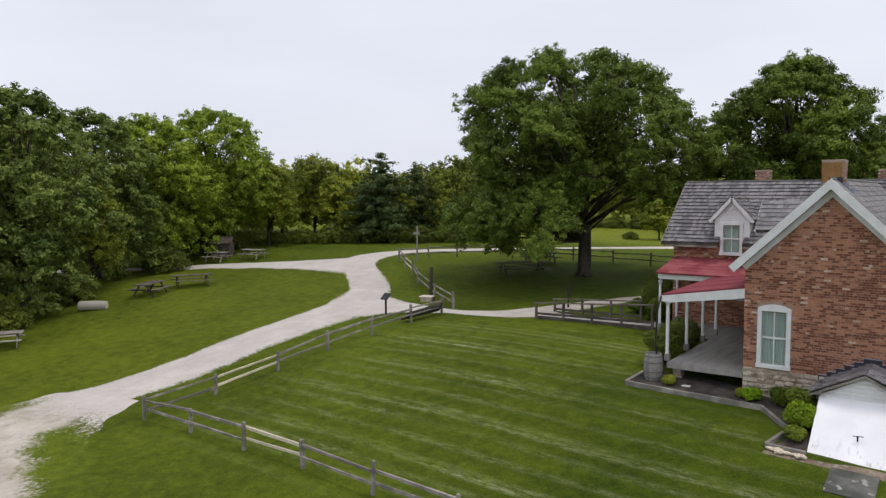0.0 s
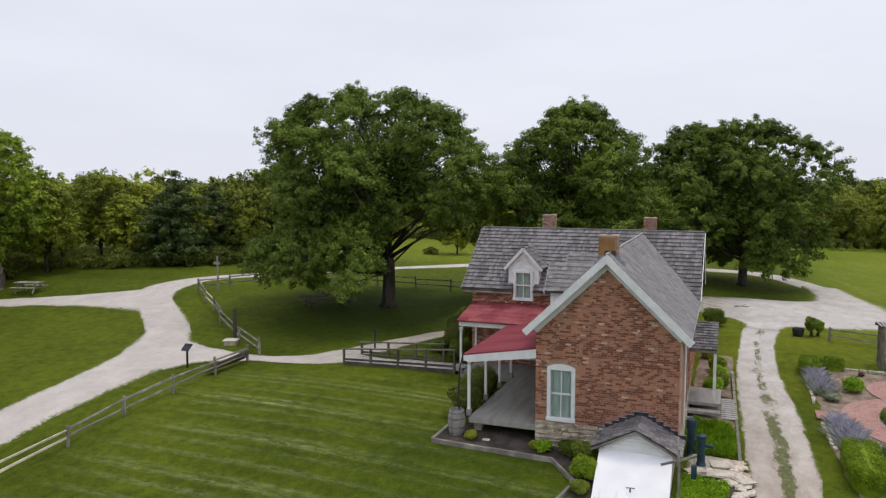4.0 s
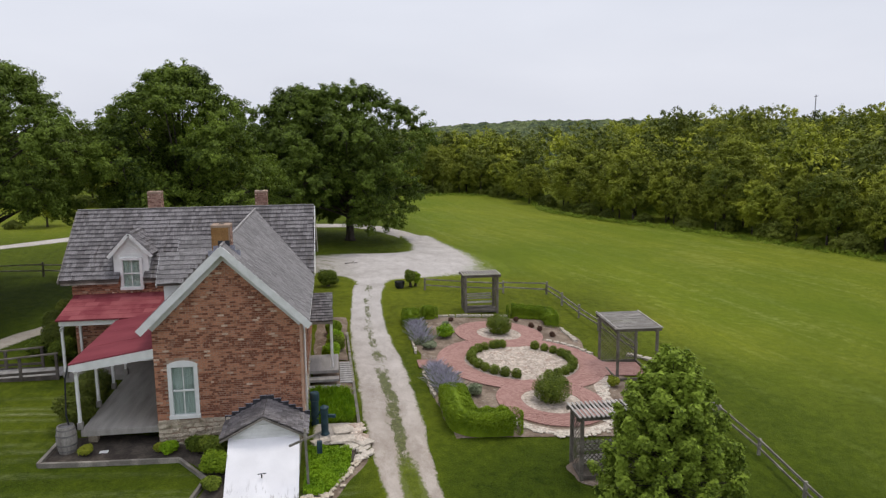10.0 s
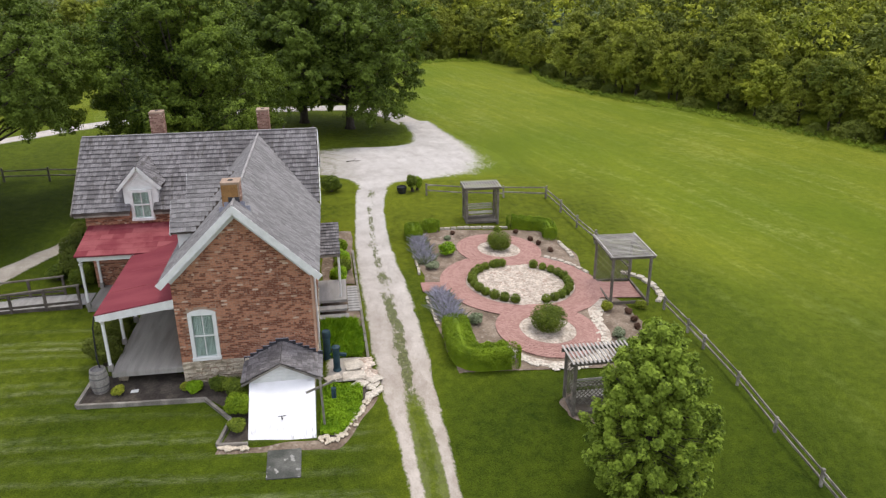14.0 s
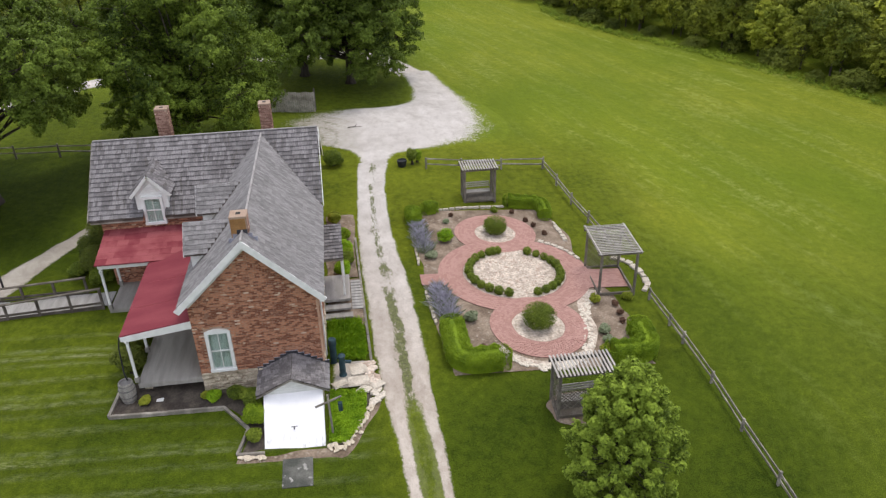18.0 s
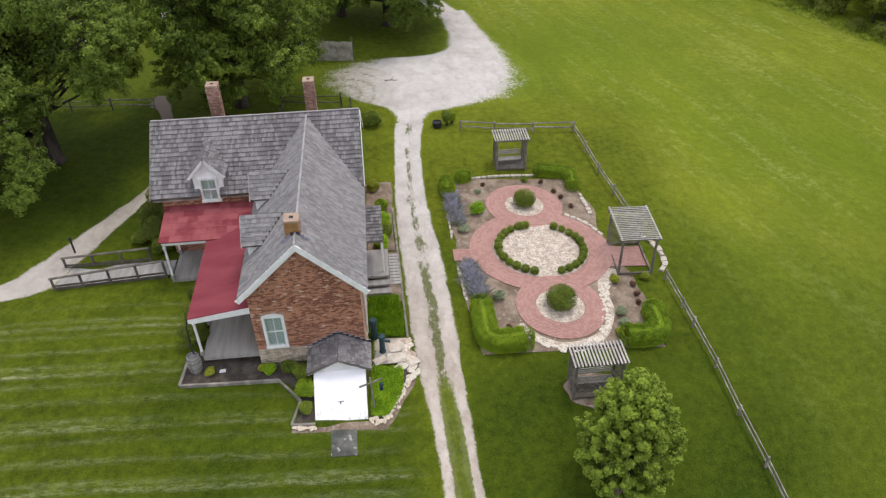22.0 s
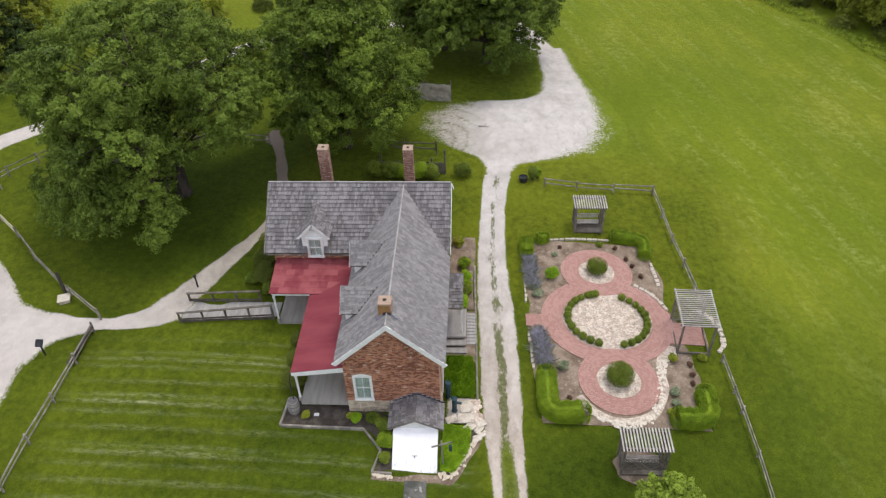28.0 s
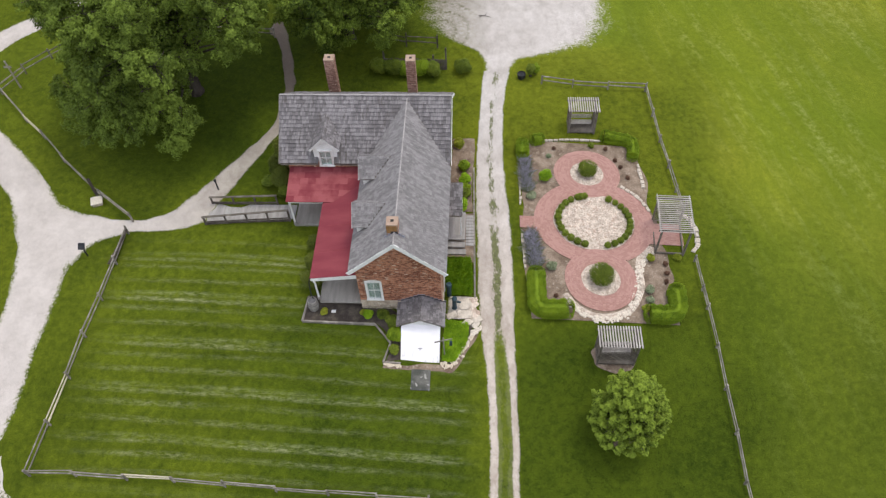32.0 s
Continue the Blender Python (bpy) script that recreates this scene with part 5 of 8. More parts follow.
OAK = ((0.0, 0.62), (0.14, 0.88), (0.34, 1.0), (0.60, 0.98), (0.80, 0.82), (0.92, 0.58), (1.0, 0.28))
TALL = ((0.0, 0.60), (0.15, 0.88), (0.35, 1.0), (0.58, 0.98), (0.78, 0.78), (0.90, 0.52), (1.0, 0.22))
SKIRT = ((0.0, 0.80), (0.12, 0.98), (0.35, 1.0), (0.6, 0.88), (0.8, 0.62), (0.93, 0.36), (1.0, 0.10))


def tree(name, label, at, height, width, base, seed, leaves, size, material, boughs=60, trunk_r=0.3, group="", shape=OAK, lean=(0, 0), tuft=(0.22, 0.42), per=26, bough=(0.12, 0.19), open_to=None, extra=(), twigs=True, rough=0.16, fork=0.24, core=0.10):
    """A trunk that forks into limbs; every limb ends in a bough of leafy tufts. The boughs follow the crown's outline (share of height, share of radius), roughened so that gaps and tips show.
    open_to = (azimuth, half angle, height) leaves no boughs below that height on that side."""
    rng = random.Random(seed)
    e = thing(name, label, "tree", group, at=(at[0], at[1], zg(*at) - 0.05))
    hw, tall = width / 2, height - base
    fs, rs = [q[0] for q in shape], [q[1] for q in shape]
    lobes = []
    for k in range(boughs):
        f = ((k + rng.random()) / boughs) ** 0.92
        az = k * 2.39996 + rng.uniform(-0.5, 0.5)
        env = float(np.interp(f, fs, rs))
        env *= 1 + rough * 1.7 * noise.noise(Vector((math.cos(az) * 1.3 + seed, math.sin(az) * 1.3, f * 3.2)))
        r = width * rng.uniform(*bough) * (0.7 + 0.3 * env)
        q = max(hw * env - r * 0.62, 0.05 * hw) * rng.choice((1.03, 1.0, 0.96, 0.84, 0.62))
        p = Vector((lean[0] * f ** 0.5 + math.cos(az) * q, lean[1] * f ** 0.5 + math.sin(az) * q, base + tall * f - r * 0.55 * f + r * 0.35 * (1 - f)))
        if open_to and abs((az - open_to[0] + math.pi) % (2 * math.pi) - math.pi) < open_to[1] and p.z < open_to[2]:
            p.z = open_to[2] + rng.uniform(0, 1.4)
        lobes.append((p, r, az))
    lobes += [(Vector(q[:3]), q[3], math.atan2(q[1], q[0])) for q in extra]
    tufts, outs, radii, ends = [], [], [], []
    mid = Vector((lean[0] * 0.6, lean[1] * 0.6, base + tall * 0.38))
    for c, r, az in lobes:
        away = (c - mid).normalized()
        for j in range(int(per * (0.6 + 0.4 * r / (width * bough[1])))):
            d = (Vector((rng.gauss(0, 1), rng.gauss(0, 1), rng.gauss(0, 0.9))).normalized() + away * 0.6 + Vector((0, 0, 0.16))).normalized()
            tip = rng.random() < 0.14
            p = c + Vector((d.x, d.y, d.z * 0.84)) * r * (rng.uniform(1.02, 1.2) if tip else rng.uniform(0.5, 1.04))
            if p.z < 0.35:
                continue
            o = Vector((d.x, d.y, d.z * 0.6 - 0.16)).normalized()
            tufts.append(tuple(p))
            outs.append(tuple(o))
            radii.append(rng.uniform(*tuft) * (0.72 if tip else 1.0))
            if j % 4 == 0:
                ends.append((c, p))
    zf = height * fork
    bm = bmesh.new()
    lead = Vector((lean[0] * 0.8 + rng.uniform(-0.3, 0.3), lean[1] * 0.8 + rng.uniform(-0.3, 0.3), base + tall * 0.84))
    tube(bm, [Vector((0, 0, 0)), Vector((0.02, 0.03, 0.35)), Vector((0.04, 0.05, zf)), Vector((lead.x * 0.5, lead.y * 0.5, lead.z * 0.62)), lead], [trunk_r * 1.55, trunk_r * 1.05, trunk_r * 0.88, trunk_r * 0.45, trunk_r * 0.1], 12)
    part("trunk", bm, M_BARK, e, smooth=True)
    bm = bmesh.new()
    for c, r, az in lobes:
        f = min(max(c.z / height * rng.uniform(0.45, 0.8), 0.18), 0.66)
        a = Vector((lead.x * f * 0.8, lead.y * f * 0.8, lead.z * f))
        m = a.lerp(c, 0.5) + Vector((0, 0, 0.05 * height * rng.uniform(-0.1, 1)))
        rr = trunk_r * rng.uniform(0.16, 0.32)
        tube(bm, [a, m, c], [rr, rr * 0.6, rr * 0.18], 5)
    for c, q in ends if twigs else []:
        tube(bm, [c, c.lerp(q, 0.55) + Vector((0, 0, 0.06)), q], [trunk_r * 0.07, trunk_r * 0.045, 0.006], 3)
    tagged(part("branching", bm, M_BARK, e, smooth=True), kind="stuff")
    inner = [tuple(mid.lerp(c, rng.uniform(0.35, 0.75))) for c, r, az in lobes]
    sprays("crown", tufts, outs, radii, int(leaves * (1 - core)), size, material, e, seed)
    sprays("inner_leaves", inner, [(0, 0, 1)] * len(inner), [width * 0.10] * len(inner), max(int(leaves * core), 50), size * 1.25, material, e, seed + 1, 0.9, 0.0, 0.34)
    return e


def conifer(name, label, at, height, width, seed, leaves, size, material, group="", tiers=15):
    """A straight stem with tiers of level boughs that droop at the tips, feathery, with gaps between the tiers."""
    rng = random.Random(seed)
    e = thing(name, label, "tree", group, at=(at[0], at[1], zg(*at) - 0.05))
    bm = bmesh.new()
    tube(bm, [Vector((0, 0, 0)), Vector((0.03, 0.0, height * 0.5)), Vector((0, 0.02, height * 0.97))], [0.2, 0.12, 0.02], 8)
    part("trunk", bm, M_BARK, e, smooth=True)
    bm = bmesh.new()
    tufts, outs, radii = [], [], []
    for i in range(tiers):
        f = (i + 0.4) / tiers
        z = 0.6 + (height - 0.8) * f + rng.uniform(-0.2, 0.2)
        reach = width / 2 * (1 - f ** 1.6) ** 0.8 * rng.uniform(0.72, 1.1) + 0.2
        n = max(int(10 - 5 * f), 5)
        for j in range(n):
            az = 6.283 * (j + rng.uniform(-0.3, 0.3)) / n + i * 1.1
            ln = reach * rng.uniform(0.55, 1.15)
            z = 0.6 + (height - 0.8) * f + rng.uniform(-0.3, 0.3)
            d = Vector((math.cos(az), math.sin(az), 0))
            tip = Vector((0, 0, z + 0.12 * ln)) + d * ln
            tube(bm, [Vector((0, 0, z)), Vector((0, 0, z + 0.15 * ln)) + d * ln * 0.6, tip], [0.045, 0.03, 0.008], 4)
            m = max(int(ln / 0.28), 2)
            for q in range(m):
                g = (q + 0.6) / m
                side = Vector((-d.y, d.x, 0)) * rng.uniform(-0.32, 0.32) * ln * (0.35 + 0.4 * g)
                tufts.append(tuple(Vector((0, 0, z + 0.15 * ln * min(g * 1.5, 1) - 0.05 * g)) + d * ln * g + side))
                outs.append(tuple((d + Vector((0, 0, 0.1)) + side * 0.5).normalized()))
                radii.append(rng.uniform(0.26, 0.46) * (1.1 - 0.3 * f))
    tagged(part("branching", bm, M_BARK, e, smooth=True), kind="stuff")
    sprays("crown", tufts, outs, radii, leaves, size, material, e, seed, 1.7, 0.3)
    return e


tree("shade_tree", "large spreading dark green shade tree on the lawn beside the path", (-14.1, 17.7), 13.6, 15.6, 4.4, 12, 290000, 0.070, L_OAK, 78, 0.42, shape=OAK, lean=(-0.7, -0.1), per=34, tuft=(0.22, 0.46), bough=(0.085, 0.135), open_to=(radians(-5), radians(100), 5.4), rough=0.22, fork=0.2, core=0.15,
     extra=((-5.2, -2.6, 3.45, 1.5), (-3.2, -4.6, 3.55, 1.5), (-6, 0.8, 3.75, 1.5), (-1.2, -6, 3.95, 1.5), (-4.6, -4.2, 4.4, 1.6), (-5.8, 2.6, 4.4, 1.5), (-0.6, -5.2, 5, 1.5), (-4.3, -3, 2.55, 1.3), (-2.4, -4.6, 2.85, 1.4), (-5.6, -0.5, 2.75, 1.3), (-6.2, -2, 4.2, 1.4), (-3, -3.6, 3.8, 1.5), (-6.7, -1.4, 3.05, 1.3), (-6.9, 1.4, 3.95, 1.3),
            (-3.4, -7, 3.45, 1.5), (-1.6, -7.2, 3.55, 1.4), (0.4, -6.6, 4.15, 1.3), (-5.2, -5.6, 3.45, 1.5), (-4, -6, 4.4, 1.4), (-2, -6.2, 4.8, 1.4), (-6.3, -4.2, 3.95, 1.4), (0.9, -5.4, 5, 1.3), (1.6, -6.4, 3.75, 1.2), (1.0, -7.2, 2.4, 1.0)))
tree("shade_tree", "tall leafy shade tree behind the farmhouse", (-3.4, 24.0), 13.1, 12.0, 1.8, 23, 215000, 0.070, L_FRESH, 72, 0.36, shape=TALL, per=32, tuft=(0.22, 0.46), bough=(0.10, 0.155), rough=0.22, core=0.15)
tree("shade_tree", "leafy shade tree standing in a grass island by the gravel lot", (7.3, 38.4), 13.0, 13.6, 1.7, 31, 135000, 0.092, L_OAK, 74, 0.34, shape=TALL, per=24, tuft=(0.24, 0.48), bough=(0.10, 0.15), rough=0.22, core=0.15)
tree("shade_tree", "leafy shade tree beside the gravel lot", (3.4, 41.0), 12.8, 11.4, 1.8, 37, 100000, 0.094, L_OAK, 62, 0.34, shape=TALL, per=24, tuft=(0.24, 0.48), bough=(0.11, 0.16), rough=0.22, core=0.15)


def young_maple(x, y):
    """An egg-shaped crown, narrow at the top, of leafy tufts on short shoots with dark gaps between them."""
    rng = random.Random(41)
    e = thing("young_maple", "young bright green maple with a full oval crown", "tree", at=(x, y, zg(x, y) - 0.05))
    H, R, z0 = 6.55, 1.74, 0.45
    bm = bmesh.new()
    tube(bm, [Vector((0, 0, 0)), Vector((0.01, 0.02, 1.2)), Vector((0.03, 0, 3.6)), Vector((0, 0.02, 6.2))], [0.10, 0.08, 0.05, 0.01], 10)
    part("trunk", bm, M_BARK, e, smooth=True)
    tips, tr, up, core, cr = [], [], [], [], []
    bm = bmesh.new()

    def girth(f):
        return R * (math.sin(math.pi * min(f + 0.03, 1.0) ** 0.72) ** 0.72 * 0.92 + 0.10)

    for k in range(430):
        f = 0.985 * (k + 0.5) / 430
        if rng.random() > girth(f) / R + 0.2:
            continue
        az = k * 2.39996 + rng.uniform(-0.3, 0.3)
        lobe = 1 + 0.2 * noise.noise(Vector((math.cos(az) * 1.8, math.sin(az) * 1.8, f * 7.5)))
        g = girth(f) * lobe * rng.choice((1.05, 1.0, 0.93, 0.78, 0.6))
        z = z0 + (H - z0) * f
        d = Vector((math.cos(az), math.sin(az), 0))
        foot = d * g + Vector((0, 0, z - 0.16))
        shoot = (d * 0.55 + Vector((rng.uniform(-0.2, 0.2), rng.uniform(-0.2, 0.2), 0.8))).normalized()
        for j in range(3):
            tips.append(tuple(foot + shoot * 0.13 * j + Vector((rng.uniform(-0.05, 0.05), rng.uniform(-0.05, 0.05), 0))))
            tr.append((0.20, 0.17, 0.11)[j] * rng.uniform(0.8, 1.2))
            up.append(tuple(shoot))
        root = Vector((0, 0, z0 + (z - z0) * 0.78))
        tube(bm, [root, root.lerp(foot, 0.6), foot], [0.022, 0.014, 0.005], 4)
        if k % 3 == 0:
            core.append((foot.x * 0.5, foot.y * 0.5, z - 0.1))
            cr.append(0.32)
    for j in range(9):
        tips.append((rng.uniform(-0.1, 0.1), rng.uniform(-0.1, 0.1), H - 0.1 - 0.16 * j))
        tr.append(0.13 + 0.008 * j)
        up.append((0, 0, 1))
    tagged(part("branching", bm, M_BARK, e, smooth=True), kind="stuff")
    sprays("crown", tips, up, tr, 62000, 0.056, L_MAPLE, e, 41, 1.3, 0.0, 0.45)
    sprays("inner_leaves", core, [(0, 0, 1)] * len(core), cr, 14000, 0.06, L_MAPLE, e, 42, 0.9, 0.0, 0.34)


young_maple(14.9, -6.9)

GROVE = "grove along the lane"
for k, (x, y, h, w, b, m, sh, lb) in enumerate([(-38.6, -4.6, 13.0, 9.0, 0.7, L_GROVE, TALL, "tall dark feathery tree with low branches"), (-38.5, -11.5, 12.5, 9.0, 0.6, L_GROVE, SKIRT, "dark leafy tree with branches to the ground"), (-47.2, 9.6, 11.6, 10.4, 0.9, L_BRIGHT, OAK, "broad bright green maple beside the gravel lane"), (-47.6, 15.4, 12.0, 9.4, 2.6, L_BRIGHT, OAK, "rounded green maple standing over the hut"),
                                                (-45.0, 3.2, 11.8, 9.0, 0.8, L_GROVE, OAK, "dark leafy tree in the grove"), (-50, -5, 12.5, 9.5, 1, L_OAK, OAK, "dark leafy tree deep in the grove"), (-44, -17, 12, 9, 0.8, L_OAK, OAK, "dark leafy tree deep in the grove")]):
    tree("lane_tree", lb, (x, y), h, w, b, 60 + k, 52000, 0.10, m, 58, 0.3, group=GROVE, shape=sh, per=20, tuft=(0.24, 0.46), bough=(0.11, 0.17), rough=0.17, core=0.12)

# woodland: a few kinds at the edges, repeated at differing turn and size
KIND_LABELS = ["rounded woodland tree at the field's edge", "bright green woodland tree at the field's edge", "tall woodland tree at the field's edge", "low spreading thicket at the field's edge", "dark layered conifer in the hedgerow"]
kinds = []
for k, (h, w, m, sh) in enumerate([(8.4, 6.0, L_WOOD, OAK), (7.6, 5.2, L_LIME, TALL), (9.8, 5.4, L_WOOD, TALL), (2.6, 4.6, L_DEEP, SKIRT)]):
    kinds.append(tree("woodland_tree", KIND_LABELS[k], [(41, 58), (57, 36), (48, 49), (62, 20)][k], h, w, 0.2 if k == 3 else 1.9, 80 + k, 5200 if k == 3 else 13500, 0.108, m, 30, 0.14, group="woodland", shape=sh, per=15, tuft=(0.26, 0.46), bough=(0.17, 0.25), twigs=False, rough=0.2, core=0.12))
kinds.append(conifer("woodland_conifer", KIND_LABELS[4], (-40.0, 28.5), 8.6, 8.4, 84, 16000, 0.12, L_DARK, "woodland", 12))
rng = random.Random(9)


def plant(kind, x, y, s):
    copy_thing(kinds[kind], Matrix.Translation((x, y, zg(x, y) - 0.15)) @ Matrix.Rotation(rng.uniform(0, 6.28), 4, "Z") @ Matrix.Diagonal((s * rng.uniform(0.85, 1.15), s * rng.uniform(0.85, 1.15), s * rng.uniform(0.9, 1.1), 1)))


def canopy(name, label, places, each, size, material, seed):
    """Crowns standing too close to count, only their upper boughs in leaf: one mass of foliage."""
    rg = random.Random(seed)
    tufts, outs, radii = [], [], []
    for x, y, h, w in places:
        z0 = zg(x, y)
        for k in range(12):
            f = (k + rg.random()) / 12
            az, env = k * 2.39996 + rg.uniform(-0.5, 0.5), math.sqrt(max(1 - f ** 2.2, 0.02))
            r = w * rg.uniform(0.19, 0.27)
            c = Vector((x + math.cos(az) * max(w / 2 * env - r * 0.6, 0), y + math.sin(az) * max(w / 2 * env - r * 0.6, 0), z0 + h * (0.42 + 0.58 * f) - r * 0.6))
            for j in range(10):
                d = (Vector((rg.gauss(0, 1), rg.gauss(0, 1), rg.gauss(0, 1))).normalized() + Vector((0, 0, 0.45))).normalized()
                tufts.append(tuple(c + d * r * rg.uniform(0.7, 1.0)))
                outs.append(tuple(d))
                radii.append(rg.uniform(0.3, 0.6))
    e = thing(name, label, "woodland", kind="stuff")
    sprays("foliage", tufts, outs, radii, each * len(places), size, material, e, seed)


edge = smooth_line([(-6, 86), (8, 86), (17, 83), (23, 88), (31, 86), (33.5, 76), (32.5, 66), (36, 57), (41.5, 47.5), (45.5, 38), (48.7, 30.6), (53, 17), (58, 2), (62, -12)], 60)
for k in range(0, 60):
    x, y = edge[k]
    ox, oy = (0.82, 0.57) if k > 22 else (0.1, 1.0)
    if k % 2:
        plant(3, x + ox * 2.4 + rng.uniform(-0.8, 1.6), y + oy * 2.4 + rng.uniform(-0.8, 1.6), rng.uniform(0.35, 0.9))
    plant(rng.choice([0, 1, 1, 2, 2, 0]), x + ox * 4.6 + rng.uniform(-1, 1), y + oy * 4.6 + rng.uniform(-1, 1), rng.uniform(0.5, 0.8))
    if k % 2:
        plant(rng.choice([0, 1, 2, 0, 2]), x + ox * 8.5 + rng.uniform(-1, 1), y + oy * 8.5 + rng.uniform(-1, 1), rng.uniform(0.7, 0.95))
fringe = thing("field_margin", "unmown grass and brush along the woods", "brush", kind="stuff")
spots = [(a[0] + f * (b[0] - a[0]) + rng.uniform(-0.2, 1.9) * 0.82, a[1] + f * (b[1] - a[1]) + rng.uniform(-0.2, 1.9) * 0.6) for a, b in zip(edge, edge[1:]) for f in np.linspace(0, 1, 26)]
sprays("brush_leaves", [(x, y, zg(x, y) + rng.uniform(0.0, 0.3)) for x, y in spots], [(0, 0, 1)] * len(spots), [rng.uniform(0.16, 0.34) for q in spots], 42000, 0.06, L_BRIGHT, fringe, 55)
deep = []
for depth in range(0, 8):
    for k in range(0, 60, 1 if depth < 2 else 2):
        if k > 50 and depth > 3:
            continue
        x, y = edge[k]
        ox, oy = (0.80, 0.60) if k > 22 else (0.12, 1.0)
        d = 12.5 + depth * 6.0 + rng.uniform(-2, 2)
        deep.append((x + ox * d + rng.uniform(-2, 2), y + oy * d + rng.uniform(-2, 2), rng.choice((0.8, 1.0, 1.0, 1.25)) * rng.uniform(6.2, 9.0) * (0.88 if k < 22 else 1.0), rng.uniform(5.0, 8.5)))
for k in range(90):
    a = radians(-14 + 62 * (k + rng.random()) / 90)
    d = rng.uniform(125, 185)
    deep.append((4 + d * math.sin(a), -20 + d * math.cos(a), rng.uniform(7, 10.5), rng.uniform(7, 10)))
# hedgerow to the north-west, turning away along a second field
hedge = smooth_line([(-62, 14), (-55, 21.5), (-49, 25.5), (-42, 29.5), (-37, 33.5), (-35, 39), (-39, 47), (-46, 55)], 22)
for k, (x, y) in enumerate(hedge):
    plant(4 if k in (9, 11, 13) else [1, 1, 0, 1, 2][k % 5], x + rng.uniform(-1, 1), y + rng.uniform(-1, 1), rng.uniform(0.68, 0.95))
    plant(3, x + 2.0, y - 2.6, rng.uniform(0.45, 0.7))
    deep.append((x - 7 + rng.uniform(-2, 2), y + 6 + rng.uniform(-2, 2), rng.uniform(6.5, 8.5), rng.uniform(6.5, 9)))
    deep.append((x - 12 + rng.uniform(-2, 2), y + 12 + rng.uniform(-2, 2), rng.uniform(6.5, 8.5), rng.uniform(6.5, 9)))
for k, (x, y) in enumerate(smooth_line([(-46, 68), (-34, 69), (-20, 68), (-8, 68), (5, 70)], 16)):
    plant([0, 2, 1][k % 3], x + rng.uniform(-1, 1), y + rng.uniform(-1, 1), rng.uniform(0.7, 0.95))
    plant(3, x, y - 3.4, rng.uniform(0.5, 0.8))
    deep.append((x + rng.uniform(-2, 2), y + 8 + rng.uniform(-2, 2), rng.uniform(6.5, 8.5), rng.uniform(6.5, 9)))
plant(1, -20.2, 47.6, 0.6)
plant(3, -15.6, 49.4, 0.5)
plant(3, -22.6, 46.4, 0.35)
for x, y, k, q in ((-40.5, 0.5, 2, 0.8), (-43.5, 8.0, 3, 0.7), (-36.5, -14, 0, 1.0), (-48, 14.5, 3, 0.9), (-38.0, -2.0, 3, 0.5), (-36.5, -6.5, 3, 0.6), (-52, 17, 2, 0.9), (-48.0, 16.6, 3, 0.75), (-46.5, 20.4, 1, 0.95)):
    plant(k, x, y, q)
for x, y in ((-50, -14), (-56, -22), (-58, 4), (-58, -8), (-64, -2), (-68, 10)):
    plant(2, x, y, 1.25)
for k in range(40):
    a = radians(-62 + 56 * (k + rng.random()) / 40)
    d = rng.uniform(98, 140)
    deep.append((4 + d * math.sin(a), -10 + d * math.cos(a), rng.uniform(6, 9), rng.uniform(7, 9)))
for k in range(7):
    deep.append((52 + 2.6 * k + rng.uniform(-1, 1), 86 - 1.5 * k + rng.uniform(-3, 3), 10.5 + 1.6 * math.sin(0.52 * k), rng.uniform(7, 9)))
rng.shuffle(deep)
cut = len(deep) // 3
canopy("deep_woods", "dense mid-green woodland crowns behind the field's edge", deep[:cut], 1800, 0.2, L_WOOD, 301)
canopy("deep_woods", "lighter yellow-green crowns scattered through the woods", deep[cut:2 * cut], 1800, 0.2, L_LIME, 302)
canopy("deep_woods", "darker green crowns scattered through the woods", deep[2 * cut:], 1800, 0.2, L_DEEP, 303)


def far_woods():
    """Rolling canopy beyond the near trees, up to a wooded ridge that closes the view."""
    vs, fs = [], []
    rows, cols = 80, 420
    for i in range(rows):
        d = 150 + 300 * (i / (rows - 1)) ** 1.3
        for j in range(cols):
            a = radians(-80 + 160 * j / (cols - 1))
            x, y = 4 + d * math.sin(a), -20 + d * math.cos(a)
            ridge = 1.0 + 7.6 * ramp01(d, 190, 400) + 5.5 * ramp01(x, 40, 110) * (1 - 0.4 * ramp01(d, 250, 450))
            z = ridge + 2.6 * abs(noise.noise(Vector((x * 0.14, y * 0.14, 0)))) + 1.2 * noise.noise(Vector((x * 0.025, y * 0.025, 5))) + rng.uniform(-1.1, 1.1)
            if i in (0, rows - 1):
                z = -6.0
            vs.append((x + rng.uniform(-0.8, 0.8), y + rng.uniform(-0.8, 0.8), z))
    fs = [(i * cols + j, i * cols + j + 1, (i + 1) * cols + j + 1, (i + 1) * cols + j) for i in range(rows - 1) for j in range(cols - 1)]
    m = mat("distant_canopy", (0.050, 0.075, 0.030), (0.150, 0.180, 0.065), 0.10, 0.95, 1.0, 0.5, spread=0.5, dist=2.5, c3=(0.035, 0.055, 0.022), spot=0.54)
    tagged(raw("far_woods", vs, fs, m), "distant wooded ridge below the sky", "woodland", kind="stuff")


far_woods()
mast = thing("radio_mast", "slender grey mast rising above distant trees", "mast", at=(98, 108, 8))
beamed("pole", (0, 0, 0), (0, 0, 9.0), 0.1, 0.1, M_IRON, mast)
beamed("aerial", (-0.4, 0, 8.6), (0.4, 0, 8.8), 0.07, 0.07, M_IRON, mast)

# ---- fences ----


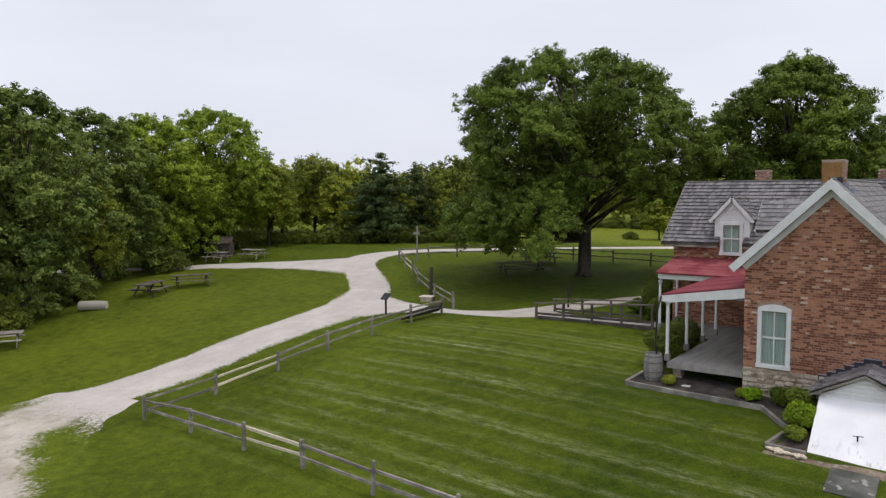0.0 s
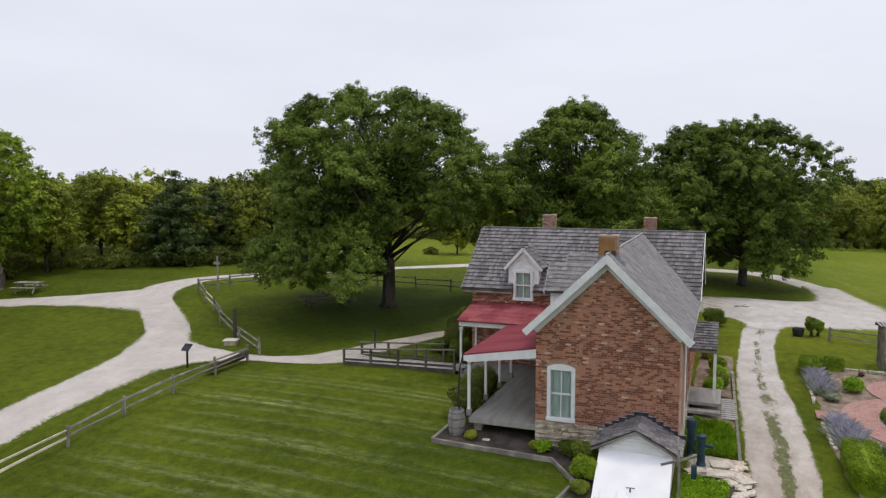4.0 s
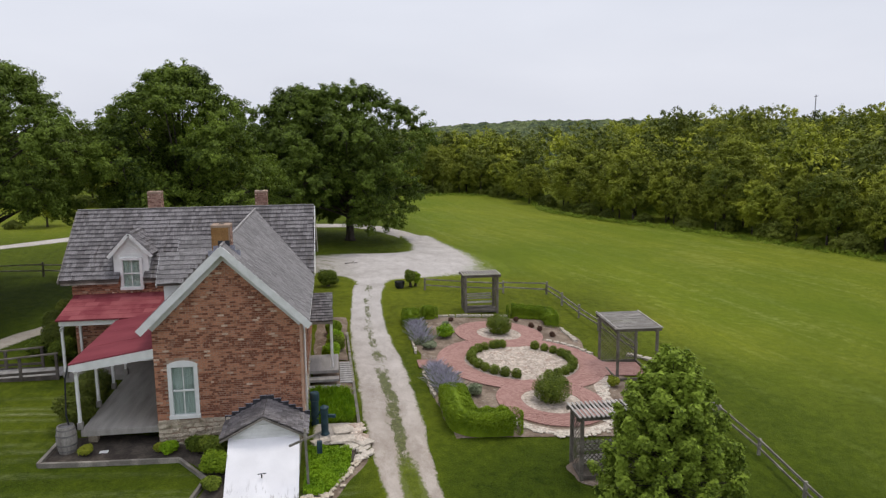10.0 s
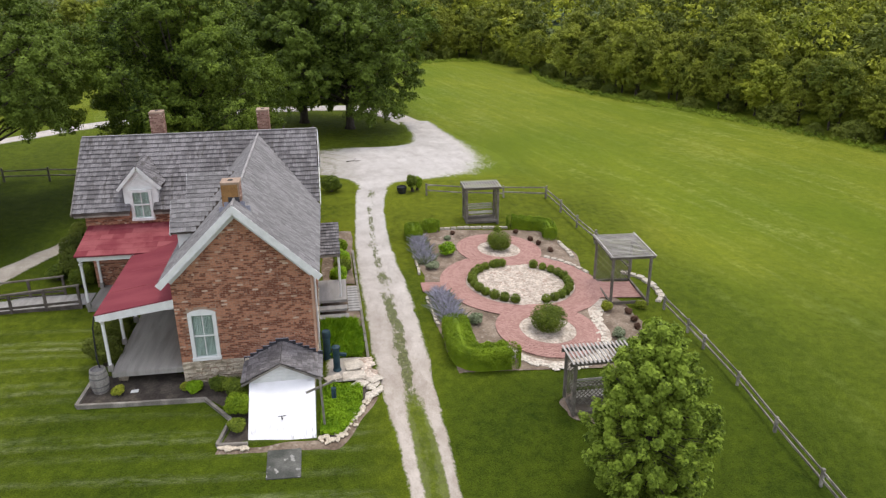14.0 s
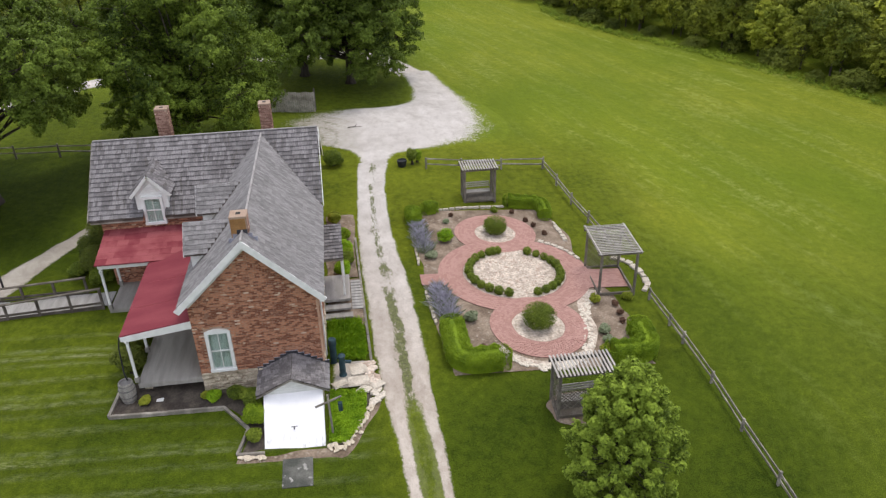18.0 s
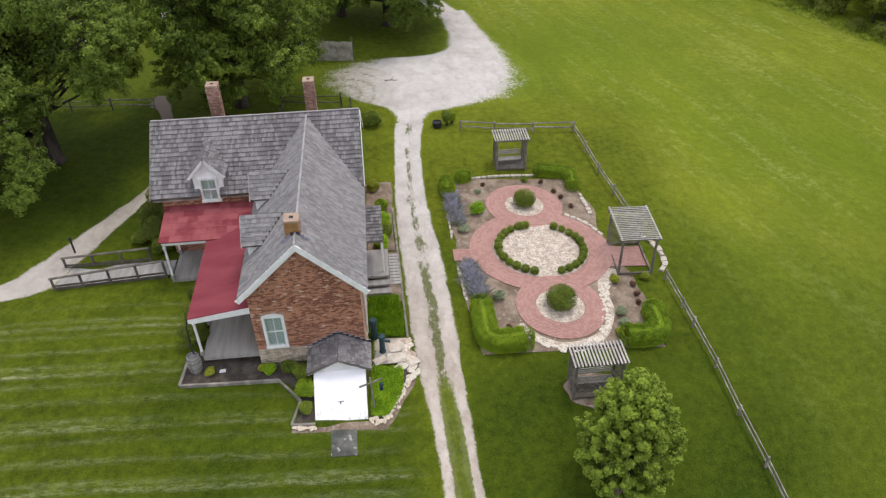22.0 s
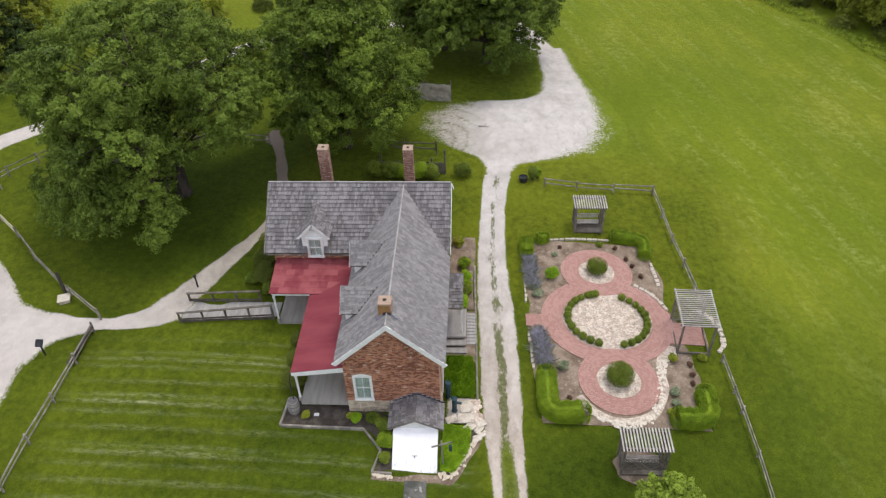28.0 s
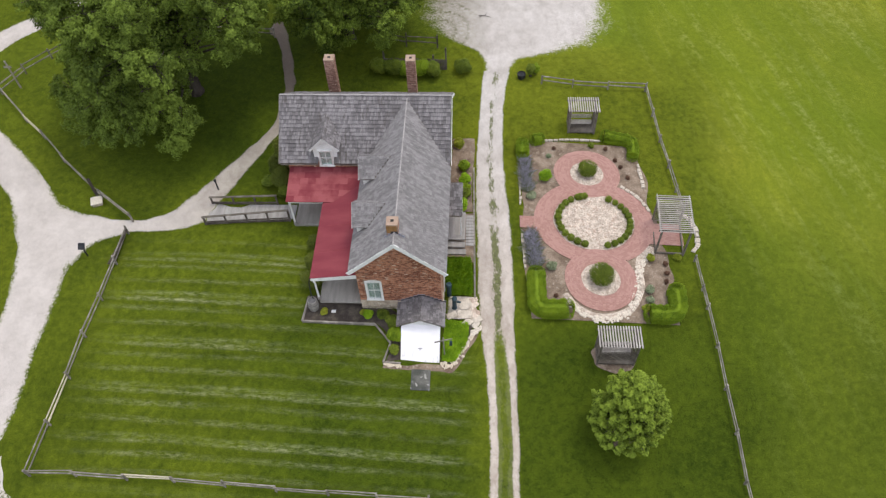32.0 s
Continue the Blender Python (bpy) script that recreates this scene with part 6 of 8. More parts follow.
def fence(pts, label, rails=2, height=1.05, material=M_FENCE, group="split-rail fences", pale=(), sag=0.055, post_h=1.12):
    """Posts at the points with split rails between them; each post and rail a part."""
    f = thing("rail_fence", label, "fence", group)
    for k, (x, y) in enumerate(pts):
        z = zg(x, y)
        hgt = post_h * random.uniform(0.93, 1.07)
        bm = bmesh.new()
        beam(bm, (x + random.uniform(-0.02, 0.02), y, z - 0.3), (x + random.uniform(-0.03, 0.03), y + random.uniform(-0.03, 0.03), z + hgt), 0.10, 0.09, 0.014)
        part("post", bm, material, f)
    for k in range(len(pts) - 1):
        (xa, ya), (xb, yb) = pts[k], pts[k + 1]
        for r in range(rails):
            h = height * (0.86 - 0.42 * r) if rails == 2 else height * (0.9 - 0.3 * r)
            za, zb = zg(xa, ya) + h + random.uniform(-sag, sag), zg(xb, yb) + h + random.uniform(-sag, sag)
            o = 0.04 * (-1) ** k
            bm = bmesh.new()
            beam(bm, (xa, ya + o, za), (xb, yb + o, zb), 0.05, 0.078, 0.014)
            part("rail", bm, M_FENCE_L if k in pale else material, f)
    return f


W = [(-17.5, -10.3), (-17.2, -7.5), (-16.8, -4.8), (-16.5, -2.3), (-16.1, 0.1), (-15.9, 2.7), (-15.8, 5.0)]
fence(W, "grey split-rail fence between lane and lawn, two rails new", pale=(1,), height=0.82, post_h=0.86)
fence([(-17.5, -10.3), (-14.9, -10.25), (-12.0, -10.4), (-9.4, -10.45), (-6.6, -10.6), (-3.8, -10.75), (-1.0, -10.85), (1.6, -10.95), (4.4, -11.0)], "grey split-rail fence along the lower lawn edge", pale=(2,), height=0.82, post_h=0.86)
fence([(-15.75, 5.95), (-18.4, 7.9), (-21.8, 10.8), (-23.8, 12.8), (-25.6, 14.3), (-28.4, 17.0), (-27.4, 19.2), (-26.0, 20.9), (-23.7, 23.4), (-20.8, 23.6), (-17.9, 24.0), (-14.9, 24.1), (-12.2, 24.1), (-9.3, 23.9)], "weathered dark rail fence round the shaded lawn", height=0.9, post_h=0.95, pale=(3,))
fence([(19.1, 19.3), (19.3, 16.7), (19.5, 14.2), (19.8, 11.9), (20.05, 9.8), (20.3, 8.0)], "grey split-rail fence between garden and open field", height=0.72, post_h=0.75)
fence([(20.5, 4.3), (20.65, 2.2), (20.75, 0.9), (20.95, -1.6), (21.1, -4.1), (21.35, -6.6), (21.45, -9.3), (21.65, -12), (21.85, -14.8)], "low grey two-rail fence between garden and open field", height=0.68, post_h=0.68, sag=0.015)
fence([(19.1, 19.3), (16.3, 19.25), (13.7, 19.25), (11.4, 19.45)], "grey split-rail fence closing the garden lawn", height=0.75, post_h=0.8)
fence([(3.5, 23.1), (1.1, 23.2), (-0.6, 23.6), (-0.7, 27.1)], "dark rail fence behind the farmhouse", 2, 1.05, M_FENCE_D, post_h=1.25)
gate = thing("yard_gate", "dark upright boards and tall posts closing the rear yard", "gate")
for k in range(29):
    x = -0.35 + k * 0.158
    z = zg(x, 20.6)
    boxed("board", (x, 20.6, z - 0.05), (x + 0.14, 20.63, z + 0.98 + random.uniform(-0.05, 0.05)), M_FENCE_D, gate, 0.004)
for x, h in ((-0.4, 1.5), (1.85, 1.3), (3.3, 1.3), (4.25, 2.0)):
    boxed("gate_post", (x - 0.06, 20.64, zg(x, 20.6) - 0.1), (x + 0.06, 20.76, zg(x, 20.6) + h), M_FENCE_D, gate, 0.01)
for z in (0.25, 0.8):
    beamed("ledger", (-0.4, 20.64, zg(-0.4, 20.6) + z), (4.25, 20.64, zg(4.25, 20.6) + z), 0.03, 0.09, M_FENCE_D, gate)

bf = thing("board_fence", "weathered grey upright board fence by the gravel lot", "fence")
for k in range(26):
    x = 0.1 + k * 0.165
    y = 31.4 - 0.02 * k
    z = zg(x, y)
    boxed("board", (x, y, z - 0.05), (x + 0.15, y + 0.03, z + 1.55 + random.uniform(-0.03, 0.03)), M_FENCE, bf, 0.004)
for x in (0.1, 2.2, 4.35):
    boxed("post", (x - 0.06, 31.42, zg(x, 31.4) - 0.1), (x + 0.06, 31.54, zg(x, 31.4) + 1.7), M_FENCE_D, bf, 0.01)

# ---- garden ----
NC, BC, SC = (14.15, 10.92), (14.33, 6.93), (14.45, 2.56)


def disc(name, c, rx, ry, lift, material, label="", category="", kind="", inner=0.0, seg=72, rows=6, rag=0.0):
    vs = []
    for i in range(rows + 1):
        f = inner + (1 - inner) * i / rows
        for j in range(seg):
            a = 6.28318 * j / seg
            q = 1 + rag * noise.noise(Vector((math.cos(a) * 2, math.sin(a) * 2, rx))) if i == rows else 1
            x, y = c[0] + rx * f * q * math.cos(a), c[1] + ry * f * q * math.sin(a)
            vs.append((x, y, zg(x, y) + lift))
    fs = [(i * seg + j, (i + 1) * seg + j, (i + 1) * seg + (j + 1) % seg, i * seg + (j + 1) % seg) for i in range(rows) for j in range(seg)]
    if inner == 0.0:
        fs += []
    ob = raw(name, vs, fs, material, smooth=True)
    return tagged(ob, label, category, kind=kind)


disc("arbour_patch", (14.85, -2.55), 1.32, 0.92, 0.03, M_SOIL, "bare trodden earth round the arbour's foot", "soil", "structure", rag=0.12)
disc("mulch_patch", (14.9, -6.95), 0.8, 0.75, 0.03, M_SOIL, "bare earth round the young maple's foot", "soil", "structure", rag=0.2)
strip("flower_bed", [(10.05, -0.35), (9.75, 3), (9.6, 8), (9.7, 13.7)], [(18.95, -0.3), (18.9, 4), (18.2, 9), (17.8, 13.6)], 60, 36, 0.03, M_SOIL, 0.3, "bare mulched soil bed round the brick rings", "garden bed")
disc("ring_base", BC, 3.84, 3.28, 0.066, M_SAND, "sand bed under the large paver ring", "paving", "structure", 0.6)
disc("ring_base", NC, 2.22, 2.0, 0.070, M_SAND, "sand bed under the upper paver ring", "paving", "structure", 0.3)
disc("ring_base", SC, 2.25, 2.2, 0.072, M_SAND, "sand bed under the lower paver ring", "paving", "structure", 0.4)
disc("pebble_bed", BC, 2.62, 2.22, 0.07, M_PEBBLE, "pale pebble bed inside the large ring", "pebbles", "stuff", 0.0, rag=0.03)
disc("pebble_bed", NC, 1.14, 1.02, 0.075, M_PEBBLE, "pale pebble bed round the upper bush", "pebbles", "stuff", 0.0, rag=0.03)
disc("pebble_bed", SC, 1.22, 1.15, 0.078, M_PEBBLE, "pale pebble bed round the lower bush", "pebbles", "stuff", 0.0, rag=0.03)


def paver_ring(name, label, c, r0, r1, ry, lift, singles=None, skip=None, seed=1):
    """Concentric courses of clay pavers with open joints."""
    rg = random.Random(seed)
    e = thing(name, label, "brick paving", "paver rings", kind="structure")
    vs, fs, made, r = [], [], 0, r0
    while r < r1 - 0.05:
        n = max(int(6.28318 * r / 0.205), 6)
        off = rg.random()
        for k in range(n):
            a0, a1 = 6.28318 * (k + off) / n, 6.28318 * (k + off + 0.965) / n
            am = (a0 + a1) / 2
            x, y = c[0] + (r + 0.05) * math.cos(am), c[1] + (r + 0.05) * ry * math.sin(am)
            if skip and skip(x, y):
                continue
            h = lift + rg.uniform(-0.004, 0.004)
            if singles and singles(x, y) and made < 300:
                tangent = math.atan2(ry * math.cos(am), -math.sin(am))
                piece("paver", ME_PAVER, Matrix.Translation((x, y, zg(x, y) + h - 0.02)) @ Matrix.Rotation(tangent, 4, "Z") @ Matrix.Diagonal((0.196, 0.097, 0.05, 1)), e)
                made += 1
                continue
            b = len(vs)
            for z in (-0.03, 0.0):
                for rr, aa in ((r, a0), (r + 0.095, a0), (r + 0.095, a1), (r, a1)):
                    px, py = c[0] + rr * math.cos(aa), c[1] + rr * ry * math.sin(aa)
                    vs.append((px, py, zg(px, py) + h + z))
            fs += [(b + 4, b + 5, b + 6, b + 7), (b, b + 1, b + 5, b + 4), (b + 1, b + 2, b + 6, b + 5), (b + 2, b + 3, b + 7, b + 6), (b + 3, b, b + 4, b + 7)]
        r += 0.102
    tagged(raw("paving", vs, fs, M_PAVER, e), kind="stuff")


inS = lambda x, y: ((x - SC[0]) / 2.25) ** 2 + ((y - SC[1]) / 2.2) ** 2 < 1
inN = lambda x, y: ((x - NC[0]) / 2.22) ** 2 + ((y - NC[1]) / 2.0) ** 2 < 1
paver_ring("paver_ring", "pinkish red clay paver ring round a clipped bush", SC, 1.24, 2.25, 0.98, 0.085, lambda x, y: y < 1.55, None, 1)
paver_ring("paver_ring", "pinkish red clay paver ring round a small bush", NC, 1.14, 2.22, 0.90, 0.083, None, None, 2)
paver_ring("paver_ring", "large pinkish red clay paver ring round a pebble bed", BC, 2.68, 3.86, 0.855, 0.081, None, lambda x, y: inS(x, y) or inN(x, y), 3)


def paver_walk(x0, x1, y0, y1, lift, label):
    e = thing("paver_walk", label, "brick paving", kind="structure")
    vs, fs = [], []
    y, row = y0, 0
    while y < y1 - 0.04:
        x = x0 - (0.1 if row % 2 else 0)
        while x < x1 - 0.03:
            xa, xb = max(x, x0), min(x + 0.195, x1)
            if ((xa + xb) / 2 - BC[0]) ** 2 / 3.8**2 + (y + 0.05 - BC[1]) ** 2 / 3.25**2 > 1.0:
                b = len(vs)
                for z in (-0.03, 0.0):
                    for px, py in ((xa, y), (xb, y), (xb, y + 0.095), (xa, y + 0.095)):
                        vs.append((px, py, zg(px, py) + lift + z))
                fs += [(b + 4, b + 5, b + 6, b + 7), (b, b + 1, b + 5, b + 4), (b + 1, b + 2, b + 6, b + 5), (b + 2, b + 3, b + 7, b + 6), (b + 3, b, b + 4, b + 7)]
            x += 0.205
        y += 0.102
        row += 1
    tagged(raw("paving", vs, fs, M_PAVER, e), kind="stuff")


paver_walk(9.5, 11.0, 6.2, 7.1, 0.08, "short clay paver walk from the drive")
paver_walk(17.4, 20.0, 5.4, 7.0, 0.08, "clay paver floor under the arbour")


def chip_stone(rg, s):
    bm = bmesh.new()
    bmesh.ops.create_icosphere(bm, subdivisions=1, radius=0.5)
    for v in bm.verts:
        v.co = Vector((v.co.x * s[0] * rg.uniform(0.75, 1.2), v.co.y * s[1] * rg.uniform(0.75, 1.2), v.co.z * s[2] * rg.uniform(0.7, 1.1)))
    return bm


def loose_stones(name, label, line, count, width, size, seed, group="", parent=None, material=None):
    """Separate rough stones scattered along a line on the ground."""
    rg = random.Random(seed)
    e = thing(name, label, "stones", group)
    meshes = []
    for k in range(6):
        me = bpy.data.meshes.new("stone")
        bm = chip_stone(rg, (size * rg.uniform(0.8, 1.6), size * rg.uniform(0.6, 1.1), size * rg.uniform(0.3, 0.6)))
        bm.to_mesh(me)
        bm.free()
        me.materials.append(material or M_WHITESTONE)
        meshes.append(me)
    pts = smooth_line(line, count)
    for x, y in pts:
        x, y = x + rg.uniform(-width, width), y + rg.uniform(-width, width)
        piece("stone", rg.choice(meshes), Matrix.Translation((x, y, zg(x, y) + 0.05 + 0.04 * size)) @ Matrix.Rotation(rg.uniform(0, 6.28), 4, "Z"), e)


loose_stones("stone_edging", "pale broken limestone edging round the lower ring", [(17.8, 4.7), (17.0, 3.6), (16.75, 2.2), (16.3, 0.9), (15.6, 0.1), (14.4, -0.25), (13.2, 0.1), (12.3, 1.0)], 190, 0.2, 0.19, 5)
strip("stone_band", [(17.4, 5.3), (16.75, 4.0), (16.78, 2.5), (16.3, 1.1), (15.4, 0.42), (14.4, 0.2), (13.3, 0.5), (12.35, 1.5)], [(18.3, 5.1), (17.25, 3.75), (17.15, 2.3), (16.55, 0.75), (15.6, 0.0), (14.4, -0.2), (13.0, 0.12), (12.0, 1.35)], 60, 6, 0.07, M_PEBBLE, 0.08, "band of pale crushed limestone round the lower ring", "stones", "stuff")
KERB = []
for k in range(5):
    bm = box(bmesh.new(), (-0.5, -0.5, -0.5), (0.5, 0.5, 0.5), 0.09)
    rk = random.Random(400 + k)
    for v in bm.verts:
        v.co += Vector((rk.uniform(-0.06, 0.06), rk.uniform(-0.12, 0.12), rk.uniform(-0.08, 0.08)))
    me = bpy.data.meshes.new("stone")
    bm.to_mesh(me)
    bm.free()
    me.materials.append(M_WHITESTONE)
    KERB.append(me)


def kerb_stones(label, line, count, seed, wide=0.17, gap=0.93):
    """Rough flat stones laid end to end along a bed's edge."""
    rg = random.Random(seed)
    e = thing("stone_kerb", label, "stones", "stone kerbs")
    pts = smooth_line(line, count + 1)
    for (xa, ya), (xb, yb) in zip(pts, pts[1:]):
        x, y, ln = (xa + xb) / 2, (ya + yb) / 2, math.hypot(xb - xa, yb - ya)
        piece("stone", rg.choice(KERB), Matrix.Translation((x + rg.uniform(-0.03, 0.03), y + rg.uniform(-0.03, 0.03), zg(x, y) + 0.07)) @ Matrix.Rotation(math.atan2(yb - ya, xb - xa) + rg.uniform(-0.08, 0.08), 4, "Z") @ Matrix.Diagonal((ln * gap * rg.uniform(0.8, 1.05), wide * rg.uniform(0.75, 1.3), 0.13 * rg.uniform(0.8, 1.2), 1)), e)


kerb_stones("pale flat stones bordering the upper bed", [(16.3, 9.95), (17.0, 9.5), (17.6, 8.8), (18.05, 8.0)], 7, 6, 0.2)
kerb_stones("pale flat stones at the bed's outer side", [(17.7, 12.0), (17.85, 11.0), (17.92, 9.9)], 6, 7, 0.2)
kerb_stones("pale flat stones along the upper bed edge", [(11.3, 13.7), (13, 13.9), (14.2, 13.95), (15.3, 13.95)], 11, 8, 0.13)
kerb_stones("pale flat stones along the drive side of the bed", [(9.62, 11.5), (9.6, 10), (9.55, 8)], 9, 9, 0.13)
kerb_stones("pale flat stones beside the catmint", [(9.65, 5.7), (9.7, 4.4), (9.75, 3.0)], 7, 10, 0.13)
kerb_stones("pale stones round the arbour's foot", [(19.8, 8.1), (20.6, 7.6), (20.95, 6.6), (20.9, 5.6), (20.5, 4.95)], 9, 11, 0.26)
loose_stones("broken_flags", "broken pinkish flat stones strewn over the pebble bed", [(12.6, 7.6), (13.6, 8.2), (15.0, 8.1), (15.9, 7.2), (15.2, 6.2), (13.8, 6.0), (12.9, 6.6), (14.2, 7.2)], 120, 0.34, 0.2, 12, material=M_FLAG)
loose_stones("broken_flags", "broken pale flat stones at the bed's opening", [(13.8, 8.9), (14.2, 8.6), (14.5, 5.6), (14.6, 5.0)], 24, 0.22, 0.17, 13, material=M_FLAG)


def shrub(name, label, at, r, h, material, leaves, size, seed, group="", lobes=14, category="bush"):
    """A clipped or loose bush: a twiggy core and a dense skin of small leaves."""
    rg = random.Random(seed)
    e = thing(name, label, category, group, at=(at[0], at[1], zg(*at)))
    cs, rs = [(0, 0, h * 0.5)], [r * (0.72 if lobes > 8 else 0.93)]
    for _ in range(lobes):
        a, q = rg.uniform(0, 6.28), rg.uniform(0.25, 0.52)
        cs.append((r * q * math.cos(a), r * q * math.sin(a), h * rg.uniform(0.3, 0.68)))
        rs.append(r * rg.uniform(0.36, 0.5))
    bm = bmesh.new()
    for k in range(7):
        c = cs[k % len(cs)]
        tube(bm, [(0.03 * k - 0.1, 0, -0.05), (c[0] * 0.5, c[1] * 0.5, h * 0.3), c], [0.03, 0.02, 0.008], 5)
    tagged(part("branching", bm, M_BARK, e), kind="stuff")
    tagged(leaf_cloud("foliage", cs, rs, leaves, size, material, e, min(1.0, 0.5 * h / r), seed), kind="stuff")
    return e


shrub("round_bush", "clipped round green bush in the lower ring", SC, 0.84, 1.25, L_BOX, 10000, 0.034, 1, "ring bushes", 7)
shrub("round_bush", "clipped round green bush in the upper ring", (NC[0], NC[1] + 0.05), 0.70, 1.1, L_BOX, 8000, 0.034, 2, "ring bushes", 7)
first = None
k = 0
for a in list(np.arange(102, 258, 12.5)) + list(np.arange(288, 433, 12.2)):
    x, y = BC[0] + 2.35 * math.cos(radians(a)), BC[1] + 2.0 * math.sin(radians(a))
    if first is None:
        first = shrub("box_ball", "small clipped box ball edging the pebble bed", (x, y), 0.235, 0.46, L_BOX, 1500, 0.03, 30, "box balls round the bed", 2)
    else:
        copy_thing(first, Matrix.Translation((x, y, zg(x, y))) @ Matrix.Rotation(k * 1.3, 4, "Z") @ Matrix.Scale(random.uniform(0.9, 1.12), 4))
    k += 1
k = 0
for x, y in ((13.55, 8.8),):
    copy_thing(first, Matrix.Translation((x, y, zg(x, y))) @ Matrix.Scale(1.05, 4))


def clipped_hedge(label, line, seed, w=0.5, h=0.95):
    """A clipped hedge: a run with a rounded box section, skinned in small leaves."""
    rg = np.random.default_rng(seed)
    x0, y0 = line[0]
    e = thing("clipped_hedge", label, "hedge", "clipped hedges", at=(x0, y0, zg(x0, y0)))
    pts = smooth_line(line, 200)
    run_len = np.linalg.norm(np.diff(pts, axis=0), axis=1).sum()
    n = int(4600 * (run_len + 2 * w) * (2 * w + h))
    k = rg.integers(0, 200, n)
    tang = np.gradient(pts, axis=0)[k]
    tang /= np.linalg.norm(tang, axis=1)[:, None]
    a = rg.uniform(0, math.pi, n)
    ca, sa = np.cos(a), np.sin(a)
    across = np.sign(ca) * np.abs(ca) ** 0.45 * w
    up = sa**0.4 * h
    wobble = 1 + 0.05 * np.sin(k * 0.21) + rg.normal(0, 0.035, n)
    px = pts[k, 0] - tang[:, 1] * across * wobble - x0
    py = pts[k, 1] + tang[:, 0] * across * wobble - y0
    drop = np.array([zg(*pts[i]) for i in range(200)])[k] - zg(x0, y0)
    pos = np.stack([px, py, up * wobble + drop], 1)
    cap = rg.random(n) < w / (run_len + 2 * w)
    s = rg.uniform(-1, 1, n)[cap]
    tip = np.where(rg.random(cap.sum()) < 0.5, 0, 199)
    d = np.stack([pts[0] - pts[1], pts[199] - pts[198]])[(tip > 0).astype(int)]
    d /= np.linalg.norm(d, axis=1)[:, None]
    bulge = 0.75 * w * np.sqrt(1 - s**2)
    pos[cap, 0] = pts[tip, 0] + d[:, 0] * bulge - d[:, 1] * s * w - x0
    pos[cap, 1] = pts[tip, 1] + d[:, 1] * bulge + d[:, 0] * s * w - y0
    pos[cap, 2] = rg.uniform(0, 0.95, cap.sum()) * h + np.array([zg(*pts[i]) for i in (0, 199)])[(tip > 0).astype(int)] - zg(x0, y0)
    bm = bmesh.new()
    for i in range(0, 200, 25):
        q = (pts[i][0] - x0, pts[i][1] - y0, zg(*pts[i]) - zg(x0, y0))
        tube(bm, [(q[0], q[1], q[2] - 0.05), (q[0] + 0.05, q[1], q[2] + 0.3), (q[0], q[1] + 0.04, q[2] + 0.6)], [0.035, 0.025, 0.012], 5)
    tagged(part("branching", bm, M_BARK, e), kind="stuff")
    vs = [(x, y, z) for i in range(0, 200, 5) for x, y, z in [(pts[i][0] - x0 - t * w * 0.8 * np.gradient(pts, axis=0)[i][1] / np.linalg.norm(np.gradient(pts, axis=0)[i]), pts[i][1] - y0 + t * w * 0.8 * np.gradient(pts, axis=0)[i][0] / np.linalg.norm(np.gradient(pts, axis=0)[i]), zg(*pts[i]) - zg(x0, y0) + v * h) for t, v in ((-1.12, 0), (-1.05, 0.9), (1.05, 0.9), (1.12, 0))]]
    fs = [(4 * i + j, 4 * i + j + 1, 4 * i + 5 + j, 4 * i + 4 + j) for i in range(39) for j in range(3)] + [(0, 1, 2, 3), (159, 158, 157, 156)]
    raw("inner_growth", vs, fs, L_HEDGE, e)
    tagged(leaf_cloud("foliage", pos, np.full(n, 0.025), n, 0.026, L_HEDGE, e, 1.0, seed), kind="stuff")


clipped_hedge("L-shaped clipped bright green hedge at the garden corner", [(10.4, 2.5), (10.4, 1.2), (10.45, 0.45), (10.8, 0.15), (11.4, 0.12), (12.2, 0.2)], 1, 0.54, 0.78)
clipped_hedge("clipped green hedge with a rounded end near the fence", [(17.2, 0.15), (18.2, 0.15), (18.75, 0.35), (18.92, 0.9), (18.92, 1.8)], 2, 0.52, 0.78)
clipped_hedge("clipped green hedge block by the drive", [(9.8, 13.1), (9.8, 12.1)], 3, 0.42, 0.68)
clipped_hedge("small clipped green hedge block", [(10.6, 13.5), (11.1, 13.65)], 4, 0.34, 0.62)
clipped_hedge("clipped dark green hedge beyond the upper ring", [(15.6, 14.2), (16.6, 14.0), (17.3, 13.8), (17.5, 13.3), (17.4, 12.5)], 5, 0.38, 0.66)

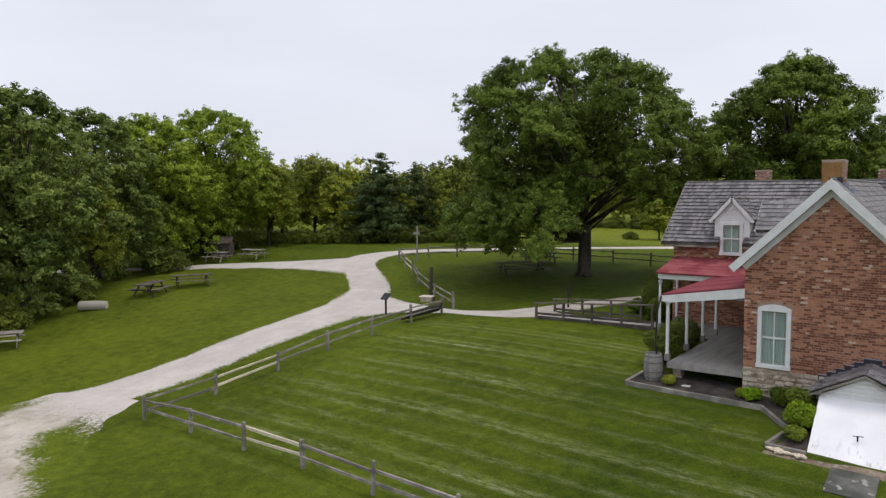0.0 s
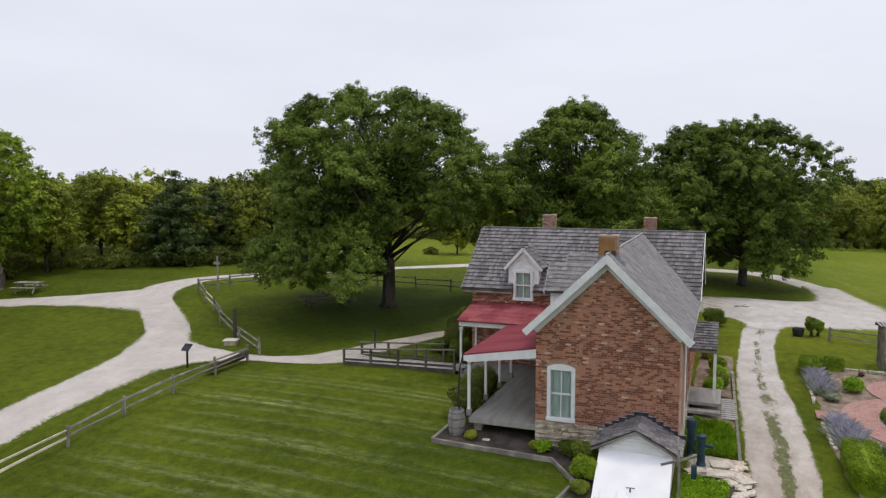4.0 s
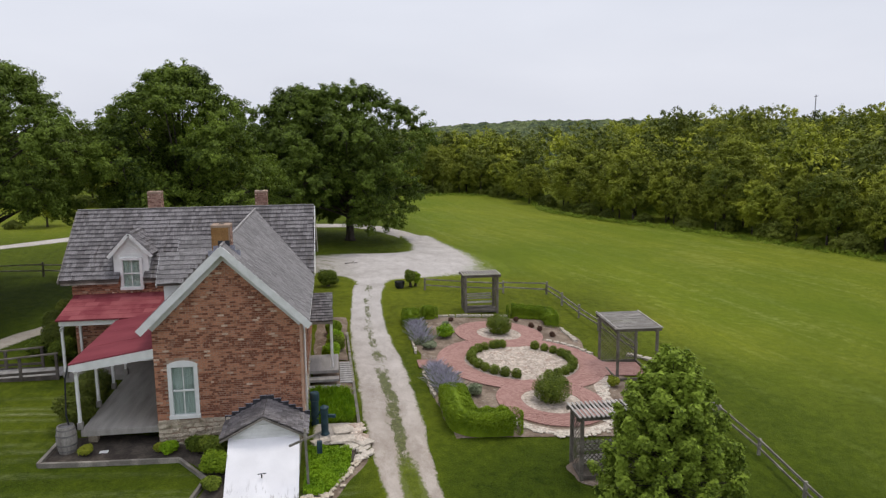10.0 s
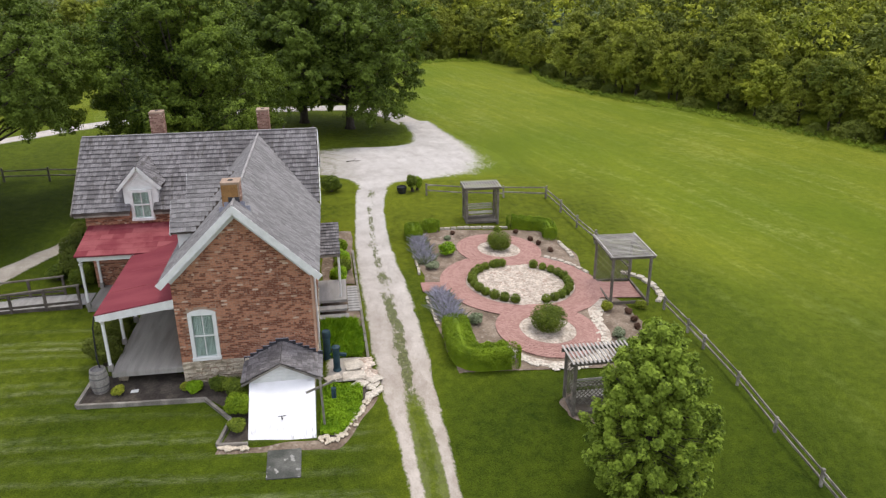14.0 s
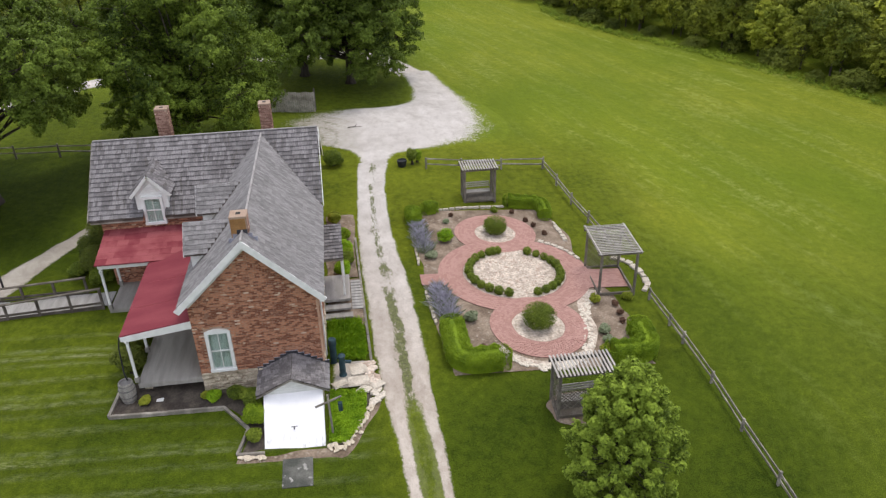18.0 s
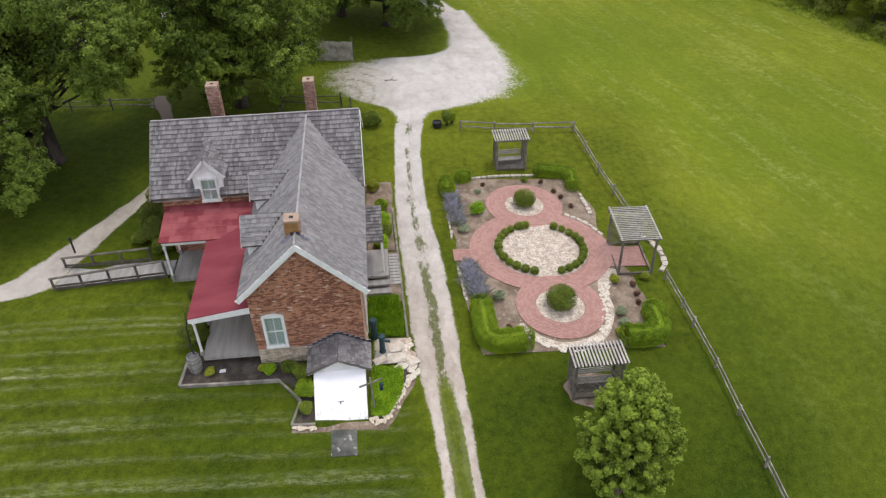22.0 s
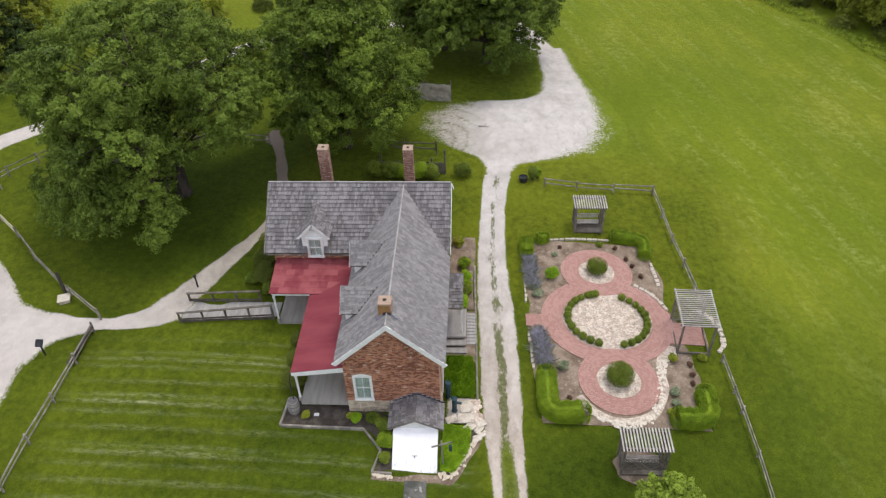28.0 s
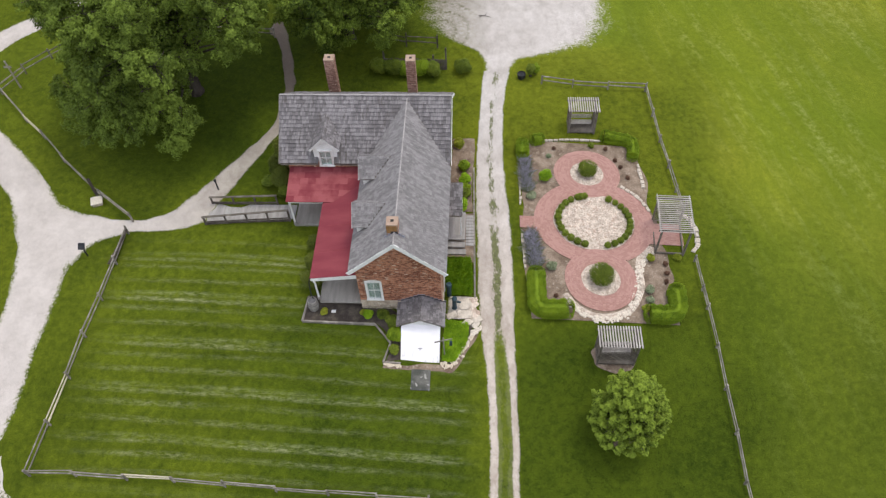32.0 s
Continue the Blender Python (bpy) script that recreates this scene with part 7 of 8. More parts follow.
for k, (x, y, r, h, m, lb) in enumerate([(11.3, 10.4, 0.55, 0.8, L_GRASSTALL, "loose bright green shrub in the bed"), (11.4, 3.2, 0.42, 0.6, L_LAVLEAF, "grey-green low shrub in the bed"), (10.3, 8.7, 0.42, 0.45, L_LAVLEAF, "grey-green low plant by the walk"),
                                          (11.6, 1.2, 0.17, 0.28, L_RED, "small dark red plant in the bed"), (18.6, 3.9, 0.2, 0.34, L_RED, "small dark red plant in the bed"), (18.6, 3.2, 0.18, 0.32, L_RED, "small dark red plant in the bed"), (18.5, 2.6, 0.18, 0.3, L_RED, "small dark red plant in the bed"),
                                          (17.4, 1.9, 0.35, 0.5, L_LAVLEAF, "low green plant near the stone edging"), (17.3, 1.2, 0.3, 0.45, L_LAVLEAF, "low green plant near the stone edging"), (17.0, 0.6, 0.3, 0.45, L_YELLOW, "yellow-green plant near the stone edging"), (17.7, 4.2, 0.32, 0.55, L_YELLOW, "yellow flowering plant by the arbour"), (19.4, 4.4, 0.35, 0.5, L_YELLOW, "yellow flowering plant by the arbour"),
                                          (16.2, 12.2, 0.17, 0.32, L_RED, "small dark plant in the upper bed"), (16.5, 11.6, 0.17, 0.32, L_RED, "small dark plant in the upper bed"), (16.9, 10.7, 0.17, 0.32, L_RED, "small dark plant in the upper bed"), (15.6, 13.2, 0.17, 0.32, L_RED, "small dark plant in the upper bed"), (12.0, 13.0, 0.17, 0.28, L_RED, "small dark plant in the upper bed"), (11.6, 12.3, 0.22, 0.3, L_LAVLEAF, "small grey plant in the upper bed"), (14.6, 13.4, 0.25, 0.4, L_BOX, "small green plant at the bed edge")]):
    shrub("bed_plant", lb, (x, y), r, h, m, int(1400 * r / 0.5) + 300, 0.05, 100 + k, "bed plants", 9, "plant")


def blades(name, pos, length, width, material, parent, seed, splay=0.35):
    """Upright narrow leaves from the given feet, each bent a little outwards."""
    rg = np.random.default_rng(seed)
    pos = np.array(pos, float)
    n = len(pos)
    ln = (length * rg.uniform(0.55, 1.25, n))[:, None]
    d = np.stack([rg.normal(0, splay, n), rg.normal(0, splay, n), np.ones(n)], 1)
    d /= np.linalg.norm(d, axis=1)[:, None]
    a = rg.uniform(0, 6.28, n)
    sd = np.stack([np.cos(a), np.sin(a), np.zeros(n)], 1) * (width * rg.uniform(0.7, 1.3, n))[:, None]
    v = np.stack([pos - sd * 0.5, pos + sd * 0.5, pos + d * ln * 0.6 + sd * 0.5, pos + d * ln + d * [1, 1, 0] * ln * 0.4], 1).reshape(-1, 3)
    return tagged(raw(name, v, np.arange(4 * n).reshape(-1, 4), material, parent), kind="stuff")


def catmint(label, at, rx, ry, h, seed):
    """A mound of grey leaves with upright violet flower spikes."""
    rg = np.random.default_rng(seed)
    e = thing("catmint", label, "plant", "catmint clumps", at=(at[0], at[1], zg(*at)))
    n = 700
    r, a = np.sqrt(rg.random(n)), rg.uniform(0, 6.28, n)
    feet = np.stack([r * np.cos(a) * rx, r * np.sin(a) * ry, np.zeros(n)], 1)
    blades("leaves", feet[:300], h * 0.7, 0.022, L_LAVLEAF, e, seed, 0.5)
    feet[:, 2] = h * 0.5 * (1.15 - r)
    tagged(leaf_cloud("foliage", feet, np.full(n, 0.09), 2200, 0.032, L_LAVLEAF, e, 0.8, seed), kind="stuff")
    blades("flowering", feet[:250], h * 0.65, 0.022, L_LAV, e, seed + 1, 0.5)


def ground_cover(label, left, right, count, h, material, seed, category="plants"):
    """Thick low growth filling a bed between two edges."""
    rg = np.random.default_rng(seed)
    e = thing("ground_cover", label, category, kind="stuff")
    a, b = smooth_line(left, 40), smooth_line(right, 40)
    k, u = rg.integers(0, 39, count), rg.random(count)
    f = rg.random(count)[:, None]
    p = (a[k] * (1 - f) + a[k + 1] * f) * (1 - u[:, None]) + (b[k] * (1 - f) + b[k + 1] * f) * u[:, None]
    lump = np.array([0.55 + 0.9 * abs(noise.noise(Vector((x * 2.2, y * 2.2, seed)))) for x, y in p])
    z = np.array([zg(x, y) for x, y in p]) + h * lump * rg.random(count) ** 0.5
    leaf_cloud("leaves", np.stack([p[:, 0], p[:, 1], z], 1), np.full(count, 0.03), count, 0.034, material, e, 1.0, seed)
    blades("grass_blades", np.stack([p[:, 0], p[:, 1], z - 0.05], 1)[::2], h * 0.5, 0.02, material, e, seed)


def lattice(parent, o, u, w, h, pitch=0.11):
    """Diagonal laths in a panel, each crossing the other way behind it."""
    o, u, v = Vector(o), Vector(u), Vector((0, 0, 1))
    n = u.cross(v)
    for s in (0, 1):
        bm = bmesh.new()
        t = -h
        while t < w:
            a0, a1 = max(t, 0), min(t + h, w)
            if a1 - a0 > 0.05:
                z0, z1 = a0 - t, a1 - t
                if s:
                    z0, z1 = h - z0, h - z1
                beam(bm, o + u * a0 + v * z0 + n * 0.012 * s, o + u * a1 + v * z1 + n * 0.012 * s, 0.01, 0.03)
            t += pitch * 1.414
        tagged(part("lattice", bm, M_ARBOR, parent), kind="stuff")


def arbour(label, at, w, d, h, turn=0.0, seat=True, slats=14, along="y", lat=("back", "side"), lath=0.075):
    """A garden swing arbour: four posts, beams, a roof of laths, lattice and a bench inside."""
    e = thing("garden_arbour", label, "arbour", "garden arbours", at=(at[0], at[1], zg(*at) + 0.02), turn=turn)
    for x in (-w / 2, w / 2):
        for y in (-d / 2, d / 2):
            boxed("post", (x - 0.055, y - 0.055, -0.1), (x + 0.055, y + 0.055, h), M_ARBOR, e, 0.008)
    for y in (-d / 2, d / 2):
        beamed("beam", (-w / 2 - 0.2, y, h + 0.02), (w / 2 + 0.2, y, h + 0.02), 0.05, 0.15, M_ARBOR, e)
    for x in (-w / 2, w / 2):
        beamed("beam", (x, -d / 2, h - 0.1), (x, d / 2, h - 0.1), 0.05, 0.12, M_ARBOR, e)
    for k in range(slats):
        if along == "y":
            x = -w / 2 - 0.12 + (w + 0.24) * k / (slats - 1)
            beamed("roof_lath", (x, -d / 2 - 0.18, h + 0.12), (x, d / 2 + 0.18, h + 0.12), lath, 0.03, M_ARBOR_L, e, 0.004)
        else:
            y = -d / 2 - 0.15 + (d + 0.3) * k / (slats - 1)
            beamed("roof_lath", (-w / 2 - 0.2, y, h + 0.12), (w / 2 + 0.2, y + 0.02, h + 0.12), lath, 0.03, M_ARBOR_L, e, 0.006)
    for x in (-w / 2 - 0.12, w / 2 + 0.12) if along == "x" else ():
        beamed("top_batten", (x, -d / 2 - 0.25, h + 0.155), (x, d / 2 + 0.25, h + 0.155), 0.06, 0.03, M_ARBOR_L, e, 0.004)
    for y in (-d / 2, d / 2):
        beamed("sill", (-w / 2, y, 0.08), (w / 2, y, 0.08), 0.08, 0.12, M_ARBOR, e)
    for x in (-w / 2, w / 2):
        beamed("sill", (x, -d / 2, 0.08), (x, d / 2, 0.08), 0.08, 0.12, M_ARBOR, e)
        if "side" in lat:
            lattice(e, (x, -d / 2 + 0.05, 0.15), (0, 1, 0), d - 0.1, h - 0.3)
    if "back" in lat:
        lattice(e, (-w / 2 + 0.05, -d / 2, 0.45), (1, 0, 0), w - 0.1, h - 1.15)
    if "north" in lat:
        lattice(e, (-w / 2 + 0.05, d / 2, 0.15), (1, 0, 0), w - 0.1, h - 0.5)
    if seat:
        b = thing("bench", "", "")
        b.parent = e
        for k in range(5):
            beamed("seat_slat", (-w / 2 + 0.15, -0.05 + 0.09 * k, 0.45), (w / 2 - 0.15, -0.05 + 0.09 * k, 0.45), 0.07, 0.025, M_ARBOR_L, b)
        for k in range(3):
            beamed("back_slat", (-w / 2 + 0.15, 0.42, 0.6 + 0.13 * k), (w / 2 - 0.15, 0.44, 0.6 + 0.13 * k), 0.025, 0.08, M_ARBOR_L, b)
        for x in (-w / 2 + 0.15, w / 2 - 0.15):
            beamed("arm", (x, -0.1, 0.66), (x, 0.45, 0.66), 0.07, 0.03, M_ARBOR, b)
            boxed("leg", (x - 0.03, -0.1, 0.1), (x + 0.03, -0.04, 0.66), M_ARBOR, b, 0.004)
        for k in range(9):
            y = -d / 2 + 0.1 + (d - 0.2) * k / 8
            beamed("floor_slat", (-w / 2, y, 0.13), (w / 2, y, 0.13), 0.1, 0.025, M_ARBOR, b)
    return e


arbour("grey cedar swing arbour with lattice on the garden lawn", (14.0, 15.2), 1.8, 1.1, 2.05, 0, True, 14, lat=("side",))
arbour("grey cedar swing arbour with lattice walls beside the maple", (14.85, -2.45), 2.1, 1.05, 2.1, 0, True, 16)
arbour("open cedar arbour with a slatted roof over the paved exit", (19.0, 6.0), 1.75, 2.6, 2.3, -3, False, 19, "x", ("north",), 0.055)

for k, (x, y, rx, ry, h) in enumerate([(9.95, 11.6, 0.38, 0.55, 0.62), (9.95, 10.7, 0.4, 0.6, 0.66), (10.05, 9.7, 0.45, 0.6, 0.62), (10.2, 5.4, 0.42, 0.55, 0.68), (10.3, 4.5, 0.5, 0.6, 0.72), (10.4, 3.6, 0.45, 0.5, 0.66)]):
    catmint("grey-leaved catmint with violet flower spikes at the bed edge", (x, y), rx, ry, h, 300 + 3 * k)
ground_cover("lush bright green growth along the brick wall", [(4.9, 0.95), (4.9, 2.2), (4.9, 3.6)], [(6.45, 1.0), (6.5, 2.2), (6.35, 3.6)], 17000, 0.45, L_GRASSTALL, 7)
ground_cover("lush grass filling the bed beside the hatch", [(4.8, -3.2), (4.85, -2), (4.9, -0.7)], [(5.5, -3.3), (6.2, -2.2), (6.35, -0.8)], 17000, 0.2, L_GRASSTALL, 8)

# ---- yard things ----
bar = thing("barrel", "weathered grey oak barrel with iron hoops by the porch", "barrel", at=(-3.0, -0.15, zg(-3, -0.15)))
for k in range(20):
    a0, a1 = 6.28318 * k / 20, 6.28318 * (k + 0.94) / 20
    vs, fs = [], []
    prof = [(0.26, 0.0), (0.30, 0.2), (0.325, 0.46), (0.30, 0.72), (0.265, 0.92)]
    for r, z in prof:
        for rr in (r, r - 0.025):
            vs += [(rr * math.cos(a0), rr * math.sin(a0), z), (rr * math.cos(a1), rr * math.sin(a1), z)]
    for i in range(4):
        b = 4 * i
        fs += [(b, b + 1, b + 5, b + 4), (b + 3, b + 2, b + 6, b + 7), (b + 1, b + 3, b + 7, b + 5), (b + 2, b, b + 4, b + 6)]
    fs += [(0, 2, 3, 1), (16, 17, 19, 18)]
    raw("stave", vs, fs, M_BARREL, bar)
for r, z in ((0.285, 0.1), (0.318, 0.3), (0.318, 0.62), (0.285, 0.82)):
    part("hoop", lathe(bmesh.new(), [(r + 0.004, z - 0.025), (r + 0.012, z), (r + 0.004, z + 0.025)]), M_HOOP, bar)
part("head", lathe(bmesh.new(), [(0.25, 0.0), (0.25, 0.78)]), M_DARKROOM, bar)

strip("front_bed", [(-3.55, -1.0), (-1.5, -1.0), (0.7, -1.05), (1.75, -2.2), (1.5, -3.35)], [(-3.55, 0.7), (-1.5, 0.9), (1.2, 0.2), (2.3, -0.6), (2.45, -3.2)], 40, 10, 0.03, M_DARKSOIL, 0.1, "dark soil bed in front of porch and stone foundation", "garden bed")
bed_e = thing("bed_edging", "low timber edging round the front bed", "edging")
for a, b in zip([(-3.6, -1.05), (-1.4, -1.08), (0.75, -1.1), (1.75, -2.25), (1.4, -3.4)], [(-1.4, -1.08), (0.75, -1.1), (1.75, -2.25), (1.4, -3.4), (2.4, -3.45)]):
    beamed("timber", (*a, zg(*a) + 0.06), (*b, zg(*b) + 0.06), 0.11, 0.16, M_FENCE, bed_e, 0.01)
beamed("timber", (-3.6, -1.05, zg(-3.6, -1) + 0.06), (-3.4, 0.6, zg(-3.4, 0.6) + 0.06), 0.11, 0.16, M_FENCE, bed_e, 0.01)
strip("herb_bed", [(4.75, -3.3), (4.8, -2), (4.85, -0.7)], [(5.6, -3.4), (6.4, -2.2), (6.7, -0.9)], 20, 8, 0.03, M_DARKSOIL, 0.1, "soil bed beside the cellar hatch", "garden bed")
loose_stones("stone_border", "rough stones edging the bed beside the hatch", [(1.5, -3.5), (2.3, -3.55)], 9, 0.07, 0.3, 20, material=M_STONE)
loose_stones("stone_border", "rough broken stones edging the lush bed by the hatch", [(4.75, -3.42), (5.3, -3.5), (5.85, -2.85), (6.25, -2.2), (6.65, -1.4)], 44, 0.13, 0.27, 21, material=M_STONE)
strip("worn_edge", [(1.35, -3.75), (2.6, -3.8), (4.7, -3.78), (5.5, -3.85), (6.3, -2.7), (6.9, -1.5)], [(1.5, -3.4), (2.6, -3.45), (4.7, -3.4), (5.3, -3.4), (5.9, -2.5), (6.5, -1.4)], 40, 6, 0.025, M_SOIL, 0.14, "trodden bare earth round the hatch", "soil")
loose_stones("stone_heap", "loose pale stones beside the well platform", [(6.2, -0.6), (6.6, -0.8), (6.8, -1.4)], 18, 0.3, 0.42, 22)
loose_stones("flat_stones", "large pale flat stones laid beside the drive", [(6.5, 0.8), (6.6, 0.2), (6.65, -0.5)], 12, 0.16, 0.48, 26, material=M_FLAG)
strip("well_platform", [(5.0, -0.6), (5.0, 0.0), (5.0, 0.9)], [(6.5, -0.6), (6.55, 0.0), (6.5, 0.9)], 8, 8, 0.09, M_PATH, 0.05, "flat pale stone platform round the pump", "paving")
strip("side_walk", [(4.9, 3.4), (4.9, 6.9)], [(6.6, 3.4), (6.6, 7.2)], 8, 8, 0.06, M_SOIL, 0.05, "bare earth and board walk at the side stoop", "path")
strip("side_bed", [(4.95, 7.3), (4.9, 10.0), (4.95, 13.6)], [(6.45, 7.3), (6.4, 10.0), (6.5, 13.7)], 24, 8, 0.05, M_SOIL, 0.1, "brown soil bed between house and drive", "soil")
boards = thing("board_walk", "worn grey boards laid at the side stoop", "boardwalk")
for k in range(10):
    y = 4.6 + 0.24 * k
    boxed("plank", (6.03, y, zg(6, y) + 0.06), (6.55, y + 0.21, zg(6, y) + 0.1), M_RAMP, boards, 0.005)
edge_t = thing("drive_edging", "long low timber edging between beds and drive", "edging")
for a, b in zip((-0.2, 2.6, 5.4, 8.2), (2.55, 5.35, 8.15, 11.0)):
    beamed("timber", (6.68 - 0.02 * a, a, zg(6.6, a) + 0.05), (6.68 - 0.02 * b, b, zg(6.6, b) + 0.05), 0.11, 0.14, M_FENCE, edge_t, 0.01)
for k, (x, y, r, h, m, lb) in enumerate([(5.7, 7.6, 0.55, 0.9, L_GRASSTALL, "green bush beside the side stoop"), (5.9, 8.6, 0.5, 0.8, L_BOX, "green bush along the drive"), (5.9, 9.8, 0.5, 0.7, L_GRASSTALL, "green bush along the drive"),
                                          (0.3, -0.55, 0.38, 0.5, L_GRASSTALL, "green plant against the stone foundation"), (1.2, -0.6, 0.45, 0.7, L_BOX, "green bush against the stone foundation"), (1.9, -1.1, 0.55, 0.95, L_BOX, "green bush beside the cellar hatch"), (2.0, -1.9, 0.55, 0.9, L_HEDGE, "bright green bush beside the cellar hatch"), (2.0, -2.7, 0.4, 0.5, L_BOX, "dark green plant beside the cellar hatch"), (-2.35, -0.45, 0.28, 0.4, L_YELLOW, "small yellow-green plant under the porch"), (0.0, -0.4, 0.25, 0.35, L_YELLOW, "small yellow flowering plant at the foundation"),
                                          (-3.2, 1.4, 0.72, 1.5, L_DEEP, "tall green shrub beside the porch post"), (-3.2, 2.8, 0.75, 1.5, L_DEEP, "dark green shrub beside the porch"), (-3.25, 4.1, 0.72, 1.4, L_DEEP, "dark green shrub beside the porch"),
                                          (-6.2, 8.9, 0.95, 2.1, L_DEEP, "tall dark green shrub near the ramp"), (-6.4, 10.1, 1.0, 2.3, L_DEEP, "tall dark green shrub near the ramp"), (-5.85, 8.2, 0.65, 1.3, L_BOX, "green shrub near the ramp"), (-7.2, 9.1, 0.55, 0.8, L_BOX, "low green shrub near the ramp"), (-6.3, 11.4, 0.95, 2.2, L_DEEP, "dark green shrub by the house corner"), (-7.0, 10.4, 0.5, 0.7, L_BOX, "low green shrub beside the path"),
                                          (5.78, 10.9, 0.5, 0.9, L_HEDGE, "bright green bush in the bed by the drive"), (5.9, 9.0, 0.45, 0.8, L_HEDGE, "bright green bush in the bed by the drive"), (5.4, 13.0, 0.5, 0.7, L_YELLOW, "straggly yellow-green plant in the bed"),
                                          (5.5, 20.4, 0.75, 1.2, L_BOX, "round green bush on the drive's grass verge"), (10.6, 20.2, 0.42, 1.5, L_BOX, "upright green bush by the garden fence"), (10.95, 20.5, 0.34, 1.2, L_HEDGE, "thin green bush by the garden fence"), (3.3, 19.9, 0.75, 1.45, L_BOX, "green bush before the dark gate boards"), (2.3, 19.85, 0.85, 1.6, L_HEDGE, "green bush before the dark gate boards"), (1.3, 19.9, 0.75, 1.4, L_HEDGE, "green bush before the dark gate boards"), (0.3, 19.95, 0.85, 1.6, L_BOX, "green bush before the dark gate boards"), (-0.8, 20.1, 0.8, 1.5, L_BOX, "green bush before the dark gate boards")]):
    shrub("bush", lb, (x, y), r, h, m, int(7500 * r / 0.6), 0.044, 200 + k, "yard bushes", 12)

tub = thing("plant_tub", "dark round tub at the garden lawn", "tub", at=(9.9, 20.0, zg(9.9, 20)))
part("body", lathe(bmesh.new(), [(0.24, 0), (0.3, 0.2), (0.32, 0.42), (0.28, 0.42), (0.27, 0.36)]), M_IRON, tub)

# hand pump with its pipe stands
pump = thing("hand_pump", "blue-green cast iron pump on a stone platform", "pump", at=(5.45, 0.15, zg(5.45, 0.15) + 0.08))
part("barrel", lathe(bmesh.new(), [(0.17, 0), (0.15, 0.06), (0.13, 0.1), (0.13, 0.9), (0.16, 0.93), (0.16, 1.0), (0.05, 1.06)]), M_PUMP, pump)
beamed("spout", (0.1, 0, 0.68), (0.38, -0.05, 0.66), 0.1, 0.1, M_PUMP, pump)
part("bucket", lathe(bmesh.new(), [(0.10, 0.46), (0.13, 0.72), (0.11, 0.72)]), M_LEADEDGE, pump)
beamed("handle", (-0.02, 0.05, 1.02), (-0.3, 0.25, 0.5), 0.03, 0.04, M_PUMP, pump)
pipe = thing("pipe_stand", "dark blue upright drum beside the pump", "pipe", at=(5.1, 1.0, zg(5.1, 1.0)))
part("body", lathe(bmesh.new(), [(0.14, 0), (0.14, 0.95), (0.17, 0.97), (0.17, 1.2), (0.15, 1.25)]), M_PUMP, pipe)
line = thing("cross_post", "slender grey post with a crossbar beside the hatch", "post", at=(4.95, -2.85, zg(4.95, -2.85)))
beamed("post", (0, 0, -0.2), (-0.05, 0.05, 1.95), 0.07, 0.07, M_FENCE, line, 0.006)
beamed("crossbar", (-0.55, 0.05, 1.42), (0.45, 0.1, 1.78), 0.06, 0.06, M_FENCE, line, 0.006)
boxed("feeder", (0.30, 0.02, 1.1), (0.46, 0.16, 1.5), M_PUMP, line, 0.02)
beamed("feeder_wire", (0.38, 0.09, 1.5), (0.38, 0.09, 1.74), 0.012, 0.012, M_IRON, line)
tagged(boxed("paper_sheet", (-1.95, -0.42, zg(-1.8, -0.4) + 0.035), (-1.68, -0.22, zg(-1.8, -0.4) + 0.05), M_WHITE, None, 0.004), "crumpled white sheet lying on dark soil", "paper")
gut = thing("downpipe", "dark downpipe standing at the porch corner", "pipe", at=(-2.95, 0.1, zg(-2.95, 0.1)))
tube_b = tube(bmesh.new(), [(0.1, 0, 2.85), (0.0, -0.05, 2.4), (-0.05, -0.1, 1.2), (0, -0.1, 0.85)], [0.028] * 4, 8)
part("pipe", tube_b, M_IRON, gut)

# ramp with handrails
rp = thing("access_ramp", "grey timber access ramp with handrails rising to the porch", "ramp")
for k in range(28):
    x0 = -10.85 + k * 0.206
    t0 = k / 28
    za = zg(-10.9, 6.5) + 0.05 + (FZ - 0.02 - zg(-10.9, 6.5) - 0.05) * t0
    ya = 5.8 + 0.4 * t0
    boxed("deck_board", (x0, ya + 0.06, za - 0.04), (x0 + 0.2, 7.42, za), M_RAMP, rp, 0.004)
for xa, ya, xb, yb, n in ((-10.85, 5.78, -5.4, 6.18, 5), (-10.75, 7.45, -6.4, 7.45, 4)):
    z0, z1 = 2.40, 2.40 + 0.32 * (xb - xa) / 5.45
    beamed("stringer", (xa, ya, 1.72), (xb, yb, 1.70), 0.05, 0.2, M_FENCE_D, rp)
    beamed("curb_rail", (xa, ya, 1.92), (xb, yb, 1.95), 0.04, 0.1, M_FENCE_D, rp)
    beamed("handrail", (xa - 0.1, ya, z0), (xb + 0.08, yb, z1), 0.13, 0.05, M_ARBOR, rp)
    for k in range(n):
        f = k / (n - 1)
        x, y = xa + (xb - xa) * f, ya + (yb - ya) * f
        boxed("rail_post", (x - 0.05, y - 0.05, zg(x, y) - 0.1), (x + 0.05, y + 0.05, z0 + (z1 - z0) * f - 0.02), M_FENCE_D, rp, 0.006)
lamp = thing("marker_post", "short dark post beside the path", "post", at=(-10.6, 8.6, zg(-10.6, 8.6)))
boxed("shaft", (-0.04, -0.04, -0.1), (0.04, 0.04, 0.85), M_IRON, lamp, 0.008)
boxed("head", (-0.07, -0.07, 0.85), (0.07, 0.07, 1.05), M_IRON, lamp, 0.015)

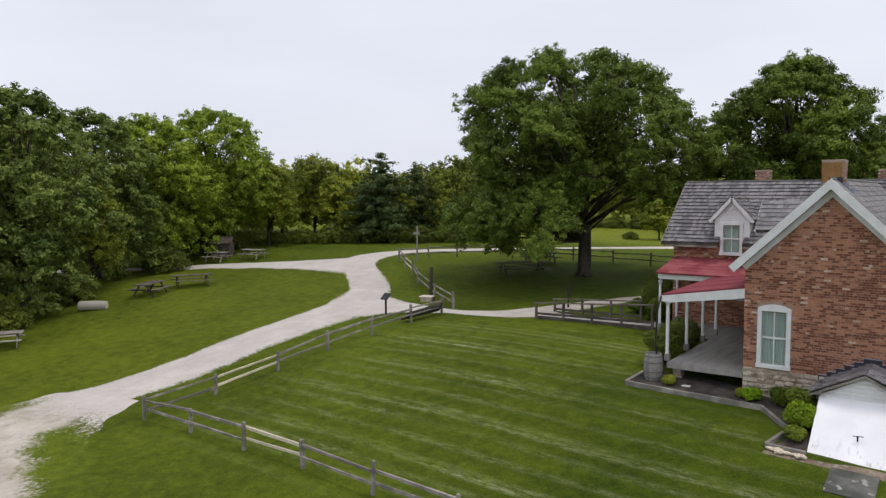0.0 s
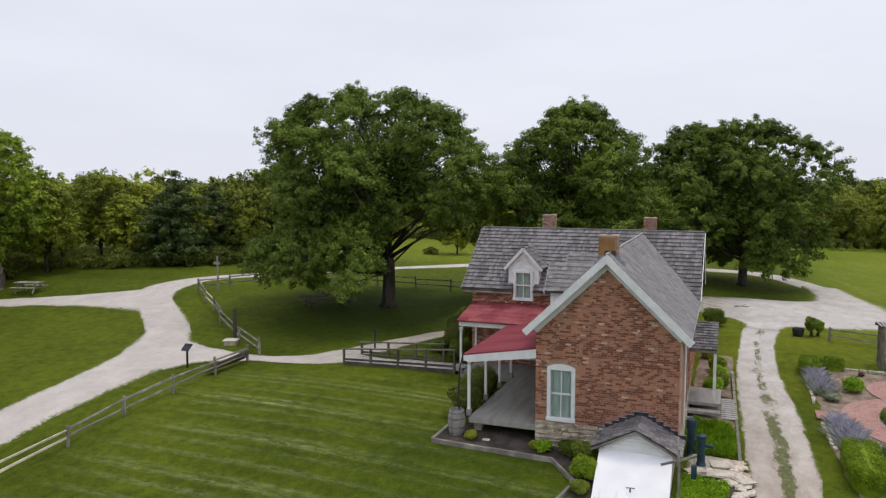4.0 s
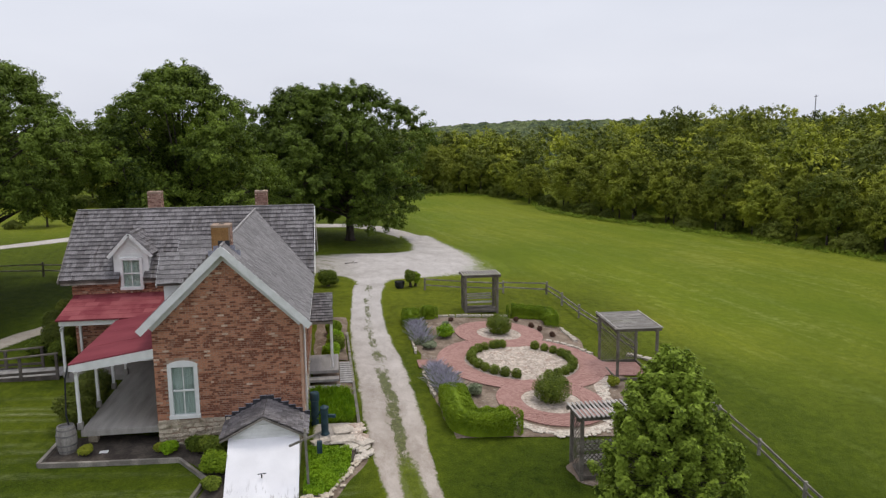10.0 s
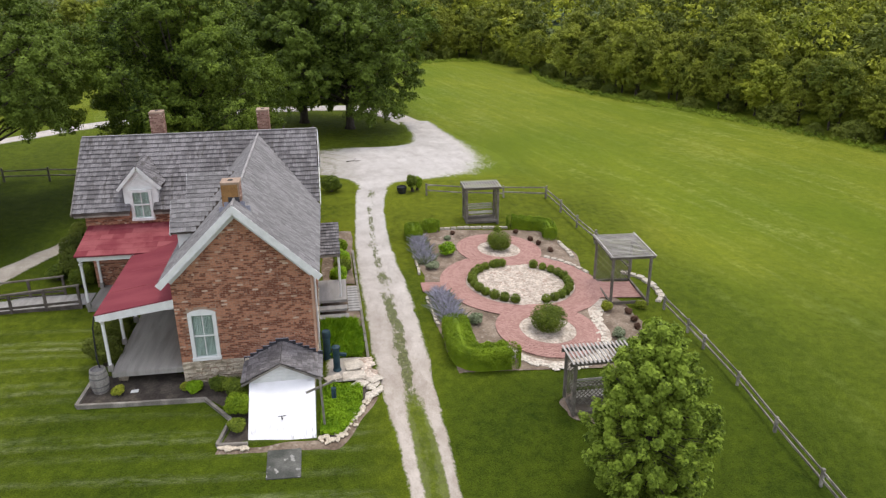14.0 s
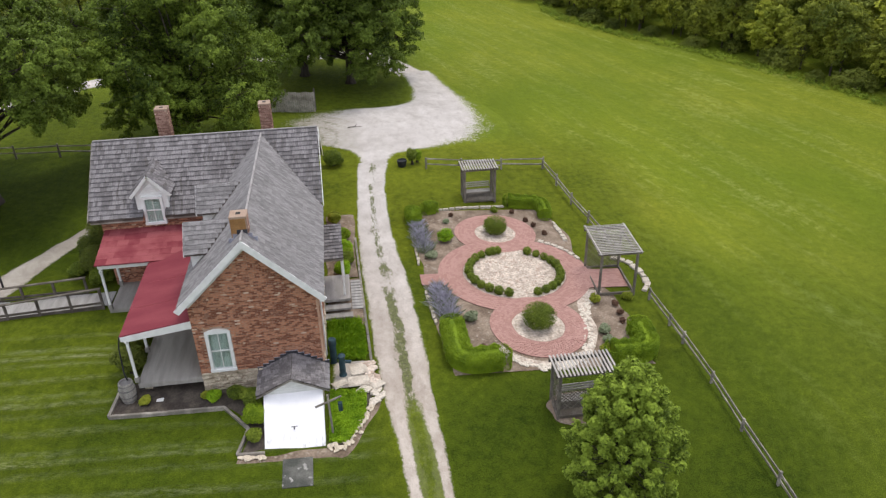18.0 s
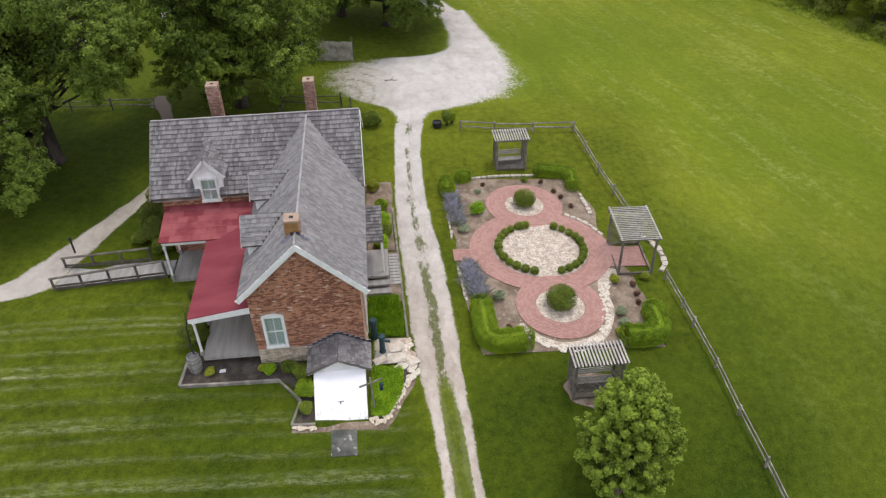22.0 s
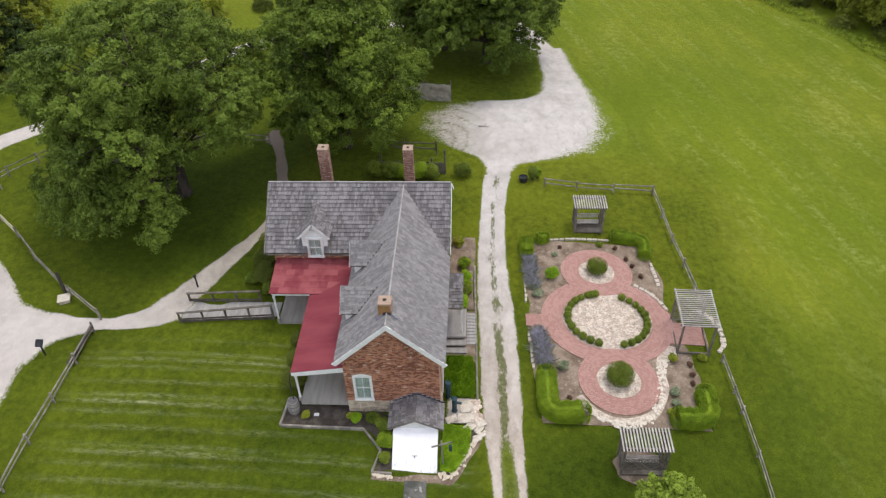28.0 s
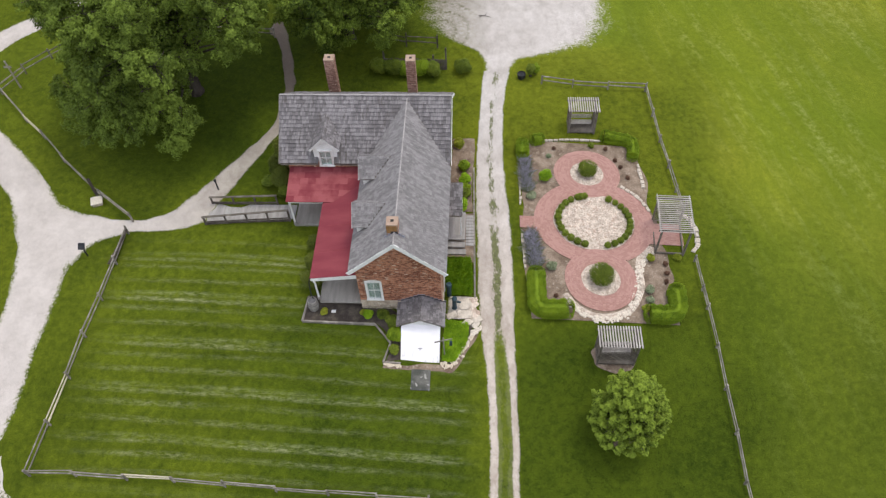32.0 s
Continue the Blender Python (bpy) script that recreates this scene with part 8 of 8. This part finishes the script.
# sign stand, utility box, pole
sg = thing("information_stand", "dark slanted information panel on a post by the lane", "sign", at=(-18.0, 3.3, zg(-18, 3.3)))
boxed("post", (-0.04, -0.04, -0.1), (0.04, 0.04, 0.85), M_IRON, sg, 0.006)
slab("panel", [(-0.22, -0.16, 0.88), (0.22, -0.16, 0.88), (0.22, 0.16, 1.14), (-0.22, 0.16, 1.14)], 0.035, M_IRON, sg)
ub = thing("utility_box", "low cream topped box on the grass near the fence", "box", at=(-18.6, 7.5, zg(-18.6, 7.5)), turn=20)
boxed("body", (-0.32, -0.3, -0.05), (0.32, 0.3, 0.2), M_STONE, ub, 0.02)
boxed("lid", (-0.38, -0.36, 0.2), (0.38, 0.36, 0.26), M_BOX, ub, 0.02)
pl = thing("signpost", "slim wooden post with a small sign at the junction", "post", at=(-27.3, 17.7, zg(-27.3, 17.7)))
boxed("post", (-0.05, -0.05, -0.1), (0.05, 0.05, 2.5), M_FENCE, pl, 0.008)
boxed("board", (-0.3, -0.07, 1.9), (0.3, -0.05, 2.1), M_FENCE, pl, 0.006)


def picnic_table(label, at, turn, length=1.8, mat_=M_FENCE):
    e = thing("picnic_table", label, "picnic table", "picnic tables", at=(at[0], at[1], zg(*at)), turn=turn)
    for k in range(5):
        y = -0.34 + 0.17 * k
        boxed("top_plank", (-length / 2, y - 0.075, 0.72), (length / 2, y + 0.075, 0.76), mat_, e, 0.006)
    for s in (-1, 1):
        for k in range(2):
            y = s * (0.68 + 0.15 * k)
            boxed("seat_plank", (-length / 2, y - 0.065, 0.42), (length / 2, y + 0.065, 0.455), mat_, e, 0.006)
        x = s * length * 0.36
        beamed("leg", (x, -0.62, 0), (x, -0.2, 0.72), 0.05, 0.1, mat_, e)
        beamed("leg", (x, 0.62, 0), (x, 0.2, 0.72), 0.05, 0.1, mat_, e)
        beamed("crosspiece", (x, -0.82, 0.40), (x, 0.82, 0.40), 0.05, 0.09, mat_, e)
    return e


picnic_table("grey picnic table on the grass under trees", (-35.1, 1.2), 120, 2.5, M_FENCE_D)
picnic_table("long dark picnic table on the grass", (-35.3, 4.3), 62, 2.5, M_FENCE_D)
picnic_table("pale grey picnic table near the hut", (-40.5, 13.6), 15)
picnic_table("grey picnic table beside the hut", (-42.8, 11.9), 20)
picnic_table("long dark picnic table in the big tree's shade", (-17.7, 16.2), 50, 3.4, M_FENCE_D)
picnic_table("grey picnic table beyond the big tree", (-19.1, 21.2), 48, 2.5, M_FENCE_D)
picnic_table("pale bench table at the grove's edge", (-33.1, -8.2), 60)
log = thing("cut_log", "short thick weathered log lying on the lawn", "log", at=(-35.0, -2.5, zg(-35.0, -2.5) + 0.24), turn=40)
part("bole", tube(bmesh.new(), [(-0.75, 0, 0), (0.0, 0.02, 0.01), (0.75, 0, 0)], [0.27, 0.28, 0.26], 14), M_FENCE, log)
for x in (-0.755, 0.755):
    part("cut_end", tube(bmesh.new(), [(x - 0.01, 0, 0), (x + 0.01, 0, 0)], [0.25, 0.25], 14), M_STONE, log)

hut = thing("log_hut", "small dark weathered log hut under trees", "hut", at=(-44.2, 13.6, zg(-44.2, 13.6)), turn=35)
hut.scale = (0.5, 0.5, 0.66)
for k in range(8):
    for y in (-1.1, 1.1):
        beamed("log", (-1.4, y, 0.12 + 0.22 * k), (1.4, y, 0.12 + 0.22 * k), 0.2, 0.2, M_LOG, hut, 0.01)
    for x in (-1.3, 1.3):
        beamed("log", (x, -1.2, 0.12 + 0.22 * k), (x, 1.2, 0.12 + 0.22 * k), 0.2, 0.2, M_LOG, hut, 0.01)
slab("roof", [(-1.7, -1.5, 1.75), (1.7, -1.5, 1.75), (1.7, 0, 2.5), (-1.7, 0, 2.5)], 0.08, M_LOG, hut)
slab("roof", [(-1.7, 1.5, 1.75), (1.7, 1.5, 1.75), (1.7, 0, 2.5), (-1.7, 0, 2.5)], 0.08, M_LOG, hut)
prism("gable", [(-1.2, 1.8), (1.2, 1.8), (0, 2.7)], "x", -1.35, -1.25, M_LOG, hut)
prism("gable", [(-1.2, 1.8), (1.2, 1.8), (0, 2.7)], "x", 1.25, 1.35, M_LOG, hut)
beam_log = thing("fallen_rails", "bundle of dark spare rails leaning at the fence end", "rails")
for k in range(5):
    beamed("rail", (-16.4 + 0.09 * k, 2.6, zg(-16, 2.6) + 0.15 + 0.07 * k), (-15.95 + 0.05 * k, 5.0, zg(-16, 5) + 0.2 + 0.08 * k), 0.09, 0.1, M_FENCE_D, beam_log, 0.012)

flags = thing("flagstones", "pale flat stones laid round the pump", "flagstones")
for k, (x, y, w, d) in enumerate([(6.05, -0.3, 0.8, 0.55), (6.1, 0.4, 0.7, 0.7), (5.3, -0.4, 0.6, 0.4), (6.75, -0.45, 0.5, 0.75)]):
    bm = box(bmesh.new(), (-w / 2, -d / 2, 0), (w / 2, d / 2, 0.07), 0.02)
    for q in bm.verts:
        q.co += Vector((random.uniform(-0.05, 0.05), random.uniform(-0.05, 0.05), 0))
    bm.transform(Matrix.Translation((x, y, zg(x, y) + 0.07)) @ Matrix.Rotation(0.2 * k, 4, "Z"))
    part("flagstone", bm, M_WHITESTONE, flags)

stake = thing("wooden_stake", "weathered brown upright stake beside the box", "post", at=(-18.75, 8.0, zg(-18.75, 8.0)))
beamed("shaft", (0, 0, -0.2), (0.05, 0.02, 1.75), 0.16, 0.1, M_BARK, stake, 0.01)

twig = thing("fallen_branch", "small dark dead branch lying on white gravel", "branch", at=(7.1, 27.0, zg(7.1, 27.0) + 0.09))
for k, (a, b, r) in enumerate((((-0.45, 0.1, 0), (0.4, -0.1, 0.05), 0.03), ((0.0, 0.0, 0.02), (0.25, 0.4, 0.12), 0.022), ((-0.2, 0.05, 0.02), (-0.4, -0.35, 0.1), 0.02), ((0.2, -0.05, 0.03), (0.55, -0.35, 0.14), 0.018))):
    part("limb", tube(bmesh.new(), [a, [(p + q) / 2 + 0.02 for p, q in zip(a, b)], b], [r, r * 0.8, r * 0.4], 6), M_BARK, twig)
